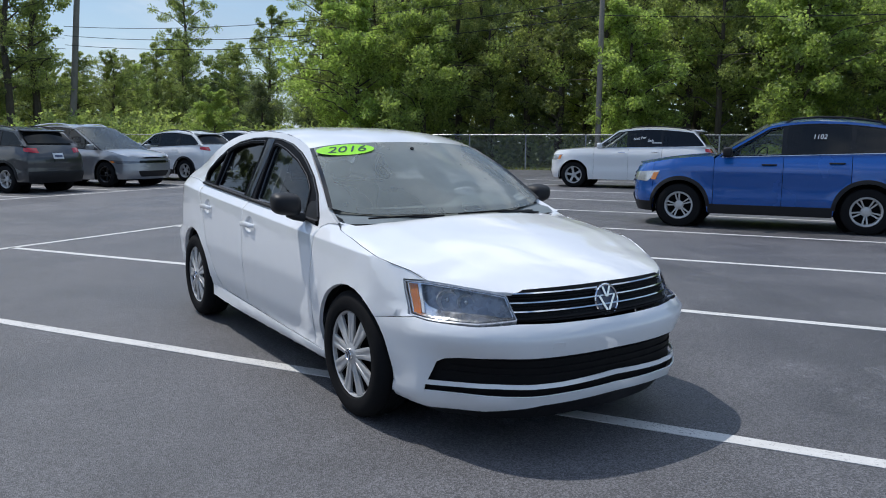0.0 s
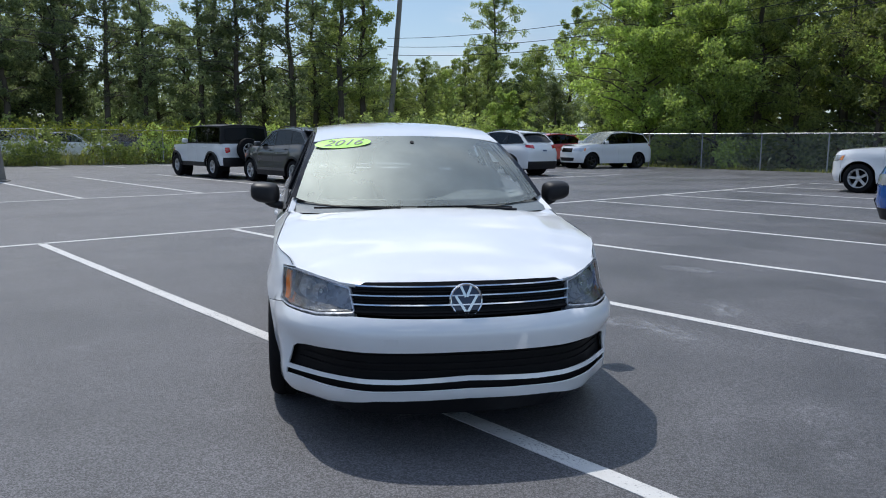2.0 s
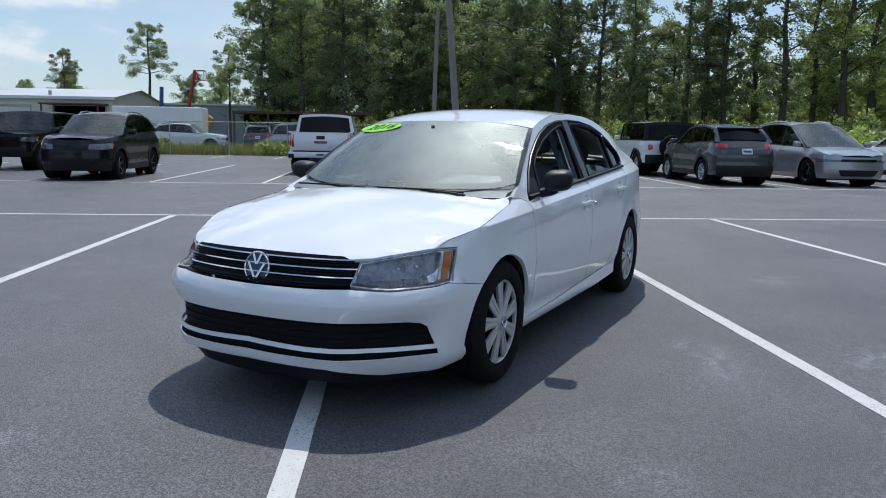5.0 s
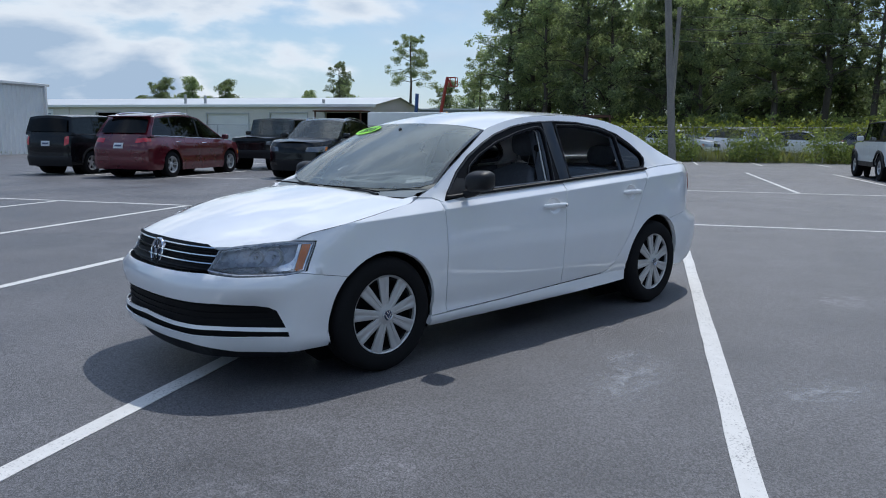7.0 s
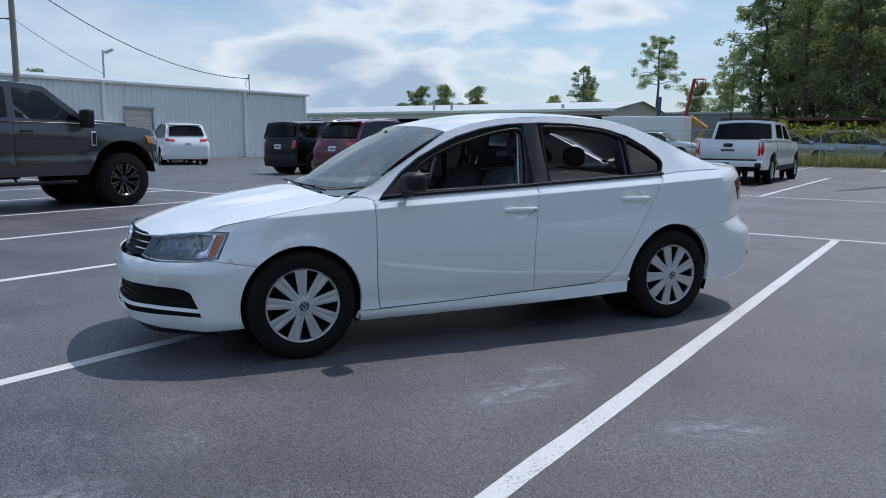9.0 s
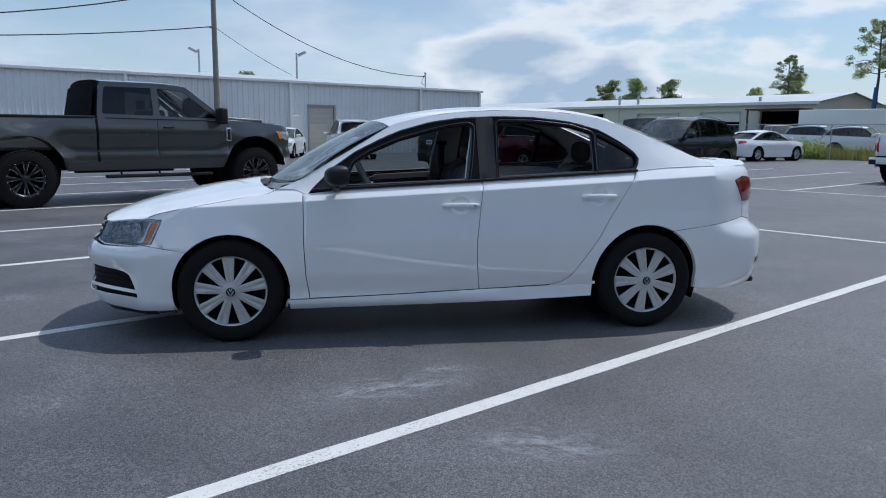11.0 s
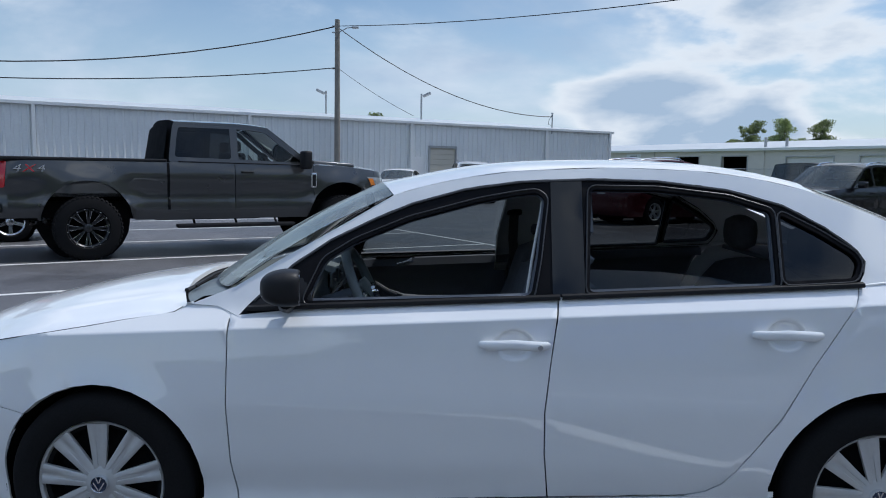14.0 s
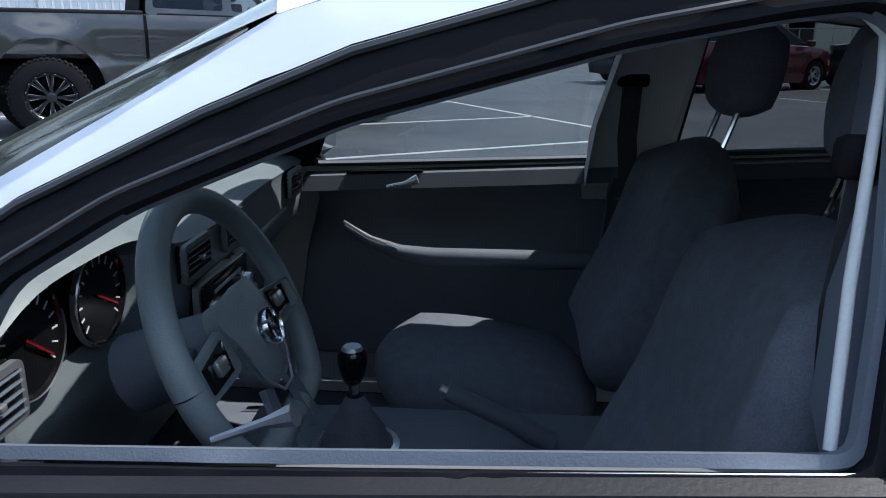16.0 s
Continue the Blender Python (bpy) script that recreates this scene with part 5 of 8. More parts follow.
    for sx in ([atop - 0.35] if bed and rbase > -0.6 else [atop - 0.35, atop - 1.25]):
        for sy in (-0.38, 0.38):
            seat = joined(box(sx - 0.09, sx + 0.07, sy - 0.24, sy + 0.24, belt[0] - 0.3, belt[0] + 0.2, 0.05), box(sx - 0.1, sx + 0.02, sy - 0.13, sy + 0.13, belt[0] + 0.22, belt[0] + 0.4, 0.04))
            part("seat", seat, seat_cloth, ob, smooth=True)
    wl_ = part("steering_wheel", lathe([(0.17, -0.012), (0.185, 0), (0.17, 0.012), (0.16, 0)], 20), black_plastic, ob)
    wl_.matrix_basis = Matrix.Translation((atop + 0.12, 0.38, belt[0] + 0.02)) @ Matrix.Rotation(radians(65), 4, "Z") @ Matrix.Rotation(radians(-25), 4, "X")
    if rails:
        for side in (1, -1):
            part("roof_rail", rod([(atop + (rtop - atop) * t, side * (yb - tumble * (zr - belt_mid) - 0.07), roof_z(atop + (rtop - atop) * t) + up_) for t, up_ in ((.12, .0), (.2, .055), (.4, .065), (.6, .065), (.8, .06), (.9, .05), (.97, .0))], 0.016, 6), black_plastic if rails == "black" else chrome, ob, smooth=True)
    # wheels
    for cx in (wb / 2, -wb / 2):
        for side in (1, -1):
            at = Matrix.Translation((cx, side * (hw - 0.125 - (0 if not chunky else -0.04)), R)) @ Matrix.Rotation(0 if side > 0 else math.pi, 4, "Z") @ Matrix.Rotation(0.3 * cx + side, 4, "Y")
            spoked_wheel(R, rim[0], 0.235 if not chunky else 0.31, rim[1], rim_mat, ob, at, rim[2], chunky)
    # lamps, grille, plates
    hz0, hz1, hl = head or (hood[0] - 0.24, hood[0] - 0.06, 0.55)
    s0, s1 = s_of(xf - 0.04), s_of(xf - hl)
    for side in (1, -1):
        p = part("headlight", panel(rounded([(s0 * 1.0, hz0 + 0.02), (s1 * 0.8, hz0), (s1, hz1), (s0 * 1.1, hz1 - 0.04)], 0.03), surf(0.006, side), 0.07, 0.02, 0.003, flip=side < 0), lamp_smoke if paint in (silver_car, grey_paint, black_paint) else lamp_clear, ob, smooth=True)
        part("indicator", panel([(s1 * 0.86, hz0 + 0.03), (s1 * 0.93, hz0 + 0.03), (s1 * 0.97, hz1 - 0.03), (s1 * 0.9, hz1 - 0.03)], surf(0.012, side), 0.07, 0.01, 0.002, flip=side < 0), lamp_amber, p)
        tz0, tz1, tl, tw = tail or (belt[1] - 0.18, belt[1] - 0.04, 0.30, 0.54)
        t0, t1 = s_of(xr + tl), S - tw
        part("tail_light", panel(rounded([(t0, tz1), (t0 + 0.03, tz0 + 0.05), (S - tw * 0.95, tz0), (t1 + 0.01, tz1 - 0.01)], 0.03), surf(0.010, side), 0.07, 0.02, 0.003, flip=side < 0), lamp_red, ob, smooth=True)
    gw, gz0, gz1, gm = grille or (s0 * 0.95, hood[0] - 0.27, hood[0] - 0.08, gloss_black)
    part("grille", panel(rounded([(-gw, gz0), (gw, gz0), (gw, gz1), (-gw, gz1)], 0.04), both(0.008), 0.08, 0.02, 0.003), gm, ob, smooth=True)
    for i in range(3):
        zz = gz0 + (gz1 - gz0) * (i + 0.5) / 3
        part("grille_bar", panel([(-gw * 0.95, zz - 0.012), (gw * 0.95, zz - 0.012), (gw * 0.95, zz + 0.012), (-gw * 0.95, zz + 0.012)], both(0.02), 0.15, 0.012, 0.002), chrome if bar == "chrome" else gloss_black, ob)
    part("lower_intake", panel(rounded([(-s0 * 1.1, gc + 0.1), (s0 * 1.1, gc + 0.1), (s0 * 1.3, gc + 0.27), (-s0 * 1.3, gc + 0.27)], 0.04), both(0.014), 0.1, 0.02, 0.003), black_plastic, ob, smooth=True)
    if plate:
        pz = gc + 0.14 if bed else belt[1] - 0.33
        pl = part("licence_plate", panel([(-0.15, pz), (0.15, pz), (0.15, pz + 0.15), (-0.15, pz + 0.15)], tailmap(0.15 if bed else 0.016), 0.1, 0.012, 0.001, flip=True), plate_white, ob)
        part("plate_bar", panel([(-0.11, pz + 0.05), (0.11, pz + 0.05), (0.11, pz + 0.10), (-0.11, pz + 0.10)], tailmap(0.154 if bed else 0.020), 0.1, 0.003, 0.0005, flip=True), plate_bar, pl)
    if spare:
        spoked_wheel(R * 0.97, rim[0], 0.22, rim[1], rim_mat, ob, Matrix.Translation((xr - 0.16, 0.05, 0.98)) @ Matrix.Rotation(radians(90), 4, "Z"))
    if bed:
        part("bed_floor", box(xr + 0.12, rbase - 0.05, -hw + 0.13, hw - 0.13, belt[1] - 0.55, belt[1] - 0.5), black_plastic, ob)
        for side in (1, -1):
            part("bed_rail", box(xr + 0.1, rbase - 0.03, side * (hw - 0.10) - 0.06, side * (hw - 0.10) + 0.06, belt[1] - 0.02, belt[1] + 0.03, 0.015), black_plastic if bed == 2 else paint, ob)
            part("bed_side", box(xr + 0.1, rbase - 0.03, side * (hw - 0.15) - 0.02, side * (hw - 0.15) + 0.02, belt[1] - 0.55, belt[1]), paint, ob)
    part("underbody", box(xr + 0.35, xf - 0.45, -hw + 0.32, hw - 0.32, gc - 0.02, gc + 0.25), dark_void, ob)
    return ob


blue_paint = paint("blue_paint", (0.006, 0.088, 0.36), 0.26, 0.3)
car_white = paint("car_white", (0.76, 0.77, 0.78), 0.35, 0)
grey_paint = paint("grey_paint", (0.052, 0.054, 0.059), 0.30, 0.5)
silver_car = paint("silver_car", (0.36, 0.37, 0.39), 0.32, 0.6)
maroon = paint("maroon_paint", (0.105, 0.007, 0.015), 0.28, 0.4)
black_paint = mat("black_paint", (0.004, 0.0045, 0.006), 0.25, 0.0, var=0.03, scale=2, coat=0.35, spec=0.25, rvar=0.03)
red_paint = paint("red_paint", (0.42, 0.025, 0.015), 0.3, 0.1)
truck_rim = mat("truck_rim", (0.035, 0.036, 0.04), 0.35, 0.6, var=0.4, scale=40, coat=0.4)
black_rim = mat("black_rim", (0.02, 0.02, 0.022), 0.3, 0.4, var=0.2, coat=0.5)

blue_suv = vehicle("suv", lot(2.30, 9.2, 0, 180), "bright blue compact suv with silver alloy wheels", "car", 4.52, 1.84, 1.68, 2.70, 0.86, 0.35, blue_paint, (0.95, 1.12), (1.08, 1.17), 0.85, 0.05, -1.62, -2.05,
        (-0.18, -1.12), (0.02 - 0.2, -1.12), (0.225, 5, True), cladding=black_plastic, rails="black", mirrors=black_plastic)
white_suv = vehicle("suv", lot(-2.0, 19.2, 0, 180), "white full-size suv with five-spoke alloy wheels", "car", 5.0, 1.94, 1.76, 2.98, 0.90, 0.385, car_white, (1.05, 1.16), (1.14, 1.2), 0.9, 0.2, -1.98, -2.35,
        (-0.12, -1.1), (-0.15, -1.12), (0.26, 5, False), rails="black", bar="chrome")
vehicle("suv", lot(-16.9, 9.2, 0, 180), "grey compact suv with dark glass and roof rails", "car", 4.40, 1.82, 1.64, 2.64, 0.85, 0.355, grey_paint, (0.96, 1.1), (1.06, 1.16), 0.85, 0.15, -1.55, -1.98,
        (-0.15, -1.05), (-0.18, -1.08), (0.235, 5, True), cladding=black_plastic, rails="black")
vehicle("off_roader", lot(-21.8, 8.9, 0, 180), "white boxy off-roader with black soft top and spare wheel", "car", 4.40, 1.85, 1.84, 2.95, 0.65, 0.40, car_white, (1.10, 1.16), (1.18, 1.18), 0.55, 0.35, -2.05, -2.12,
        (-0.2, -1.1), (-0.25, -1.12), (0.22, 5, False), cladding=black_plastic, roof_mat=black_plastic, boxy=0.85, tumble=0.1, flare=True, spare=True, gc=0.42, rear_glass=True, tail=(0.86, 1.06, 0.03, 0.80))
vehicle("minivan", lot(-17.15, 12.4, 0, 0), "silver minivan with chrome-trimmed dark grille", "car", 5.17, 2.0, 1.77, 3.09, 0.98, 0.365, silver_car, (0.80, 1.03), (1.02, 1.12), 1.34, 0.12, -2.0, -2.4,
        (-0.1, -1.35), (-0.12, -1.4), (0.24, 5, True), rim_mat=black_rim, rails="chrome", gc=0.2, head=(0.68, 0.785, 0.78), grille=(0.52, 0.70, 0.77, gloss_black))
vehicle("suv", lot(-17.3, 15.9, 0, 180), "white compact suv with dark tinted tailgate glass", "car", 4.40, 1.82, 1.64, 2.64, 0.85, 0.355, car_white, (0.96, 1.1), (1.06, 1.16), 0.85, 0.15, -1.55, -1.98,
        (-0.15, -1.05), (-0.18, -1.08), (0.235, 5, True), cladding=black_plastic, rails="black")
vehicle("suv", lot(-17.25, 18.9, 0, 180), "white mid-size suv with black wheels and slim tail lights", "car", 4.62, 1.86, 1.68, 2.70, 0.9, 0.365, car_white, (0.98, 1.1), (1.08, 1.18), 0.85, 0.15, -1.65, -2.1,
        (-0.15, -1.1), (-0.18, -1.12), (0.235, 5, False), rim_mat=black_rim, cladding=black_plastic, rails="black")
vehicle("suv", lot(-19.1, 28.3, 0, -104), "white full-size suv with black wheels by the fence", "car", 4.82, 1.94, 1.76, 2.92, 0.88, 0.375, car_white, (1.05, 1.16), (1.14, 1.2), 0.9, 0.2, -1.85, -2.2,
        (-0.12, -1.1), (-0.15, -1.12), (0.25, 5, False), rim_mat=black_rim, rails="black")
vehicle("suv", lot(-22.4, 27.3, 0, -104), "orange-red suv parked by the fence", "car", 4.62, 1.86, 1.68, 2.70, 0.9, 0.365, red_paint, (0.98, 1.1), (1.08, 1.18), 0.85, 0.15, -1.65, -2.1,
        (-0.15, -1.1), (-0.18, -1.12), (0.235, 5, False), rim_mat=black_rim, cladding=black_plastic, rails="black")
vehicle("pickup_truck", lot(-21.1, -2.6, 0, 180), "white full-size pickup truck with red tail lights", "truck", 5.85, 2.03, 1.88, 3.64, 0.95, 0.405, car_white, (1.10, 1.25), (1.22, 1.28), 1.0, 0.45, -1.15, -1.32,
        (-0.2,), (-0.22, -1.3), (0.25, 6, False), bed=1, boxy=0.5, gc=0.40, tumble=0.22, cladding=black_plastic, bar="chrome", tail=(0.82, 1.22, 0.22, 0.86), lower_front=chrome, mirrors=black_plastic)
vehicle("suv", lot(-16.2, -8.35, 0, 0), "black mid-size suv with black wheels", "car", 4.62, 1.86, 1.68, 2.70, 0.9, 0.365, black_paint, (0.98, 1.1), (1.08, 1.18), 0.85, 0.15, -1.65, -2.1,
        (-0.15, -1.1), (-0.18, -1.12), (0.235, 5, False), rim_mat=black_rim, cladding=black_plastic, rails="chrome")
vehicle("minivan", lot(-15.25, -12.95, 0, 180), "maroon minivan with bright alloy wheels", "car", 5.17, 2.0, 1.77, 3.09, 0.98, 0.365, maroon, (0.80, 1.03), (1.02, 1.12), 1.34, 0.12, -2.0, -2.4,
        (-0.1, -1.35), (-0.12, -1.4), (0.24, 5, True), rails="chrome", gc=0.2, bar="chrome")
vehicle("suv", lot(-15.4, -15.9, 0, 180), "black square-backed suv with alloy wheels", "car", 4.41, 1.76, 1.72, 2.63, 0.86, 0.345, black_paint, (1.0, 1.1), (1.1, 1.14), 0.75, 0.25, -1.95, -2.08,
        (-0.15, -1.1), (-0.18, -1.12), (0.22, 5, False), boxy=0.6, tumble=0.18, cladding=black_plastic, tail=(0.86, 1.14, 0.1, 0.66))
vehicle("off_roader", lot(-20.6, -12.2, 0, 0), "black boxy off-roader with soft top", "car", 4.40, 1.85, 1.84, 2.95, 0.65, 0.40, black_paint, (1.10, 1.16), (1.18, 1.18), 0.55, 0.35, -2.05, -2.12,
        (-0.2, -1.1), (-0.25, -1.12), (0.22, 5, False), rim_mat=black_rim, cladding=black_plastic, roof_mat=black_plastic, boxy=0.85, tumble=0.1, flare=True, spare=True, gc=0.42)
grey_truck = vehicle("pickup_truck", lot(-1.38, -10.5, 0.0, 180), "lifted dark grey crew-cab pickup truck on chunky tyres", "truck", 6.35, 2.06, 2.15, 4.06, 1.02, 0.47, dark_grey, (1.33, 1.46), (1.44, 1.48), 1.52, 0.74, -0.76, -0.86,
        (0.16,), (0.16, -0.88), (0.29, 8, True), rim_mat=truck_rim, sill_steps=True, bed=2, boxy=0.55, gc=0.60, tumble=0.2, chunky=True, tail=(1.02, 1.44, 0.24, 0.76), lower_front=chrome, cladding=dark_grey, mirrors=black_plastic)
vehicle("minivan", lot(-17.2, -26.8, 0, 244), "white minivan parked beside the metal building", "car", 5.17, 2.0, 1.77, 3.09, 0.98, 0.365, car_white, (0.80, 1.03), (1.02, 1.12), 1.34, 0.12, -2.0, -2.4,
        (-0.1, -1.35), (-0.12, -1.4), (0.24, 5, True), rails="chrome", gc=0.2)

vehicle("suv", lot(2.95, -13.65, 0, 180), "dark suv with bright alloy wheels parked beside the truck", "car", 4.62, 1.86, 1.60, 2.70, 0.9, 0.365, grey_paint, (0.98, 1.1), (1.05, 1.10), 0.85, 0.15, -1.65, -2.1,
        (-0.15, -1.1), (-0.18, -1.12), (0.25, 5, False), rim_mat=satin_alloy)
far_sedan = vehicle("sedan", lot(-14.6, -28.9, 0, 50), "white sedan parked beside the metal building", "car", 4.7, 1.82, 1.46, 2.75, 0.92, 0.33, car_white, (0.80, 0.95), (0.95, 1.0), 0.95, 0.15, -1.05, -1.75,
        (-0.2, -1.1), (-0.22, -1.2), (0.22, 5, True), gc=0.2)
tagged(copy_thing(far_sedan, lot(-32.2, -13.6, 0, 168)), "white sedan with dark wheels by the back fence", "car", "parked vehicles")

# writing chalked on windows, the truck's bed lettering and twin tail pipes
chalk = mat("window_chalk", (0.85, 0.86, 0.88), 0.8, var=0.1)


def lettering(text, size, material, parent, at, deep=.001, name="lettering", shear=0.0):
    cu = bpy.data.curves.new(name, "FONT")
    cu.body, cu.size, cu.extrude, cu.align_x, cu.align_y, cu.shear = text, size, deep, "CENTER", "CENTER", shear
    tmp = new("scratch", cu)
    me = bpy.data.meshes.new_from_object(tmp.evaluated_get(bpy.context.evaluated_depsgraph_get()))
    bpy.data.objects.remove(tmp)
    me.materials.clear()
    me.materials.append(material)
    ob = new(name, me)
    ob.parent, ob.matrix_basis = parent, at
    return ob


def on_flank(x, y, z, lean):
    """A frame on a vehicle's left side, letters read from outside."""
    return Matrix.Translation((x, y, z)) @ Matrix.Rotation(math.pi, 4, "Z") @ Matrix.Rotation(radians(90 - lean), 4, "X")


lettering("1102", .10, chalk, blue_suv, on_flank(-.66, .782, 1.46, 15), shear=.2)
for text, x, z, s in (("Not For", -.46, 1.49, .11), ("Sale", -.78, 1.43, .11)):
    lettering(text, s, chalk, white_suv, on_flank(x, .845, z, 15) @ Matrix.Rotation(radians(10 if x > -.5 else 0), 4, "Z"), shear=.2)
part("writing_bar", box(-1.10, -.82, .858, .862, 1.345, 1.375), chalk, white_suv)
for text, dx, m_ in (("4", .15, satin_alloy), ("X", 0, lamp_red), ("4", -.15, satin_alloy)):
    lettering(text, .15, m_, grey_truck, Matrix.Translation((-2.78 - dx, -1.012, 1.34)) @ Matrix.Rotation(radians(92), 4, "X") @ Matrix.Diagonal((1.5, 1, 1, 1)), .006, shear=.2)
part("hood_scoop", moved(box(-.50, .45, -.48, .48, -.05, .055, .045, 3), Matrix.Translation((2.05, 0, 1.475)) @ Matrix.Rotation(radians(3), 4, "Y")), dark_grey, grey_truck, smooth=True)
part("hood_deflector", box(1.62, 1.70, -.52, .52, 1.50, 1.535, .012), black_plastic, grey_truck, smooth=True)
vent_ = part("fender_vent", moved(box(-.05, .05, -.012, .012, -.13, .13, .012), Matrix.Translation((1.50, -1.022, 1.20))), satin_alloy, grey_truck, smooth=True)
part("vent_well", box(1.47, 1.53, -1.038, -1.032, 1.10, 1.30), black_plastic, vent_)
for x in (-2.52, -2.72):
    part("tail_pipe", rod([(x + .25, -.55, .60), (x, -.80, .57), (x - .04, -.90, .56)], .045, 12, False), satin_alloy, grey_truck, smooth=True)
tagged(copy_thing(bpy.data.objects["pickup_truck"], lot(-47.5, -20.2, 0, 30)), "white pickup truck in the weeds behind the fence", "truck", "vehicles in the yard behind the fence")
tagged(copy_thing(bpy.data.objects["pickup_truck"], lot(-50.5, -17.5, 0, -140)), "white pickup truck in the weeds behind the fence", "truck", "vehicles in the yard behind the fence")

# vehicles beyond the back fence: copies of the parked kinds
YARD = (("suv.003", -41, 3, 60), ("minivan", -42, -1.5, 80), ("suv.001", -41, 6.5, 45), ("suv.003", -43, 10, 70), ("minivan", -41.5, -5.2, 100), ("suv.002", -43, -8.5, 185), ("suv.004", -42, -12.5, 90), ("suv.001", -44, -15.5, 80), ("suv.002", -43, 14, 60))
for n_, (src, u, v, a) in enumerate(YARD):
    t = copy_thing(bpy.data.objects[src], lot(u, v, 0, a))
    t["group"] = "vehicles in the yard behind the fence"


# ---- the white sedan: nose to +x, its left side to +y ----
PLAN = [(2.30, 0.0), (2.285, 0.25), (2.225, 0.48), (2.10, 0.665), (1.90, 0.785), (1.60, 0.842), (1.2, 0.86), (0.6, 0.866), (0.0, 0.868), (-0.6, 0.866),
        (-1.2, 0.858), (-1.6, 0.842), (-1.97, 0.795), (-2.20, 0.69), (-2.335, 0.47), (-2.39, 0.22), (-2.40, 0.0)]


def spline(pts, n=40):
    out, k = [], len(pts)
    for i in range(k - 1):
        p0 = pts[i - 1] if i else (pts[1][0], -pts[1][1])
        p3 = pts[i + 2] if i + 2 < k else (pts[-2][0], -pts[-2][1])
        for j in range(n):
            t = j / n
            out.append(tuple(0.5 * (2 * b + (c - a) * t + (2 * a - 5 * b + 4 * c - d) * t * t + (3 * b - a - 3 * c + d) * t ** 3) for a, b, c, d in zip(p0, pts[i], pts[i + 1], p3)))
    return out + [pts[-1]]


LINE = spline(PLAN)
ARC = [0.0]
for a, b in zip(LINE, LINE[1:]):
    ARC.append(ARC[-1] + math.dist(a, b))


def table(tab, v):
    if v <= tab[0][0]:
        return tab[0][1]
    for i in range(len(tab) - 1):
        (a, p), (b, q) = tab[i], tab[i + 1]
        if v <= b:                                # eased through the knots, without overshoot
            g = (q - p) / (b - a)
            g0 = (p - tab[i - 1][1]) / (a - tab[i - 1][0]) if i else g
            g1 = (tab[i + 2][1] - q) / (tab[i + 2][0] - b) if i + 2 < len(tab) else g
            m0 = 2 * g0 * g / (g0 + g) if g0 * g > 0 else 0.0
            m1 = 2 * g1 * g / (g1 + g) if g1 * g > 0 else 0.0
            h, t = b - a, (v - a) / (b - a)
            return p * (1 + 2 * t) * (1 - t) ** 2 + q * t * t * (3 - 2 * t) + h * t * (1 - t) * (m0 * (1 - t) - m1 * t)
    return tab[-1][1]


def ease(a, b, v):
    t = min(1, max(0, (v - a) / (b - a)))
    return t * t * (3 - 2 * t)


FRONT = [(.15, .08), (.20, .036), (.25, .012), (.29, .002), (.34, .012), (.45, .012), (.52, 0), (.56, .008), (.585, .03), (.62, .075), (.70, .105), (.75, .14), (.80, .20), (.90, .34)]
LOW = [(.15, .12), (.18, .075), (.22, .035), (.25, .035), (.28, .045), (.33, .036), (.40, .020), (.45, .014), (.60, 0.0)]
REAR = [(.15, .2), (.22, .10), (.28, .04), (.34, .02), (.5, 0), (.60, .0), (.64, .03), (.67, .075), (.75, .085), (.9, .085), (1.0, .10), (1.06, .13), (1.12, .2)]
HANDLES = ((-0.08, 0.826), (-0.985, 0.874))


def crease(x):
    return .905 - .055 * max(-2.0, min(1.5, x))


def inset(x, z):
    c = crease(x)
    if z <= .6:
        side = table(LOW, z)
    elif z <= c:
        side = .028 * ((z - .6) / (c - .6)) ** 1.4
    else:
        side = .028 + (z - c) * 1.0
    for hx, hz in HANDLES:
        side += 0.018 * ease(.053, .040, math.hypot((x - hx) / 1.28, z - hz))
    f, r = ease(1.5, 2.1, x), ease(-1.7, -2.2, x)
    for cx, cz, cr in ((1.3255, .315, .352), (-1.3255, .32, .37)):      # flared arch lips
        d = math.hypot(x - cx, z - cz) - cr
        if -0.02 < d < 0.09:
            side -= 0.012 * (1 - d / 0.09) ** 2 * ease(0.2, 0.4, z)
    facet = (2.24 - x) / .37                      # the lower bumper sweeps back in flat facets from a soft edge
    swept = .042 * math.sin(math.pi * facet) * ease(.54, .38, z) if 0 < facet < 1 else 0.0
    return side * (1 - f) * (1 - r) + f * table(FRONT, z) + r * table(REAR, z) + swept


def along(s):
    lo, hi = 0, len(ARC) - 1
    while hi - lo > 1:
        m = (lo + hi) // 2
        lo, hi = (m, hi) if ARC[m] <= s else (lo, m)
    t = (s - ARC[lo]) / (ARC[hi] - ARC[lo])
    (x0, y0), (x1, y1) = LINE[lo], LINE[hi]
    n = math.hypot(x1 - x0, y1 - y0)
    return x0 + (x1 - x0) * t, y0 + (y1 - y0) * t, -(y1 - y0) / n, (x1 - x0) / n


def skin(off=0.0, side=0):
    """The sedan's flank, nose and tail, by the way s round its plan and the height; off pushes outwards."""
    def place(s, z):
        sd = side or (1 if s >= 0 else -1)
        x, y, nx, ny = along(min(ARC[-1], abs(s)))
        d = inset(x, z) - off
        y = y + ny * d
        return Vector((x + nx * d, sd * (max(0.0, y) if off <= 0 else y), z))
    return place


def s_at(x):
    for (a, p), (b, q), m, n in zip(LINE, LINE[1:], ARC, ARC[1:]):
        if b <= x:
            return m + (n - m) * (a - x) / max(1e-9, a - b)
    return ARC[-1]


def belt_z(x):
    return .966 - .053 * x


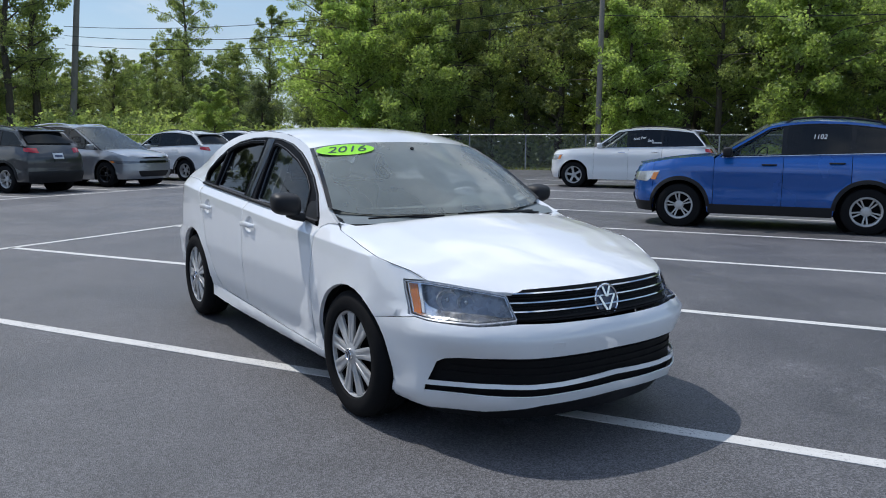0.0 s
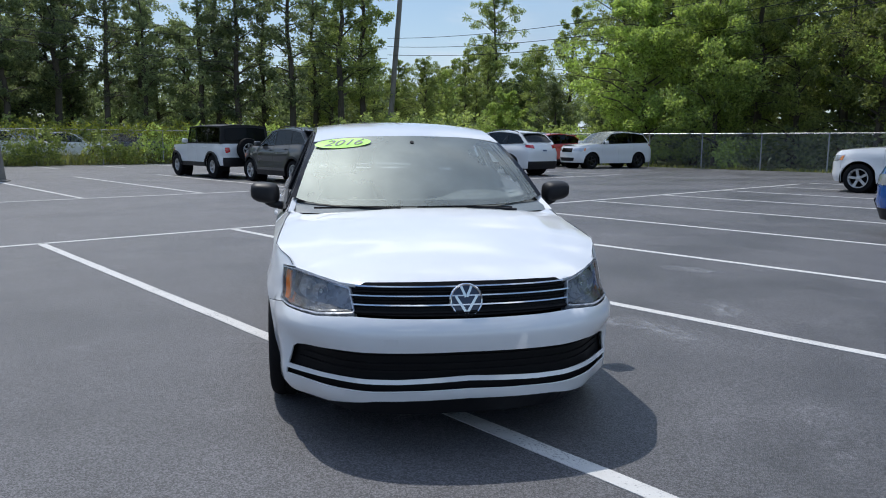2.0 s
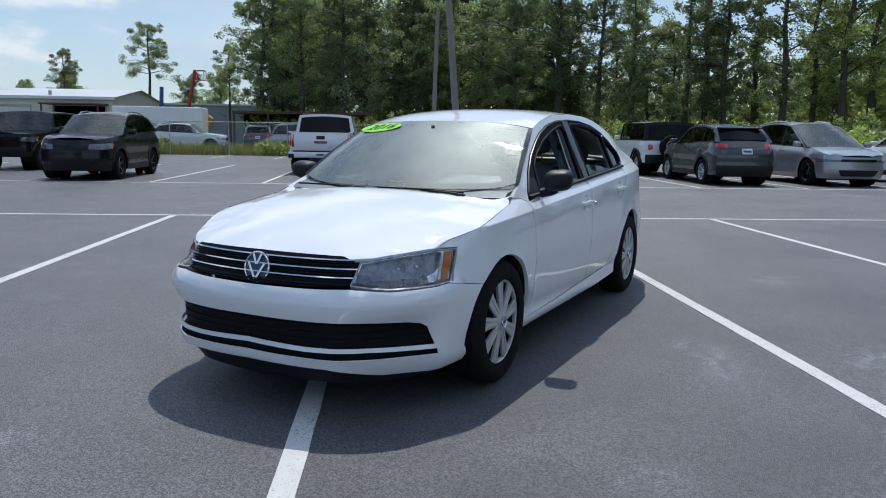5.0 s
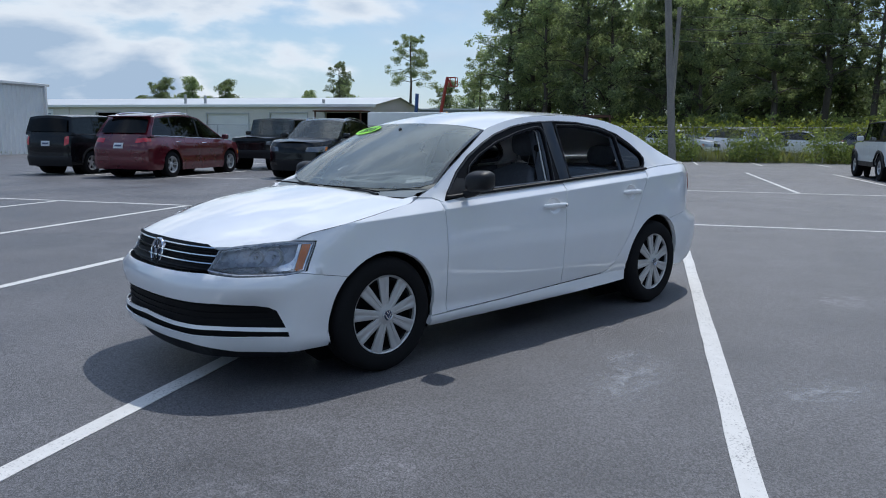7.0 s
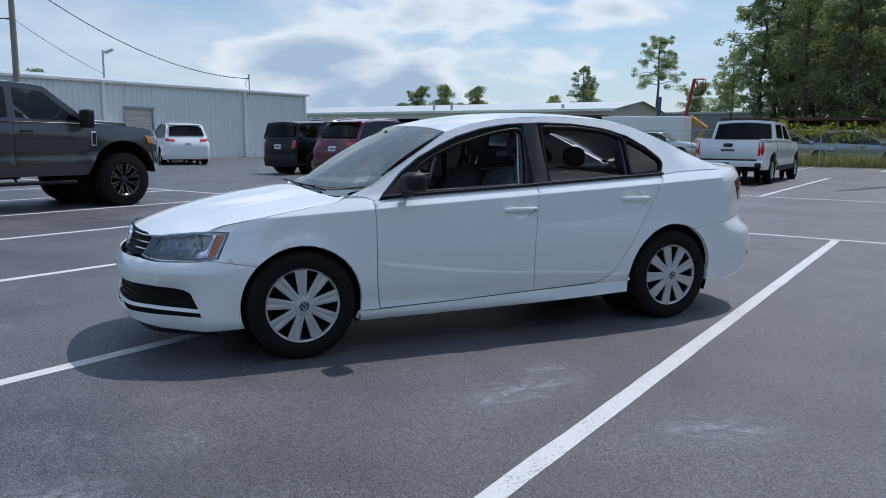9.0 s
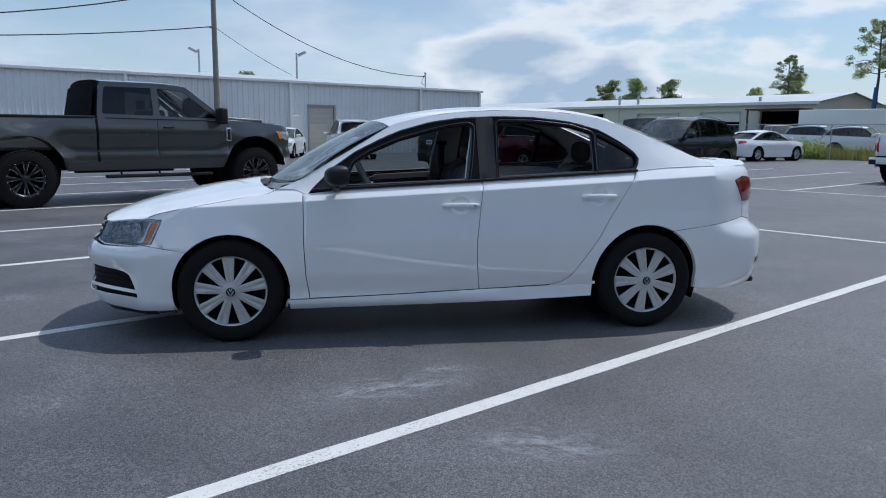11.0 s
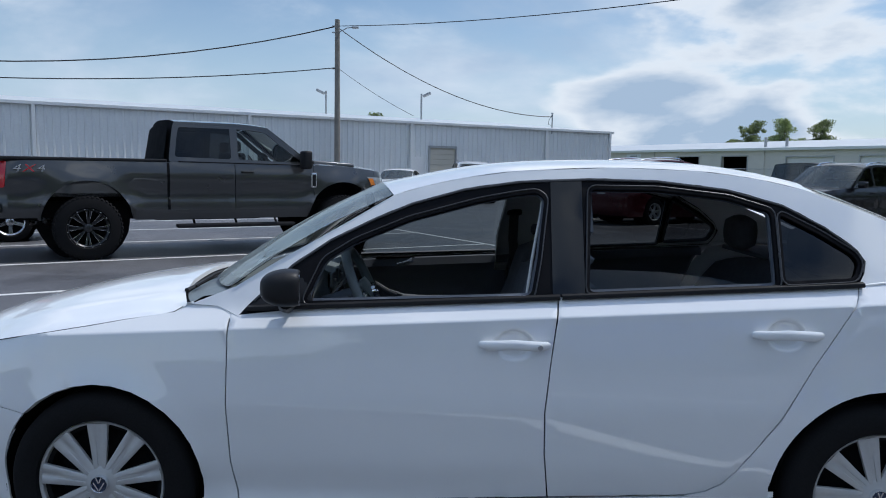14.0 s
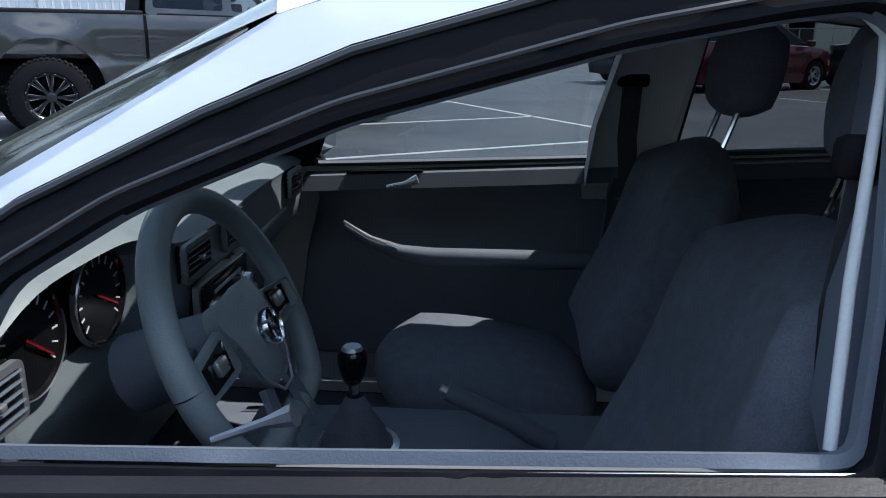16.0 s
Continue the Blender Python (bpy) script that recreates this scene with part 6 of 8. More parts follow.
def flank(x, z):
    """The half width at x and z, windows included."""
    zb = belt_z(x)
    q = skin(0, 1)(s_at(x), min(z, zb))
    return q.y - max(0.0, z - zb) * (.47 + .42 * ease(-1.25, -1.85, x))


def green(off=0.0, side=1):
    return lambda x, z: Vector((x, side * (flank(x, z) + off), z))


def arch(cx, cz, r, a0, a1, n=14):
    """Points of a wheel arch in (s, z), from angle a0 to a1 in degrees (0: towards the nose)."""
    out = []
    for i in range(n + 1):
        a = radians(a0 + (a1 - a0) * i / n)
        out.append((s_at(cx + r * math.cos(a)), cz + r * math.sin(a)))
    return out


sedan = thing("sedan", pose(0, 0, 0), "white four-door sedan with open driver's window and silver wheel covers", "car")
A1, A2 = (1.3255, .315, .352), (-1.3255, .32, .37)
windscreen_glass = glass("windscreen_glass", (0.56, 0.62, 0.62), dust_haze=0.27)
side_glass = glass("side_glass", (0.38, 0.42, 0.42))
privacy_glass = glass("privacy_glass", (0.17, 0.18, 0.18))
lens_glass = glass("lens_glass", (0.92, 0.93, 0.95))
cloth = mat("seat_weave", (0.108, 0.118, 0.142), 0.92, var=0.3, scale=40, fine=420, bump=0.0012)
trim_dark = mat("trim_dark", (0.105, 0.120, 0.148), 0.62, var=0.15, scale=12, fine=420, bump=0.0006)
trim_grey = mat("trim_grey", (0.52, 0.53, 0.52), 0.8, var=0.08, scale=6, fine=300, bump=0.0005)
dash_skin = mat("dash_skin", (0.150, 0.178, 0.190), 0.50, var=0.15, scale=10, fine=500, bump=0.0008)
satin = mat("satin_silver", (0.50, 0.51, 0.53), 0.3, 0.85, var=0.05)
frame_black = mat("frame_black", (0.008, 0.008, 0.010), 0.5, var=0.15, spec=0.06)
bead_grey = mat("bead_grey", (0.035, 0.036, 0.040), 0.35, var=0.1, spec=0.4)
tail_red = mat("tail_red", (0.17, 0.006, 0.010), 0.15, var=0.25, fine=60, coat=1.0)
reflector = mat("reflector", (0.75, 0.77, 0.80), 0.16, 0.9, var=0.15, scale=30)
lamp_housing = mat("lamp_housing", (0.36, 0.385, 0.43), 0.28, 0.3, var=0.3, scale=25)
lamp_bowl = mat("lamp_bowl", (0.78, 0.80, 0.83), 0.26, 0.25, var=0.12, scale=40)
grille_black = mat("grille_black", (0.006, 0.006, 0.007), 0.6, var=0.2, spec=0.15)
emblem_blue = mat("emblem_dark", (0.02, 0.035, 0.08), 0.25, 0.2, var=0.1, coat=0.5)
sticker_green = mat("sticker_green", (0.30, 0.78, 0.02), 0.5, var=0.05)
sticker_blue = mat("sticker_ink", (0.01, 0.05, 0.05), 0.5, var=0.05)
paper = mat("paper", (0.75, 0.77, 0.78), 0.6, var=0.05)
mirror_face = mat("mirror_face", (0.45, 0.47, 0.49), 0.02, 1.0, var=0.0, rvar=0.0)

# bumper with its two openings
low_gr = [(-.945, .323), (-.60, .334), (-.31, .334), (0, .346), (.31, .334), (.60, .334), (.945, .323), (.90, .410), (.86, .428), (.79, .438), (.59, .447), (.31, .447), (0, .449), (-.31, .447), (-.59, .447), (-.79, .438), (-.86, .428), (-.90, .410)]
slot = [(-.962, .274), (-.61, .279), (-.40, .279), (0, .290), (.40, .279), (.61, .279), (.962, .274), (.955, .302), (.60, .315), (.31, .314), (0, .325), (-.31, .314), (-.60, .315), (-.955, .302)]
half = [(0, .245), (.40, .235), (.67, .197), (.95, .187), (1.08, .190)] + arch(*A1, -20, 43.2) + [(1.02, .594), (.95, .588), (.70, .583), (.51, .594), (.33, .590), (0, .588)]
ring = half + [(-s, z) for s, z in reversed(half[1:-1])]
bumper = part("front_bumper", panel(ring, skin(), 0.04, 0.010, 0.003, holes=[low_gr, slot]), white_paint, sedan, "white painted bumper", smooth=True, angle=50)
for k_, hole in enumerate((low_gr, slot)):
    part("bumper_grille", panel(shrink(hole, -0.02), skin(-0.03), 0.06, 0, 0), grille_black, bumper, "black plastic mesh", smooth=True)
for zz, hw_, th in ((.425, .80, .006), (.392, .86, .005), (.362, .89, .005)):
    part("grille_bar", panel([(-hw_, zz - th), (hw_, zz - th), (hw_, zz + th), (-hw_, zz + th)], skin(-0.02), 0.08, 0.02, 0.002), grille_black, bumper, smooth=True)
part("tow_cap", panel(rounded([(-.36, .478), (-.30, .478), (-.30, .512), (-.36, .512)], .008), skin(0.0015), 0.03, 0.004, 0.001), white_paint, bumper)
part("front_valance", panel([(-1.05, .15), (1.05, .15), (1.02, .235), (.4, .25), (0, .255), (-.4, .25), (-1.02, .235)], skin(-0.03), 0.08, 0, 0), black_plastic, bumper)

# upper grille
gr = [(0, .594), (.33, .596), (.51, .600), (.545, .66), (.555, .706), (.50, .716), (.33, .724), (0, .727)]
gr = gr + [(-s, z) for s, z in reversed(gr[1:-1])]
grille = part("grille", panel(gr, skin(-0.022), 0.05, 0.01, 0.003), grille_black, sedan, "gloss black grille with three bright strips", smooth=True)
for zz, hw_ in ((.712, .525), (.674, .545), (.637, .525)):
    part("bright_strip", panel([(-hw_, zz - .0028), (hw_, zz - .0028), (hw_, zz + .0028), (-hw_, zz + .0028)], skin(0.004), 0.06, 0.014, 0.001), chrome, grille, "chrome strip", smooth=True)
for zz, hw_ in ((.700, .53), (.689, .535), (.661, .54), (.649, .535), (.622, .52), (.609, .515)):
    part("slat", panel([(-hw_, zz - .003), (hw_, zz - .003), (hw_, zz + .003), (-hw_, zz + .003)], skin(-0.008), 0.08, 0.012, 0.001), grille_black, grille)


# black strip added over the bonnet lip, painting the shaded gap above the grille
part("grille_top", panel([(-.50, .716), (.50, .716), (.47, .727), (.30, .730), (0, .732), (-.30, .730), (-.47, .727)], skin(.006), 0.05, 0.012, 0.001), grille_black, grille, smooth=True)


def emblem(parent, at, r, name="emblem"):
    """A round badge: bright ring, dark disc, two chevrons."""
    disc = part(name, lathe([(0, 0.006), (r * .86, 0.004), (r * .88, -0.01), (0, -0.01)], 32), emblem_blue, parent, smooth=True, at=at)
    ring_ = lathe([(r * .84, 0.0), (r * .86, 0.010), (r * .93, 0.013), (r * .99, 0.008), (r, -0.008), (r * .84, -0.008)], 40)
    bits = [ring_]
    for dx, w_, top, bot in ((0, .30, .80, .18), (0, .62, .42, -.72)):
        for sg in (-1, 1):
            a, b = Vector((sg * w_ * r, 0.009, top * r * (1 if w_ < .5 else .6))), Vector((sg * .03 * r, 0.009, bot * r))
            d = (b - a).normalized()
            nrm = Vector((d.z, 0, -d.x)) * (0.075 * r)
            up = Vector((0, 0.004, 0))
            bits.append(flat_bm([a - nrm + up, a + nrm + up, b + nrm + up, b - nrm + up, a - nrm - up, a + nrm - up, b + nrm - up, b - nrm - up],
                                [(0, 1, 2, 3), (0, 4, 5, 1), (1, 5, 6, 2), (2, 6, 7, 3), (3, 7, 4, 0)]))
    part("badge_ring", joined(*bits), chrome, disc, smooth=True, angle=35)
    return disc


emblem(grille, Matrix.Translation((2.205, 0, .652)) @ Matrix.Rotation(radians(-90), 4, "Z") @ Matrix.Rotation(radians(12), 4, "X"), 0.074)

# headlights
HL = rounded([(.508, .604), (.70, .590), (.95, .592), (1.055, .600), (1.125, .742), (.99, .744), (.78, .730), (.64, .717), (.558, .706)], .012, 3)
for side in (1, -1):
    fl = side < 0
    hl = part("headlight", panel(HL, skin(-0.05, side), 0.05, 0, 0, flip=fl), lamp_housing, sedan, "clear headlight with amber corner", smooth=True)
    part("housing_rim", panel(HL, skin(-0.002, side), 0.05, 0.055, 0.001, flip=fl, holes=[shrink(HL, 0.005)]), lamp_housing, hl, smooth=True)
    lens = part("lens", panel(shrink(HL, 0.004), skin(-0.003, side), 0.04, 0, 0, flip=fl), lens_glass, hl, smooth=True, angle=180)
    lens.visible_shadow = False
    part("indicator", panel([(1.002, .604), (1.042, .605), (1.104, .733), (1.060, .733)], skin(-0.012, side), 0.04, 0.02, 0.002, flip=fl), lamp_amber, hl, "amber indicator", smooth=True)
    part("bezel", panel(shrink(HL, 0.006), skin(-0.012, side), 0.04, 0.03, 0.001, flip=fl, holes=[shrink(HL, 0.013)]), reflector, hl, "bright chrome surround", smooth=True)
    part("light_bar", panel(rounded([(.545, .609), (.70, .600), (.90, .599), (1.000, .606), (1.030, .660), (1.012, .664), (.985, .642), (.93, .629), (.80, .626), (.66, .623)], .004, 2), skin(-0.018, side), 0.04, 0.03, 0.003, flip=fl), reflector, hl, "chrome light bar", smooth=True)
    part("indicator_frame", panel([(.986, .612), (1.001, .612), (1.056, .733), (1.040, .733)], skin(-0.011, side), 0.04, 0.02, 0.002, flip=fl), reflector, hl, smooth=True)
    for cs, cz, rr in ((.79, .662, .034), (.905, .668, .042)):
        c0 = skin(-0.05, side)(cs, cz)
        bowl = lathe([(0, -.016), (rr * .45, -.012), (rr * .8, .000), (rr, .016), (rr * 1.07, .018), (rr * 1.10, -.01)], 28)
        part("reflector_bowl", bowl, lamp_bowl, hl, smooth=True, at=Matrix.Translation(c0 + Vector((-0.005, 0, 0))) @ Matrix.Rotation(radians(-90 + side * 28), 4, "Z"))
        part("bulb", lathe([(0, .012), (.008, .010), (.012, .002), (.012, -.014), (0, -.014)], 14), reflector, hl, smooth=True, at=Matrix.Translation(c0) @ Matrix.Rotation(radians(-90 + side * 28), 4, "Z"))

# wings, doors, quarters
fender = [(1.027, .598)] + arch(*A1, 43.6, 199) + [(s_at(.985), .255), (1.996, .258), (1.975, .40), (1.966, .60), (1.968, .75), (1.966, .900), (1.90, .932), (1.845, .930), (1.80, .917), (1.77, .904), (1.60, .876), (1.492, .856), (1.30, .824), (1.10, .784), (.995, .752), (1.132, .748), (1.066, .602)]
door_f = [(2.002, .260), (2.5, .270), (3.061, .289), (3.043, .45), (3.039, .60), (3.058, .78), (3.085, belt_z(-.23)), (2.6, belt_z(.255)), (2.3, belt_z(.555)), (2.024, .918), (1.971, .900), (1.972, .75), (1.971, .60), (1.980, .40)]
door_r = [(3.066, .289), (3.527, .306), (3.60, .322), (3.655, .352), (3.70, .405), (3.828, .584), (3.932, .764), (4.085, .993), (4.105, belt_z(-1.247)), (3.6, belt_z(-.745)), (3.090, belt_z(-.235)), (3.062, .78), (3.0435, .60), (3.0475, .45)]
sa2 = arch(*A2, 14, 164, 18)
quarter = [(3.535, .299), (3.84, .299)] + [(s_at(-.962), .2995)] + arch(*A2, -4, 118, 16)[1:] + [(4.60, .672), (4.868, .704), (s_at(-2.105), .72), (s_at(-2.105), .82), (s_at(-2.010), .967), (s_at(-2.10), .994), (s_at(-2.16), 1.056), (4.80, 1.062), (4.55, 1.062), (4.30, 1.052), (4.110, belt_z(-1.252)), (4.0895, .993), (3.9365, .764), (3.8325, .5815), (3.7045, .4025), (3.660, .348), (3.604, .317)]
sill = [(s_at(.975), .185), (2.9, .198), (s_at(-.955), .225), (s_at(-.962), .299), (3.53, .2985), (3.06, .284), (2.5, .265), (2.0, .251), (s_at(.985), .248)]
DISHES = [[(s_at(hx + 1.28 * r * math.cos(2 * math.pi * i / 26)), hz + r * math.sin(2 * math.pi * i / 26)) for i in range(26)] for hx, hz in HANDLES for r in (.060, .053, .049, .044, .040, .028)]
CREASES = [[(s_at(1.5 - .02 * i), crease(1.5 - .02 * i) + dz) for i in range(166)] for dz in (-.005, 0.0, .006)]
for side in (1, -1):
    fl = side < 0
    for nm, poly, st in (("front_wing", fender, .035), ("front_door", door_f, .026), ("rear_door", door_r, .026), ("rear_quarter", quarter, .035), ("sill", sill, .04)):
        p = part(nm, panel(poly, skin(0, side), st, 0.022, 0.0022, flip=fl, lines=CREASES + (DISHES if nm.endswith("door") else [])), white_paint, sedan, smooth=True, angle=50)
        if nm.endswith("door"):
            hx, hz = HANDLES[0 if nm == "front_door" else 1]
            a, b = skin(0.0, side), skin(0.03, side)
            hp = [a(s_at(hx + .112), hz), b(s_at(hx + .085), hz), b(s_at(hx), hz + .001), b(s_at(hx - .085), hz), a(s_at(hx - .112), hz)]
            h = rod(hp, [.011, .0165, .0172, .0172, .012], 12)
            for v in h.verts:
                v.co.y = side * (abs(v.co.y) * 0.55 + 0.45 * abs(b(s_at(hx), hz).y))
            hd = part("door_handle", h, white_paint, p, smooth=True)
            if nm == "front_door" and side > 0:
                kp = b(s_at(hx - .083), hz) + Vector((0, .010, 0))
                part("keyhole", lathe([(0, .004), (.008, .004), (.0095, .001), (.0095, -.006)], 16), satin, hd, smooth=True, at=Matrix.Translation(kp))
    if side < 0:
        continue
# arch liners and closing parts below
for side in (1, -1):
    for cx, cz, r in (A1, A2):
        lin = [[(cx + (r + .004) * math.cos(t), side * yy, cz + (r + .004) * math.sin(t)) for t in [math.pi * (i / 20 * 1.24 - .12) for i in range(21)]] for yy in (.80, .45)]
        part("wheel_well", grid_patch(lin, side > 0), dark_void, sedan, smooth=True)
        part("wheel_well_back", lathe([(0, side * .45), (r + .004, side * .45), (r + .004, side * .445), (0, side * .445)], 24), dark_void, sedan, at=Matrix.Translation((cx, 0, cz)))
rb = arch(*A2, 119, 190, 8)
E_ = ARC[-1]
tail_map = lambda off: (lambda q, z: skin(off, 1)(E_ - q, z) if q >= 0 else skin(off, -1)(E_ + q, z))
order = [(E_ - 4.60, .6695)] + [(E_ - s, z) for s, z in rb] + [(E_ - 4.9, .222), (.4, .212)]
top = [(.5, .66), (E_ - s_at(-2.11), .716), (E_ - 4.868, .7010)]
rear_ring = order + [(-q, z) for q, z in reversed(order)] + [(-q, z) for q, z in reversed(top)] + top
part("rear_bumper", panel(rear_ring, tail_map(0), .05, .03, .003, flip=True), white_paint, sedan, "white painted bumper", smooth=True, angle=50)
part("rear_reflector", panel(rounded([(.42, .405), (.74, .395), (.735, .43), (.42, .438)], .01), tail_map(.006), .05, .01, .001, flip=True), gloss_black, sedan)
part("rear_valance", panel([(-.5, .18), (.5, .18), (.5, .25), (-.5, .25)], tail_map(-.06), .08, .02, .002, flip=True), black_plastic, sedan)
part("exhaust_pipe", rod([(-2.05, .50, .25), (-2.29, .50, .243)], .022, 12), black_plastic, sedan, smooth=True)
tl = rounded([(E_ - s_at(-2.014), .964), (E_ - s_at(-2.108), .825), (.46, .83), (.44, .955), (E_ - s_at(-2.10), .990)], .012, 3)
for sg in (1, -1):
    poly = [(sg * q, z) for q, z in tl]
    t_ = part("tail_light", panel(poly, tail_map(.006), .04, .02, .003, flip=sg > 0), tail_red, sedan, "dark red tail light", smooth=True)
    part("rear_corner", panel([(sg * .447, .664), (sg * (E_ - s_at(-2.112)), .718), (sg * (E_ - s_at(-2.108)), .822), (sg * .463, .827)], tail_map(0), .04, .02, .002, flip=sg > 0), white_paint, sedan, smooth=True)
    part("reverse_lamp", panel([(sg * .50, .86), (sg * .62, .86), (sg * .62, .895), (sg * .50, .895)], tail_map(.009), .05, .005, .001, flip=sg > 0), lamp_clear, t_)
part("boot_face", panel([(-.44, .66), (.44, .66), (.46, .83), (.44, .962), (E_ - s_at(-2.10) - .004, .997), (E_ - s_at(-2.16) - .003, 1.057), (.60, 1.062), (-.60, 1.062), (-E_ + s_at(-2.16) + .003, 1.057), (-E_ + s_at(-2.10) + .004, .997), (-.44, .962), (-.46, .83)], tail_map(0), .06, .02, .003, flip=True), white_paint, sedan, smooth=True, angle=50)
part("licence_plate", panel([(-.15, .74), (.15, .74), (.15, .89), (-.15, .89)], tail_map(.006), .1, .004, .0005, flip=True), plate_white, sedan)

# bonnet
ZC = [(1.0, .968), (1.19, .958), (1.4, .930), (1.6, .897), (1.8, .853), (1.95, .813), (2.05, .780), (2.12, .752), (2.18, .729)]
WING_TOP = [(1.015, .946), (1.05, .927), (1.085, .904), (1.25, .876), (1.362, .856), (1.55, .824), (1.735, .784), (1.828, .752)]
ZE = [(1.0, .950)] + WING_TOP + [(1.97, .735), (2.06, .720), (2.11, .715), (2.18, .729)]
YE = [(x, skin(0, 1)(s_at(x), z).y - .008) for x, z in [(1.0, .952)] + WING_TOP] + [(1.97, .618), (2.06, .532), (2.11, .455), (2.15, .32), (2.178, .12), (2.183, .02)]


def bonnet_z(x, y):
    ye, zc, ze = table(YE, x), table(ZC, x), table(ZE, x)
    q = min(1.0, abs(y) / max(ye, .05))
    fold = .004 * math.exp(-((q - .70) / .05) ** 2) * ease(2.15, 1.7, x)
    if x > 2.04:                      # rounds down over the grille
        return min(zc, zc - (zc - ze) * q ** 2.1)
    return zc - (zc - ze) * q ** 2.1 + fold


hh = [(1.19, 0), (1.175, .3), (1.135, .52), (1.075, .68), (1.03, .745)] + [(x, table(YE, x)) for x in (1.05, 1.085, 1.17, 1.25, 1.362, 1.45, 1.55, 1.64, 1.735, 1.828)] + [(1.97, .613), (2.06, .527), (2.11, .452), (2.15, .315), (2.174, .12), (2.178, 0)]
part("bonnet", panel(hh + [(x, -y) for x, y in reversed(hh[1:-1])], lambda x, y: Vector((x, y, bonnet_z(x, y))), .04, .02, .003), white_paint, sedan, "white bonnet with two soft folds", smooth=True, angle=50)

# added black rod that draws the dark gap beside the bonnet
for side in (1, -1):
    part("bonnet_seal", rod([(x, side * (table(YE, x) + .003), table(ZE, x) - .001) for x in (1.06, 1.085, 1.12, 1.17, 1.25, 1.362, 1.45, 1.55, 1.64, 1.735, 1.80)], .0015, 6), black_plastic, sedan, smooth=True)

# roof, pillars, screens
RAIL = [(.880, .990), (.749, 1.073), (.632, 1.140), (.483, 1.227), (.345, 1.310), (.24, 1.342), (.10, 1.374), (-.1, 1.403), (-.45, 1.420), (-.75, 1.412), (-.95, 1.388), (-1.12, 1.350), (-1.33, 1.272), (-1.55, 1.182), (-1.70, 1.122), (-1.80, 1.085)]
rail_z = lambda x: table(sorted(RAIL), x)
DLO = [(.850, .905), (.812, .946), (.690, 1.064), (.560, 1.153), (.404, 1.230), (.275, 1.284), (.091, 1.336), (-.104, 1.366), (-.35, 1.379), (-.596, 1.376), (-.839, 1.349), (-1.029, 1.298), (-1.166, 1.224), (-1.262, 1.150), (-1.284, 1.112), (-1.272, 1.075), (-1.248, 1.040),
       (-.745, 1.008), (-.238, .981), (.2, .958), (.536, .940)]
shell = [(1.03, .930), (.935, .925), (.875, .902)] + [(.85, .893), (.536, .928), (-.238, .97), (-1.25, 1.03), (-1.45, 1.052), (-1.70, 1.062), (-1.83, 1.064)] + list(reversed(RAIL))
ROOF_C = [(.42, 1.352), (.3, 1.378), (.2, 1.400), (0, 1.432), (-.2, 1.449), (-.5, 1.457), (-.8, 1.449), (-1.0, 1.428), (-1.2, 1.385)]
FW = [(.635, .948), (.575, 1.085), (.470, 1.150), (.282, 1.228), (.04, 1.295), (-.10, 1.322), (-.165, 1.330), (-.195, 1.310), (-.165, 1.10), (-.140, .982), (.3, .962)]
RW = [(-.335, .996), (-.357, 1.345), (-.595, 1.345), (-.838, 1.320), (-.985, 1.276), (-.975, 1.030), (-.7, 1.016)]
QW = [(-1.012, 1.270), (-1.14, 1.204), (-1.245, 1.138), (-1.262, 1.110), (-1.238, 1.058), (-1.000, 1.042)]
FW, RW, QW = rounded(FW, .02, 3), rounded(RW, .02, 3), rounded(QW, .02, 3)
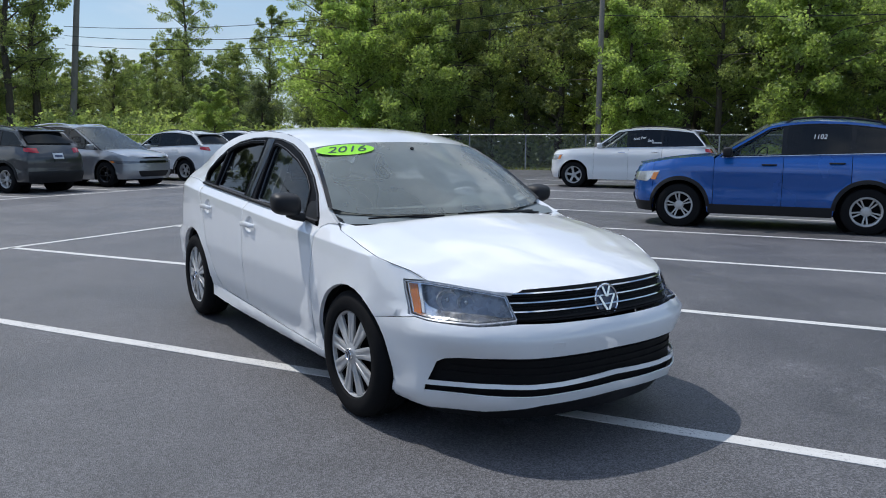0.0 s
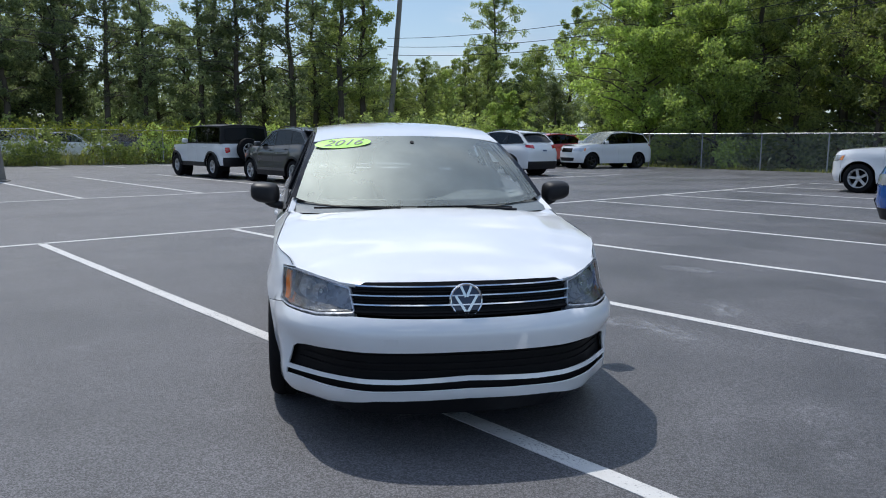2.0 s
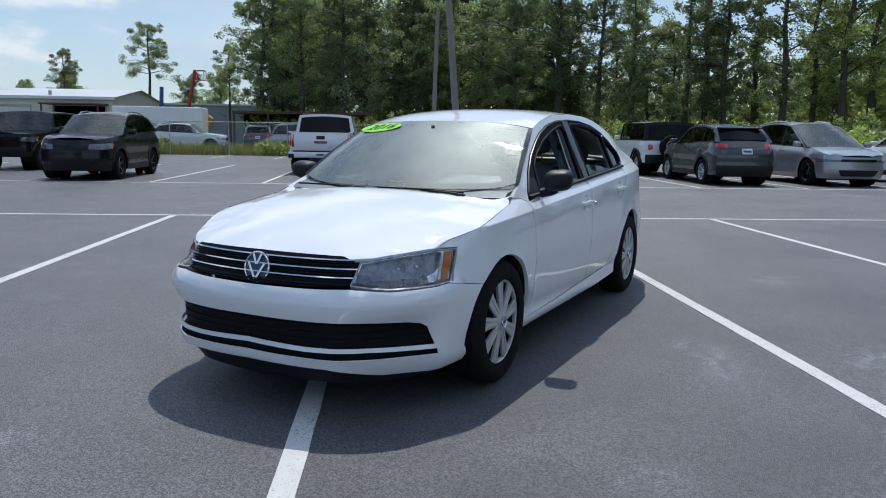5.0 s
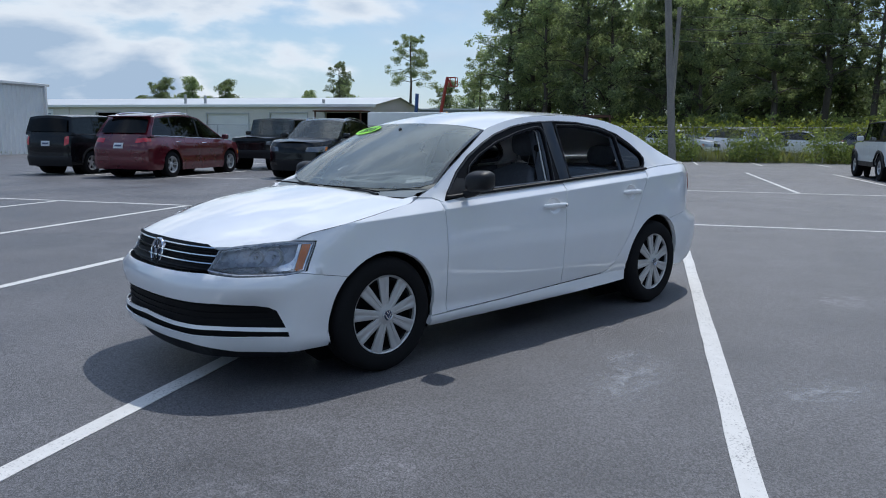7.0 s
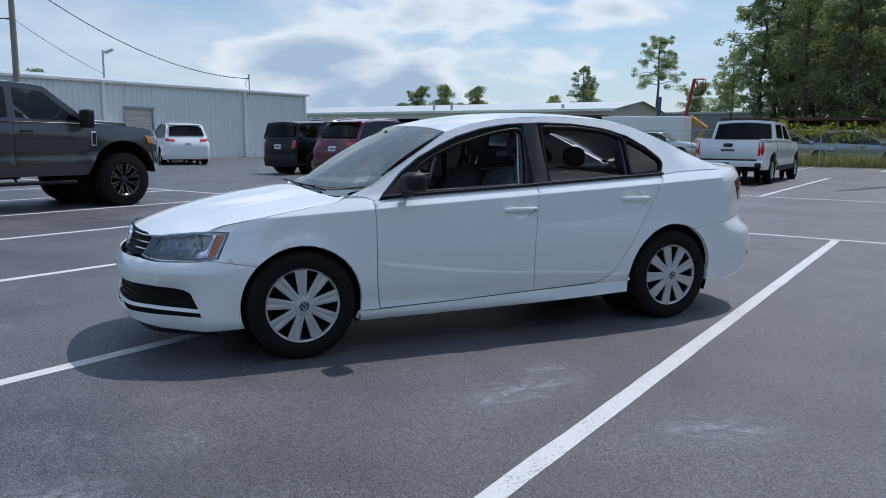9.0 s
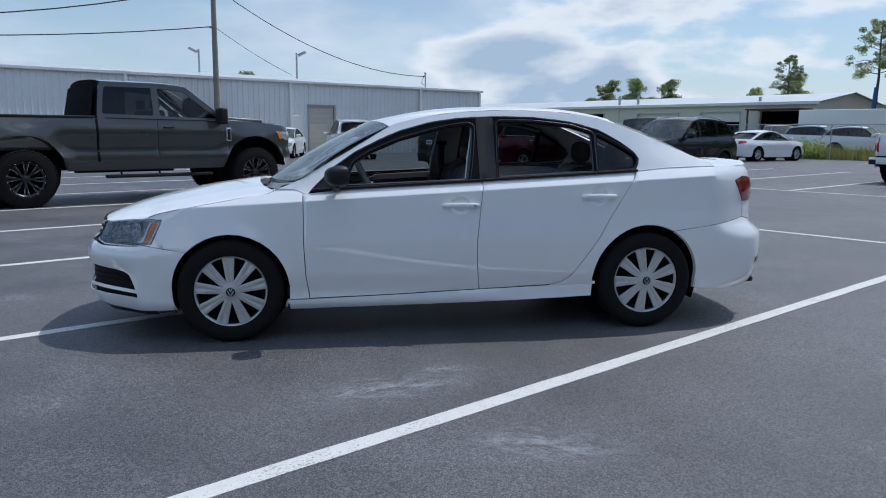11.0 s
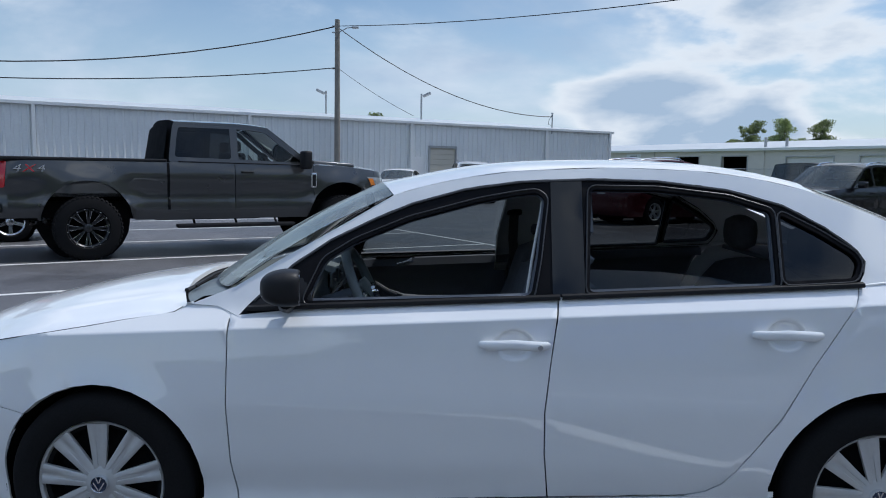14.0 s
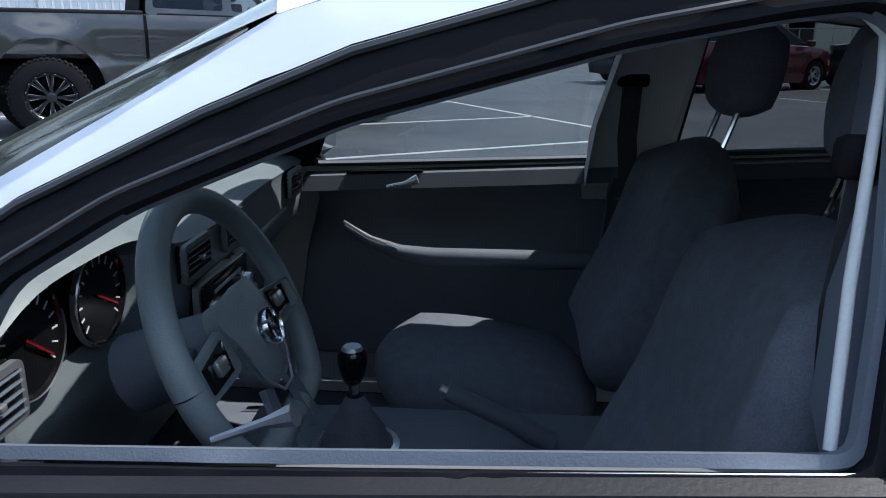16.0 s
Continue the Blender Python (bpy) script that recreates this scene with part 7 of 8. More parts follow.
for side in (1, -1):
    up = panel(shell, green(0, side), .03, .03, .0003, flip=side > 0, holes=[shrink(DLO, .006)])
    part("pillar_panel", up, white_paint, sedan, "white window surround and pillars", smooth=True, angle=60)
    fr = part("window_frame", panel(shrink(DLO, -.003), green(.005, side), .03, .025, .003, flip=side > 0, holes=[FW, RW, QW]), frame_black, sedan, "black window frame and pillar cover", smooth=True, angle=50)
    for x0, x1, z0, z1 in ((.83, -.236, .917, .974), (-.242, -1.262, .9755, 1.033)):
        bead = []
        for i in range(41):
            x, zc_ = x0 + (x1 - x0) * i / 40, z0 + (z1 - z0) * i / 40
            yb_ = flank(x, zc_ - .013)
            bead.append([(x, side * (yb_ + o), zc_ + dz) for o, dz in ((-.010, -.003), (.004, -.004), (.007, .001), (.004, .010), (-.014, .014))])
        part("belt_strip", grid_patch(bead, side < 0), black_plastic, fr, smooth=True, angle=50)
    part("frame_bead", rod([green(.007, side)(x, z) for x, z in shrink(DLO, .004)[1:16]], .0045, 6), bead_grey, fr, smooth=True)
    part("pillar_foot", panel([(1.07, .905), (.80, .880), (.83, .925), (.88, .968), (1.02, .928)], green(-.007, side), .03, .01, .001, flip=side > 0), white_paint, sedan, smooth=True)
    for hole, deep_ in ((FW, .045), (RW, .045), (QW, .02)):
        part("window_seal", panel(shrink(hole, -.012), green(.010, side), .03, .012, .003, flip=side > 0, holes=[shrink(hole, .002)]), frame_black, fr, smooth=True)
        ring_ = shrink(hole, -.011)
        part("frame_bead", rod([green(.012, side)(x, z) for x, z in ring_ + ring_[:1]], .0028, 6, False), bead_grey, fr, smooth=True)
        part("window_reveal", panel(shrink(hole, -.004), green(-.012, side), .05, .02, .003, flip=side > 0, holes=[shrink(hole, .006)]), trim_dark, fr, smooth=True)
    part("seam_filler", rod([green(-.0025, side)(x, z) for x, z in ((-1.262, 1.0335), (-1.35, 1.043), (-1.45, 1.0525), (-1.58, 1.0585), (-1.70, 1.062), (-1.80, 1.0635))], .0045, 8), white_paint, sedan, smooth=True)
    part("b_pillar_cover", panel([(-.212, .986), (-.215, 1.366), (-.326, 1.370), (-.322, .990)], green(.0105, side), .03, .01, .002, flip=side > 0), gloss_black, fr, "gloss black pillar cover", smooth=True)
    part("quarter_window", panel(shrink(QW, -.004), green(-.008, side), .08, 0, 0, flip=side > 0), tint_glass, sedan)
    if side > 0:
        part("rear_side_window", panel([(-.335, .992), (-.335, 1.067), (-.573, 1.064), (-.761, 1.048), (-.866, 1.030), (-.93, 1.008)], green(-.02, 1), .06, 0, 0, flip=True), side_glass, sedan, "rear window wound nearly down")
    else:
        fw_ = part("front_side_window", panel(shrink(FW, -.004), green(-.02, -1), .08, 0, 0), side_glass, sedan)
        fw_.visible_shadow = False
        part("rear_side_window", panel(shrink(RW, -.004), green(-.02, -1), .08, 0, 0), privacy_glass, sedan)

NQ = 10
rows = []
for i in range(23):
    t = i / 22
    xr_ = .345 + (-1.12 - .345) * t
    yr_, zr_ = flank(xr_, rail_z(xr_)), rail_z(xr_)
    row = []
    for q in range(-NQ, NQ + 1):
        w = abs(q) / NQ
        x = xr_ + (.085 * (1 - t) ** 3 - .10 * t ** 3) * (1 - w ** 2)
        row.append((x, yr_ * q / NQ, zr_ + (table(sorted(ROOF_C), x) - zr_) * (1 - w ** 2.4)))
    rows.append(row)
part("roof", grid_patch(rows), white_paint, sedan, "white roof", smooth=True, angle=60)
front_row, back_row = rows[0], rows[-1]
lower = [(1.115 - .235 * (abs(q) / NQ) ** 2, .745 * q / NQ, .960 + .040 * (abs(q) / NQ) ** 8) for q in range(-NQ, NQ + 1)]


def between(a, b, n, bulge, inward=0.0):
    out = []
    for i in range(n + 1):
        t = i / n
        row = []
        for q, (p, r) in enumerate(zip(a, b)):
            w = (q - NQ) / NQ
            row.append((p[0] + (r[0] - p[0]) * t + bulge * math.sin(math.pi * t) * .6, (p[1] + (r[1] - p[1]) * t) * (1 - inward), p[2] + (r[2] - p[2]) * t + bulge * math.sin(math.pi * t)))
        out.append(row)
    return out


ws = between(lower, front_row, 14, .018, .018)
for side in (1, -1):                     # sunken black corner between bonnet and screen
    fr_ = [(x, y, bonnet_z(x, y) - .014) for x, y in ((1.150, .50), (1.115, .60), (1.075, .69))] + [(1.045, flank(1.045, .935), .935)]
    rr_ = [(1.112 - .235 * w ** 2, .745 * w, .945 + .030 * w ** 8) for w in (.66, .80, .92, 1.0)]
    cor = [[tuple(Vector((a[0], side * a[1], a[2])).lerp(Vector((b[0], side * b[1], b[2])), t) + Vector((0, 0, -.022 * math.sin(math.pi * t)))) for t in (0, .25, .5, .75, 1)] for a, b in zip(fr_, rr_)]
    part("cowl_corner", grid_patch(cor[:3], side < 0), black_plastic, sedan, smooth=True)
    part("wing_corner", grid_patch(cor[2:], side < 0), white_paint, sedan, smooth=True)
screen = part("windscreen", grid_patch(ws), windscreen_glass, sedan, "dusty windscreen", smooth=True, angle=180)
screen.visible_shadow = False
# dark ceramic band round the screen and the pillar seal
edge = [[(v[0], v[1], v[2] - .004) for v in r] for r in ws]
for side in (1, -1):
    k0 = NQ * 2 if side > 0 else 0
    k1 = k0 - side
    strip = [[tuple(Vector(r[k0]) + Vector((0, side * .012, .002))), tuple(Vector(r[k0]) * .55 + Vector(r[k1]) * .45 - Vector((0, 0, .003)))] for r in ws]
    part("screen_seal", grid_patch(strip, side > 0), gloss_black, sedan, smooth=True)
band = [[(v[0], v[1], v[2] - .003) for v in r] for r in between(lower, front_row, 40, .018, .018)]
part("screen_band", grid_patch(band[:4]), gloss_black, sedan, smooth=True)
part("screen_band", grid_patch(band[38:]), gloss_black, sedan, smooth=True)

r_low = [(-1.80 - .08 * (1 - (abs(q) / NQ) ** 2), .635 * q / NQ, 1.085 + .028 * (1 - (abs(q) / NQ) ** 2)) for q in range(-NQ, NQ + 1)]
part("rear_pillar_panel", grid_patch([[(v[0], v[1], v[2] - .006) for v in r] for r in between(back_row, r_low, 12, .02)]), white_paint, sedan, smooth=True)
part("rear_window", grid_patch([r[1:-1] for r in between(back_row, r_low, 12, .02)][1:]), side_glass, sedan, "dark rear window", smooth=True, angle=180)
# boot lid
bt = [(-1.80, 0), (-1.80, .60), (-1.84, .66)] + [tuple(skin(-.004, 1)(s, 1.058).xy) for s in (4.62, 4.75, 4.9, 5.0, 5.1, 5.2, 5.35, 5.5)] + [(skin(0, 1)(E_ - .02, 1.058).x, 0)]
bt = bt + [(x, -y) for x, y in reversed(bt[1:-1])]
part("boot_lid", panel(bt, lambda x, y: Vector((x, y, 1.060 + (.042 - .014 * ease(-1.9, -2.2, x)) * max(0, 1 - (abs(y) / .70) ** 2.2) + .006 * math.exp(-((x + 2.23) / .05) ** 2))), .05, .02, .003), white_paint, sedan, smooth=True, angle=50)

# cowl, wipers
cowl = [(1.235, 0), (1.22, .3), (1.16, .50), (1.12, .54), (.98, .54), (1.06, .35), (1.09, 0)]
part("cowl_cover", panel(cowl + [(x, -y) for x, y in reversed(cowl[1:-1])], lambda x, y: Vector((x, y, .934 - .02 * abs(y))), .06, 0, 0), black_plastic, sedan, "black plastic cowl", smooth=True)
for y0, y1 in ((.52, -.05), (-.12, -.62)):
    w0 = Vector((1.13, y0, .935))
    arm = part("wiper", rod([w0, (1.115, y0 - .1, .945), (1.105, (y0 + y1) / 2, .952)], [.010, .007, .005], 6), black_plastic, sedan, smooth=True)
    part("wiper_blade", rod([(1.10, y0 - .02, .948), (1.108, (y0 + y1) / 2, .956), (1.110, y1, .956)], .005, 6), rubber, arm, smooth=True)

# mirrors
def mirror(side):
    base = part("mirror_base", panel([(.845, .915), (.60, .935), (.645, 1.03), (.70, 1.03)], green(.008, side), .05, .02, .003, flip=side > 0), black_plastic, sedan, smooth=True)
    bm = bmesh.new()
    bmesh.ops.create_uvsphere(bm, u_segments=28, v_segments=18, radius=1)
    for v in bm.verts:
        x, y, z = v.co
        p = 2.0 / 3.6
        f = lambda q, e: math.copysign(abs(q) ** e, q)
        x, y, z = f(x, .75), f(y, .62), f(z, .62)
        x = max(-.62, x)                      # flat at the back, for the glass
        taper = 1 - .16 * max(0, x) - .10 * (y + 1) / 2
        v.co = (x * .078, y * .082 - .004, z * .066 * taper + .008 * y)
    sh = part("mirror_shell", bm, black_plastic, sedan, "black mirror housing", smooth=True, angle=50)
    sh.matrix_basis = Matrix.Translation((.675, side * .905, 1.012)) @ Matrix.Rotation(radians(side * 10), 4, "Z") @ Matrix.Diagonal((1, side, 1, 1))
    face = part("mirror_glass", panel(rounded([(-.068, -.047), (.062, -.050), (.062, .052), (-.068, .046)], .022), lambda y, z: Vector((-.0500, y, z)), .05, .004, .001, flip=True), mirror_face, sh)
    part("mirror_stem", rod([(.69, side * .80, .935), (.685, side * .86, .945), (.675, side * .89, .962)], [.026, .022, .024], 10), black_plastic, sedan, smooth=True)


mirror(1)
mirror(-1)

# wheels with nine-spoke covers
SPOKE = {}


def cover_wheel(at, spin):
    R, w = .317, .098
    t = part("wheel", lathe([(.19, -w * .8), (.203, -w), (.27, -w * 1.04), (.300, -w * .92), (.313, -w * .72), (R, -w * .5), (R, -.034), (R - .006, -.030), (R - .006, -.024), (R, -.020), (R, .020), (R - .006, .024), (R - .006, .030), (R, .034), (R, w * .5), (.313, w * .72), (.300, w * .92), (.285, w), (.27, w * 1.04), (.235, w * 1.02), (.222, w * .96), (.214, w * .7), (.19, w * .6)], 72), rubber, sedan, "black road tyre", smooth=True, angle=30)
    t.matrix_basis = at
    cap = [lathe([(.2185, .060), (.219, .078), (.214, .084), (.206, .078), (.203, .060)], 72), lathe([(0, .089), (.028, .089), (.052, .086), (.066, .080), (.066, .06), (0, .06)], 36)]
    for i in range(9):
        hw0, hw1 = .0205, .036
        prof = []
        for r, y in ((.045, .086), (.075, .0865), (.12, .084), (.165, .0825), (.207, .0815)):
            f = (r - .045) / .162
            hwid = hw0 + (hw1 - hw0) * f
            prof.append([(-hwid, y - .014, r), (-hwid, y - .002, r), (-hwid * .86, y, r), (-hwid * .30, y, r), (-hwid * .22, y - .0035 * (1 if f < .8 else 0), r), (hwid * .22, y - .0035 * (1 if f < .8 else 0), r), (hwid * .30, y, r), (hwid * .86, y, r), (hwid, y - .002, r), (hwid, y - .014, r)])
        if "spoke" not in SPOKE:
            SPOKE["spoke"] = prof
    c = part("wheel_cover", joined(*cap), silver_paint, t, "silver nine-spoke wheel cover", smooth=True, angle=35)
    for i in range(9):
        turn = Matrix.Rotation(2 * math.pi * i / 9 + spin, 4, "Y")
        if "mesh" not in SPOKE:
            SPOKE["mesh"] = part("spoke", grid_patch(SPOKE["spoke"]), silver_paint, c, smooth=True, angle=35, at=turn).data
        else:
            sp = new("spoke", SPOKE["mesh"])
            sp.parent, sp.matrix_basis = c, turn
    emblem(c, Matrix.Translation((0, .092, 0)), .030)
    part("steel_rim", lathe([(0, .03), (.12, .035), (.17, .02), (.205, .045), (.21, .06), (.214, .05), (.205, -.07), (.19, -.07), (.185, .0), (.1, .0), (0, .0)], 36), dark_void, t, "black steel rim", smooth=True)


for cx, z0 in ((1.3255, .312), (-1.3255, .316)):
    for side in (1, -1):
        cover_wheel(Matrix.Translation((cx, side * .755, z0 + .003)) @ Matrix.Rotation(0 if side > 0 else math.pi, 4, "Z"), .05 if cx > 0 else .2)
part("underbody", joined(box(-1.72, 1.72, -.62, .62, .17, .26, .03), box(-.93, .93, -.765, .765, .20, .25, .01)), dark_void, sedan)
part("engine_block", box(1.25, 1.78, -.55, .55, .26, .68, .03), dark_void, sedan)
part("boot_well", box(-2.0, -1.35, -.5, .5, .26, .95, .03), dark_void, sedan)

# screen stickers
def on_screen(q, t, lift=.004):
    """A frame on the windscreen: q across (-1 to 1), t up; x to the beholder's right, z outwards."""
    i, j = t * 14, (q + 1) * NQ
    i0, j0 = min(13, int(i)), min(2 * NQ - 1, int(j))
    p = lambda a, b: Vector(ws[a][b])
    c = p(i0, j0).lerp(p(i0, j0 + 1), j - j0).lerp(p(i0 + 1, j0).lerp(p(i0 + 1, j0 + 1), j - j0), i - i0)
    ex = (p(i0, j0 + 1) - p(i0, j0)).normalized()
    ez = ex.cross((p(i0 + 1, j0) - p(i0, j0))).normalized()
    ey = ez.cross(ex)
    return Matrix.Translation(c + ez * lift) @ Matrix((ex, ey, ez)).transposed().to_4x4()


oval = part("year_sticker", flat_bm([(.178 * math.cos(2 * math.pi * i / 40), .066 * math.sin(2 * math.pi * i / 40), 0) for i in range(40)], [tuple(range(40))]), sticker_green, sedan, "bright green oval sticker with the year", at=on_screen(-.70, .885))
lettering("2016", .105, sticker_blue, oval, Matrix.Translation((0, 0, .002)) @ Matrix.Diagonal((1.15, 1, 1, 1)), .0005, shear=.35)
note = part("paper_note", flat_bm([(-.055, -.025, 0), (.055, -.025, 0), (.055, .025, 0), (-.055, .025, 0)], [(0, 1, 2, 3)]), paper, sedan, "white paper note behind the screen", at=on_screen(.80, .13, -.01))
part("note_bar", flat_bm([(-.04, .006, .001), (.04, .006, .001), (.04, .011, .001), (-.04, .011, .001)], [(0, 1, 2, 3)]), sticker_blue, note)


# ---- the sedan's cabin ----
def dash_row(y):
    hood_ = math.exp(-((y - .39) / .20) ** 4) * .055
    wide = 1 - .10 * (abs(y) / .7) ** 3
    e = .662 - .02 * math.exp(-(y / .2) ** 2)
    dp = .060 * math.exp(-((y - .39) / .175) ** 8)
    pts = [(1.17 * wide, .925), (1.0, .950), (.88, .966 + hood_ * .45), (.76, .972 + hood_), (.685, .968 + hood_), (e + .004, .957 + hood_ * .9), (e + .010 + dp, .940 + hood_ * .7), (e + .004 + dp, .87), (e + .012 + dp * .5, .815), (e + .045, .79), (.77, .70), (.80, .52), (.90, .40)]
    return [(x, y, z) for x, z in pts]


dash = part("dashboard", grid_patch([dash_row(-.72 + 1.44 * i / 48) for i in range(49)]), dash_skin, sedan, "dark grey soft dashboard", smooth=True, angle=50)
# instrument cowl with two dials
cl = rounded([(.555, .905), (.53, .965), (.47, 1.0), (.39, 1.008), (.31, 1.0), (.25, .965), (.225, .905), (.27, .865), (.50, .865)], .03)
part("instrument_panel", panel(cl, lambda y, z: Vector((.668, y, z)), .05, .01, .001, flip=True), dark_void, dash)
for y in (.475, .305):
    d = part("dial", lathe([(0, 0), (.066, 0), (.070, .006), (.066, .010), (.064, .004), (0, .002)], 36), gloss_black, dash, smooth=True, at=Matrix.Translation((.660, y, .925)) @ Matrix.Rotation(radians(90), 4, "Z"))
    part("dial_ring", lathe([(.0695, .004), (.0705, .010), (.0725, .008), (.0725, 0)], 40), satin, d, smooth=True)
    ticks = [moved(box(-.0012, .0012, .003, .0045, .048, .060), Matrix.Rotation(radians(a), 4, "Y")) for a in range(-130, 131, 20)]
    for tk in ticks:
        part("dial_mark", tk, trim_grey, d)
    part("needle", moved(box(-.0016, .0016, .005, .007, -.01, .052), Matrix.Rotation(radians(-128 if y > .4 else -120), 4, "Y")), tail_red, d)


def vent(y0, y1, z0, z1, x, parent, turn=0):
    poly = rounded([(y0, z0), (y1, z0), (y1, z1), (y0, z1)], .012)
    at = Matrix.Translation((x, 0, 0))
    v = part("air_vent", panel(poly, lambda y, z: Vector((0, y, z)), .05, .01, .001, flip=True, holes=[shrink(poly, .009)]), satin if turn else dash_skin, parent, smooth=True, at=at)
    part("vent_well", panel(poly, lambda y, z: Vector((.018, y, z)), .05, 0, 0, flip=True), dark_void, v)
    n = 5
    for i in range(n):
        zz = z0 + .012 + (z1 - z0 - .024) * i / (n - 1)
        part("vent_blade", moved(box(-.002, .016, y0 + .008, y1 - .008, -.0012, .0012), Matrix.Translation((0, 0, zz)) @ Matrix.Rotation(radians(18), 4, "Y")), trim_dark, v)
    part("vent_tab", box(-.008, .004, (y0 + y1) / 2 - .006, (y0 + y1) / 2 + .006, (z0 + z1) / 2 - .004, (z0 + z1) / 2 + .004, .002), satin, v)
    return v


vent(.035, .155, .892, .958, .588, dash)
vent(-.155, -.035, .892, .958, .588, dash)
vent(.575, .68, .885, .955, .598, dash, 1)
vent(-.66, -.545, .885, .955, .598, dash)
radio = part("radio", box(.578, .62, -.115, .115, .802, .875, .006), gloss_black, dash, smooth=True)
part("radio_frame", panel(rounded([(-.125, .795), (.125, .795), (.125, .882), (-.125, .882)], .012), lambda y, z: Vector((.584, y, z)), .05, .012, .001, flip=True, holes=[rounded([(-.112, .806), (.112, .806), (.112, .872), (-.112, .872)], .006)]), satin, dash, smooth=True)
for y in (-.085, .085):
    part("knob", lathe([(0, .018), (.012, .018), (.014, .012), (.015, 0)], 18), satin, dash, smooth=True, at=Matrix.Translation((.580, y, .828)) @ Matrix.Rotation(radians(90), 4, "Z"))
part("radio_slot", box(.576, .58, -.07, .07, .850, .856), trim_grey, dash)
clim = part("climate_panel", box(.590, .64, -.12, .12, .715, .782, .01), trim_dark, dash, smooth=True)
for y in (-.08, 0, .08):
    part("climate_knob", lathe([(0, .02), (.018, .02), (.021, .014), (.022, 0)], 20), trim_dark, dash, smooth=True, at=Matrix.Translation((.592, y, .748)) @ Matrix.Rotation(radians(90), 4, "Z"))
part("dash_strip", panel([(-.70, .862), (-.17, .850), (-.17, .857), (-.70, .870)], lambda y, z: Vector((.606 + .02 * (abs(y) / .7) ** 3, y, z)), .06, .008, .001, flip=True), satin, dash, smooth=True)

for o in dash.children:
    o.matrix_basis = Matrix.Translation((.05, 0, 0)) @ o.matrix_basis

# steering wheel
SW = Matrix.Translation((.468, .392, .918)) @ Matrix.Rotation(radians(90), 4, "Z") @ Matrix.Rotation(radians(24), 4, "X")
n_ = 64
ring_pts = []
for i in range(n_ + 1):
    a = 2 * math.pi * i / n_
    rr = .184 if math.sin(a) > -.72 else .184 * .72 / max(.72, -math.sin(a)) + .006
    ring_pts.append((rr * math.cos(a), 0, rr * math.sin(a)))
sw = part("steering_wheel", rod(ring_pts, .0185, 14, False), dash_skin, sedan, "black three-spoke steering wheel", smooth=True, at=SW)
hub_p = rounded([(-.075, .035), (-.06, .058), (.06, .058), (.075, .035), (.055, -.055), (.02, -.088), (-.02, -.088), (-.055, -.055)], .02)
part("airbag_cover", panel(hub_p, lambda x, z: Vector((x, .030 - 2.4 * (x * x + z * z), z)), .02, .03, .004, flip=True), dash_skin, sw, smooth=True, angle=60)
part("cover_trim", rod([(-.070, .018, .0), (-.050, .020, -.058), (-.018, .022, -.090), (.018, .022, -.090), (.050, .020, -.058), (.070, .018, .0)], .0022, 6), satin, sw, smooth=True)
for sx in (-1, 1):
    sp = rounded([(sx * .055, .030), (sx * .175, .012), (sx * .175, -.032), (sx * .06, -.030)], .012)
    part("spoke", panel(sp, lambda x, z: Vector((x, .010 - .03 * abs(x), z)), .03, .014, .002, flip=sx > 0), dash_skin, sw, smooth=True)
    part("spoke_trim", panel([(sx * .085, .020), (sx * .150, .010), (sx * .150, -.022), (sx * .09, -.020)], lambda x, z: Vector((x, .014 - .03 * abs(x), z)), .03, .004, .001, flip=sx > 0), gloss_black, sw)
    part("button", box(sx * .118 - .014, sx * .118 + .014, .008, .018, -.012, .008, .004), satin, sw, smooth=True)
    part("lower_spoke", panel([(sx * .012, -.08), (sx * .036, -.075), (sx * .055, -.165), (sx * .030, -.172)], lambda x, z: Vector((x, .008, z)), .03, .012, .002, flip=sx > 0), trim_dark, sw, smooth=True)
emblem(sw, Matrix.Translation((0, .030, -.008)), .026, "wheel_badge")
part("column_shroud", rod([(.49, .392, .905), (.62, .392, .85)], [.042, .055], 14), trim_dark, sedan, smooth=True)
for sx in (-1, 1):
    part("stalk", rod([(.52, .392 + sx * .05, .905), (.50, .392 + sx * .15, .925)], [.008, .010], 8), trim_dark, sedan, smooth=True)

# seats
def seat_shape(width, depth_, height_, puff, pad):
    """An upholstered pad: a rounded block with raised side bolsters."""
    bm = box(-depth_ / 2, depth_ / 2, -width / 2, width / 2, 0, height_, 0)
    bmesh.ops.subdivide_edges(bm, edges=bm.edges[:], cuts=9, use_grid_fill=True)
    for v in bm.verts:
        x, y, z = v.co.x / (depth_ / 2), v.co.y / (width / 2), v.co.z / height_ * 2 - 1
        f = lambda q, a, b: q * math.sqrt(max(0, 1 - .42 * a * a - .42 * b * b + .30 * a * a * b * b))
        nx, ny, nz = f(x, y, z), f(y, x, z), f(z, x, y)
        v.co = (nx * depth_ / 2 + puff(x, y, z), ny * width / 2, (nz + 1) / 2 * height_)
    return bm


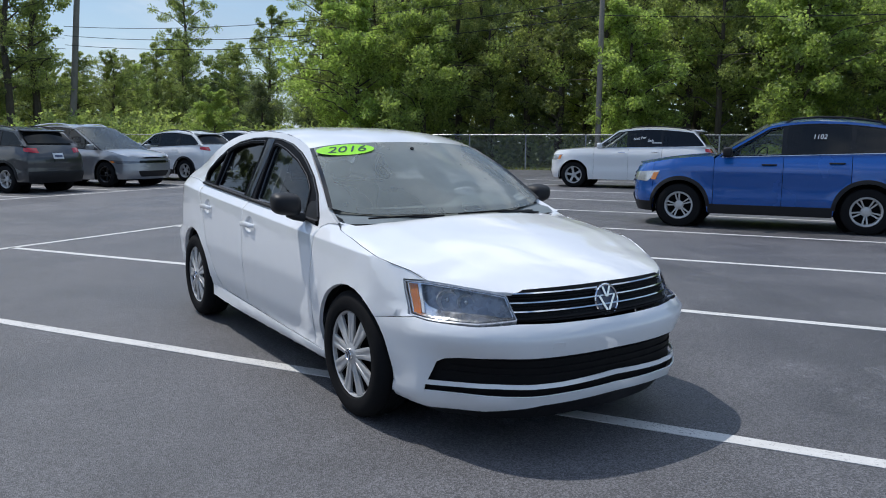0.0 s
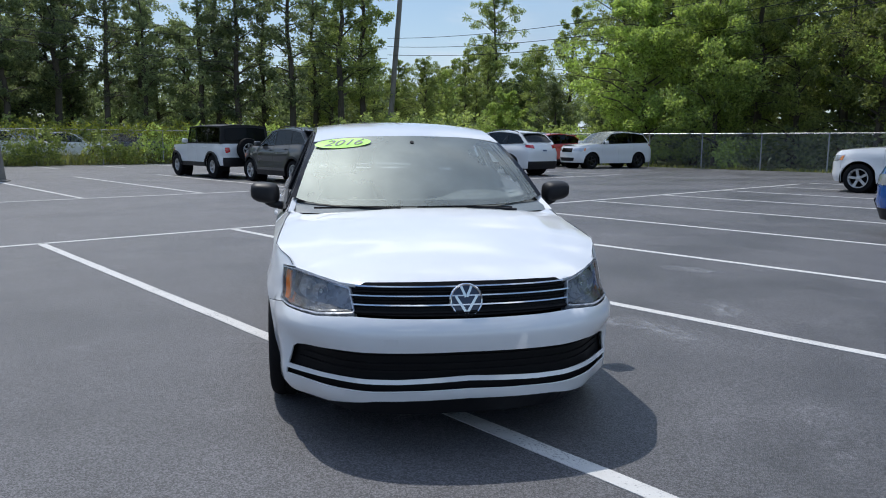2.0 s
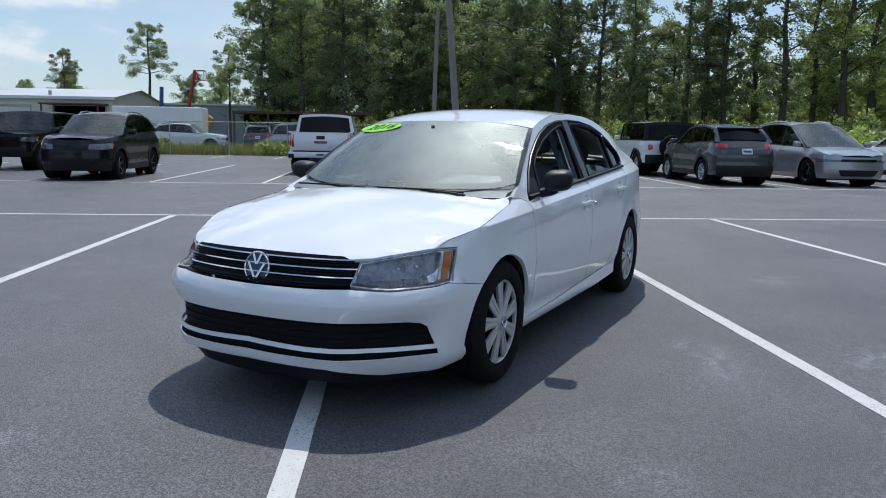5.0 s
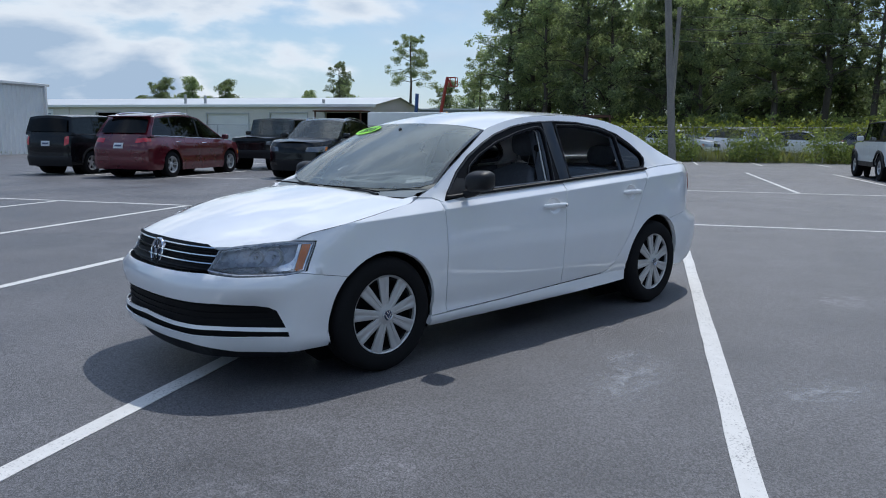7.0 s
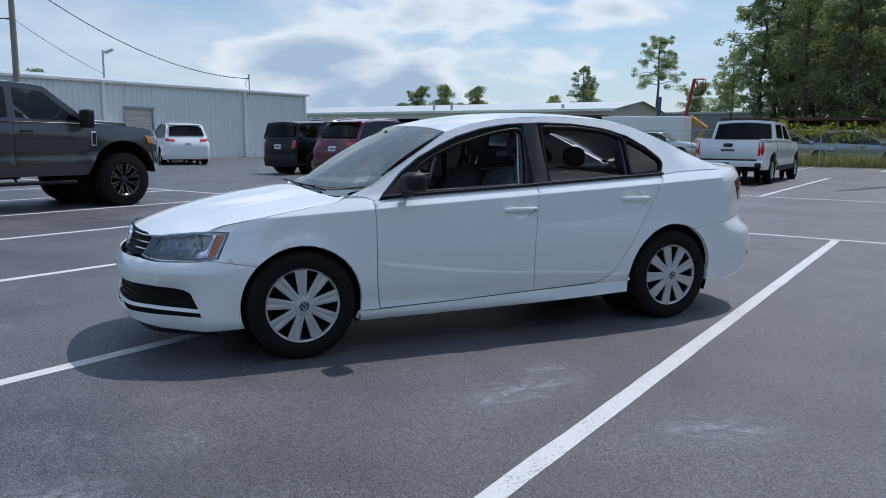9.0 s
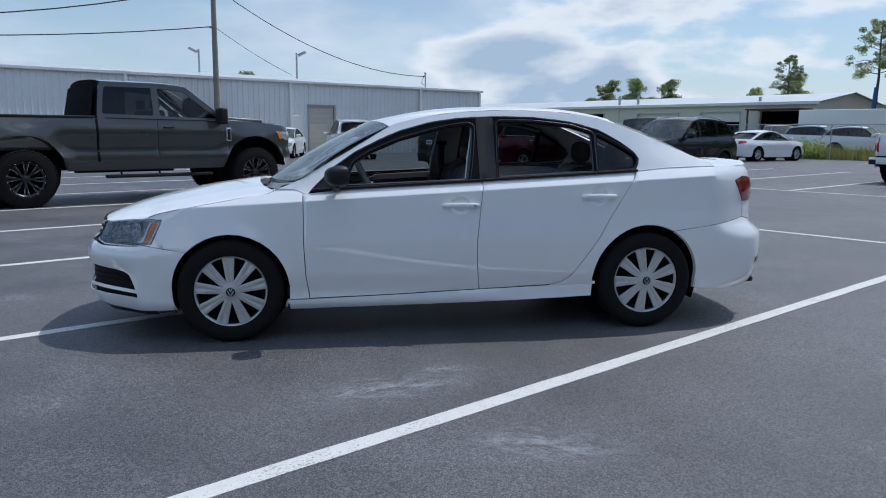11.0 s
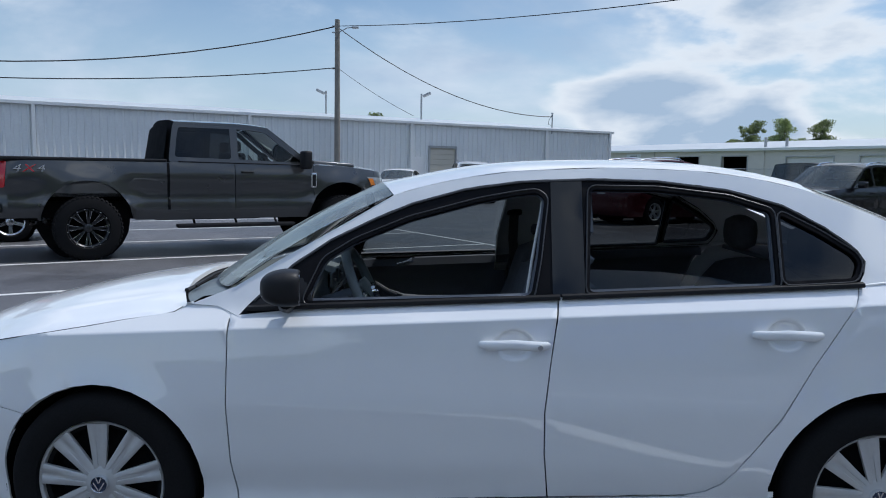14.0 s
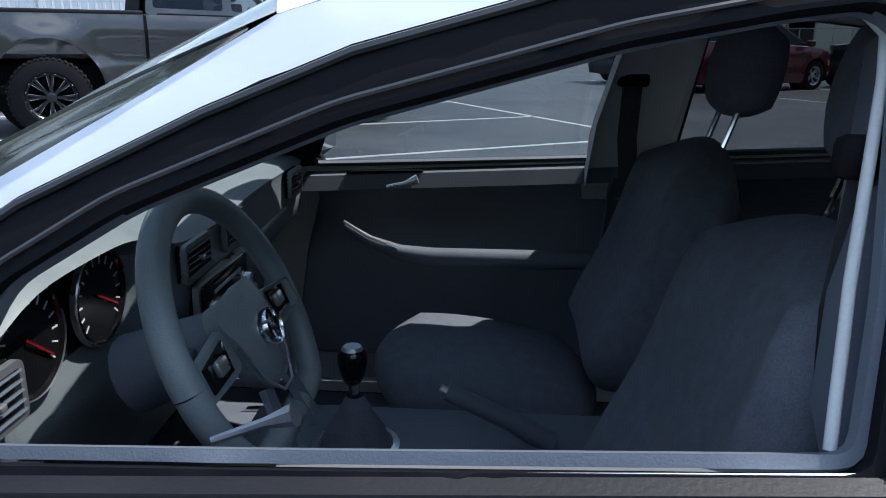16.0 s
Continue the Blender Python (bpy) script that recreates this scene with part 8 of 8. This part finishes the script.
def front_seat(y, back_x, shift):
    s = thing_part = part("seat_cushion", moved(seat_shape(.52, .54, .17, lambda x, a, z: 0, 0), Matrix.Translation((.16 + shift, y, .42)) @ Matrix.Rotation(radians(-8), 4, "Y")), cloth, sedan, "dark grey cloth seat", smooth=True, angle=70)
    back = seat_shape(.50, .17, .62, lambda x, a, z: (.035 * abs(a) ** 3 if x > 0 else 0) - .01 * math.cos(z * 3), 0)
    part("seat_back", moved(back, Matrix.Translation((back_x, y, .50)) @ Matrix.Rotation(radians(-21), 4, "Y")), cloth, s, smooth=True, angle=70)
    top = Vector((back_x - .215, y, 1.055))
    hr = moved(seat_shape(.25, .125, .20, lambda x, a, z: .012 * (1 - a * a) if x > 0 else 0, 0), Matrix.Translation(top + Vector((-.035, 0, .075))) @ Matrix.Rotation(radians(-8), 4, "Y"))
    h = part("headrest", hr, cloth, s, smooth=True, angle=70)
    for dy in (-.06, .06):
        part("headrest_post", rod([top + Vector((.02, dy, -.05)), top + Vector((-.03, dy, .11))], .0065, 8), chrome, h, smooth=True)
    return s


front_seat(.385, -.06, .04)
front_seat(-.385, -.12, .0)
bench = part("rear_bench", moved(seat_shape(1.28, .50, .18, lambda x, a, z: 0, 0), Matrix.Translation((-.83, 0, .40))), cloth, sedan, "dark grey cloth rear bench", smooth=True, angle=70)
part("bench_back", moved(seat_shape(1.28, .16, .60, lambda x, a, z: 0, 0), Matrix.Translation((-1.02, 0, .48)) @ Matrix.Rotation(radians(-24), 4, "Y")), cloth, bench, smooth=True, angle=70)
for y in (-.36, .36):
    part("headrest", moved(seat_shape(.26, .12, .17, lambda x, a, z: 0, 0), Matrix.Translation((-1.27, y, 1.04))), cloth, bench, smooth=True, angle=70)
part("parcel_shelf", box(-1.72, -1.28, -.62, .62, 1.02, 1.04, .005), trim_dark, sedan)

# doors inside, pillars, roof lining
# dark rubber ledge made mid grey: sky reflection is put into its colour
ledge_sky_sheen = mat("ledge_sky_sheen", (0.15, 0.155, 0.165), 0.5, var=0.1, scale=12, fine=300, bump=0.0004)
for side in (1, -1):
    for nm, poly in (("door_card", [(.70, .40), (.62, .90), (.60, .905), (-.20, .950), (-.19, .40)]), ("rear_door_card", [(-.24, .40), (-.25, .953), (-1.18, .998), (-1.05, .60), (-.85, .40)])):
        card = part(nm, panel(poly, lambda x, z: Vector((x, side * (flank(x, max(z, .62)) - .070 - .06 * ease(.80, .72, z)), z)), .05, .03, .008, flip=side > 0), trim_dark, sedan, "black door lining", smooth=True, angle=50)
        ledge = [[(x, side * (flank(x, belt_z(x)) - o), belt_z(x) - .012 - dz) for o, dz in ((.014, .0), (.035, .002), (.060, .006), (.074, .045))] for x in ([.66, .4, .1, -.20] if nm == "door_card" else [-.26, -.6, -.9, -1.2])]
        part("window_ledge", grid_patch(ledge, side > 0), ledge_sky_sheen if side > 0 else trim_dark, card, smooth=True)
    arm = [(.535, .795), (.47, .755), (.39, .725), (.30, .715), (.0, .715), (-.12, .72)]
    part("armrest", rod([(x, side * .650, z) for x, z in arm], [.010, .015, .021, .025, .027, .025], 10), trim_dark, sedan, smooth=True)
    part("armrest_trim", rod([(x, side * .632, z + .016) for x, z in arm[:3]], .004, 6), satin, sedan, smooth=True)
    hd = part("inner_handle", rod([(.42, side * .645, .905), (.37, side * .628, .918), (.338, side * .630, .930)], [.004, .006, .013], 8), satin, sedan, "satin silver inner handle", smooth=True)
    part("handle_recess", panel(rounded([(.55, .895), (.33, .905), (.33, .942), (.54, .935)], .015), lambda x, z: Vector((x, side * (flank(x, z) - .066), z)), .05, .006, .001, flip=side > 0), dark_void, sedan)
    bp = [(-.095, .90), (-.085, 1.0), (-.15, 1.31), (-.33, 1.33), (-.305, 1.0), (-.30, .90)]
    # left lining takes the dark trim: its shade is put into the colour
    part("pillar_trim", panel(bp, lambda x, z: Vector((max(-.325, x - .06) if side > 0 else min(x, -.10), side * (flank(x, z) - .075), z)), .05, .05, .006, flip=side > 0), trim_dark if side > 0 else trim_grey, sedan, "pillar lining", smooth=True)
    part("pillar_base", panel([(-.13, .35), (-.17, .965), (-.345, .975), (-.36, .35)], lambda x, z: Vector((x, side * (flank(x, max(.6, z)) - .115), z)), .06, .04, .006, flip=side > 0), trim_dark, sedan, smooth=True)
    yb = side * (flank(-.2, 1.15) - .09)
    belt_ = [(-.19, yb, 1.19), (-.185, yb - side * .005, 1.05), (-.21, yb - side * .02, .80), (-.24, yb - side * .03, .45)]
    strap = [[tuple(Vector(p) + Vector((dx, 0, 0))) for dx in (-.024, .024)] for p in belt_]
    part("seat_belt", grid_patch(strap, side < 0), seat_cloth, sedan, smooth=True)
    part("belt_guide", moved(box(-.04, .04, -.012, .012, -.02, .02, .01), Matrix.Translation((-.19, yb, 1.195))), dark_void, sedan, smooth=True)
    edge_ = [(.60, 1.075), (.470, 1.158), (.282, 1.236), (.04, 1.303), (-.10, 1.330), (-.30, 1.345), (-.60, 1.345), (-.84, 1.322), (-1.0, 1.285)]
    part("roof_edge_lining", rod([green(-.050, side)(x, z) for x, z in edge_], .013, 8), trim_grey, sedan, "light grey roof edge lining", smooth=True)
    # light grey rod: sunlight on the pillar seal edge is put into its colour
    lip = [(-.128, .975), (-.150, 1.10), (-.185, 1.26), (-.190, 1.30), (-.17, 1.322), (-.12, 1.325)]
    part("window_channel", rod([green(-.045, side)(x, z) for x, z in lip], .0055, 10), trim_grey, sedan, smooth=True)
lining = [[(p[0], p[1] * .94, p[2] - .045) for p in r] for r in rows]
part("roof_lining", grid_patch(lining, True), trim_grey, sedan, "light grey roof lining", smooth=True)
part("rear_view_mirror", moved(box(-.02, .015, -.115, .115, -.033, .033, .018, 3), Matrix.Translation((.50, 0, 1.27)) @ Matrix.Rotation(radians(8), 4, "Z")), black_plastic, sedan, smooth=True)
part("mirror_stalk", rod([(.50, 0, 1.28), (.53, 0, 1.315)], .012, 8), black_plastic, sedan, smooth=True)
for y in (.36, -.36):
    part("sun_visor", moved(box(-.09, .09, -.20, .20, -.008, .008, .006), Matrix.Translation((.25, y, 1.325)) @ Matrix.Rotation(radians(18), 4, "Y")), trim_grey, sedan, smooth=True)

# tunnel, gear lever, brake lever
tun = part("centre_console", box(-.35, .62, -.12, .12, .25, .555, .03), trim_dark, sedan, "black centre console", smooth=True)
part("gear_boot", lathe([(.070, .545), (.055, .59), (.030, .63), (.016, .66)], 20, "z"), cloth, tun, smooth=True, at=Matrix.Translation((.385, .06, 0)))
part("gear_surround", lathe([(.078, .552), (.082, .560), (.070, .564), (.066, .555)], 24, "z"), satin, tun, smooth=True, at=Matrix.Translation((.385, .06, 0)))
part("gear_lever", rod([(.385, .06, .64), (.388, .06, .70)], .009, 10), chrome, tun, smooth=True)
part("gear_knob", lathe([(.014, .685), (.022, .70), (.027, .725), (.026, .742), (.018, .752), (0, .755)], 22, "z"), gloss_black, tun, smooth=True, at=Matrix.Translation((.388, .06, 0)))
part("knob_cap", lathe([(.020, .750), (.016, .756), (0, .758)], 22, "z"), satin, tun, smooth=True, at=Matrix.Translation((.388, .06, 0)))
part("brake_lever", rod([(.02, .02, .555), (.10, .02, .60), (.22, .02, .655)], [.022, .019, .017], 12), trim_dark, tun, smooth=True)
part("brake_button", rod([(.22, .02, .655), (.232, .02, .661)], .009, 8), satin, tun, smooth=True)
part("cabin_floor", box(-1.2, 1.2, -.66, .66, .24, .30, .01), trim_dark, sedan)
part("firewall", box(1.0, 1.06, -.70, .70, .26, .92), dark_void, sedan)
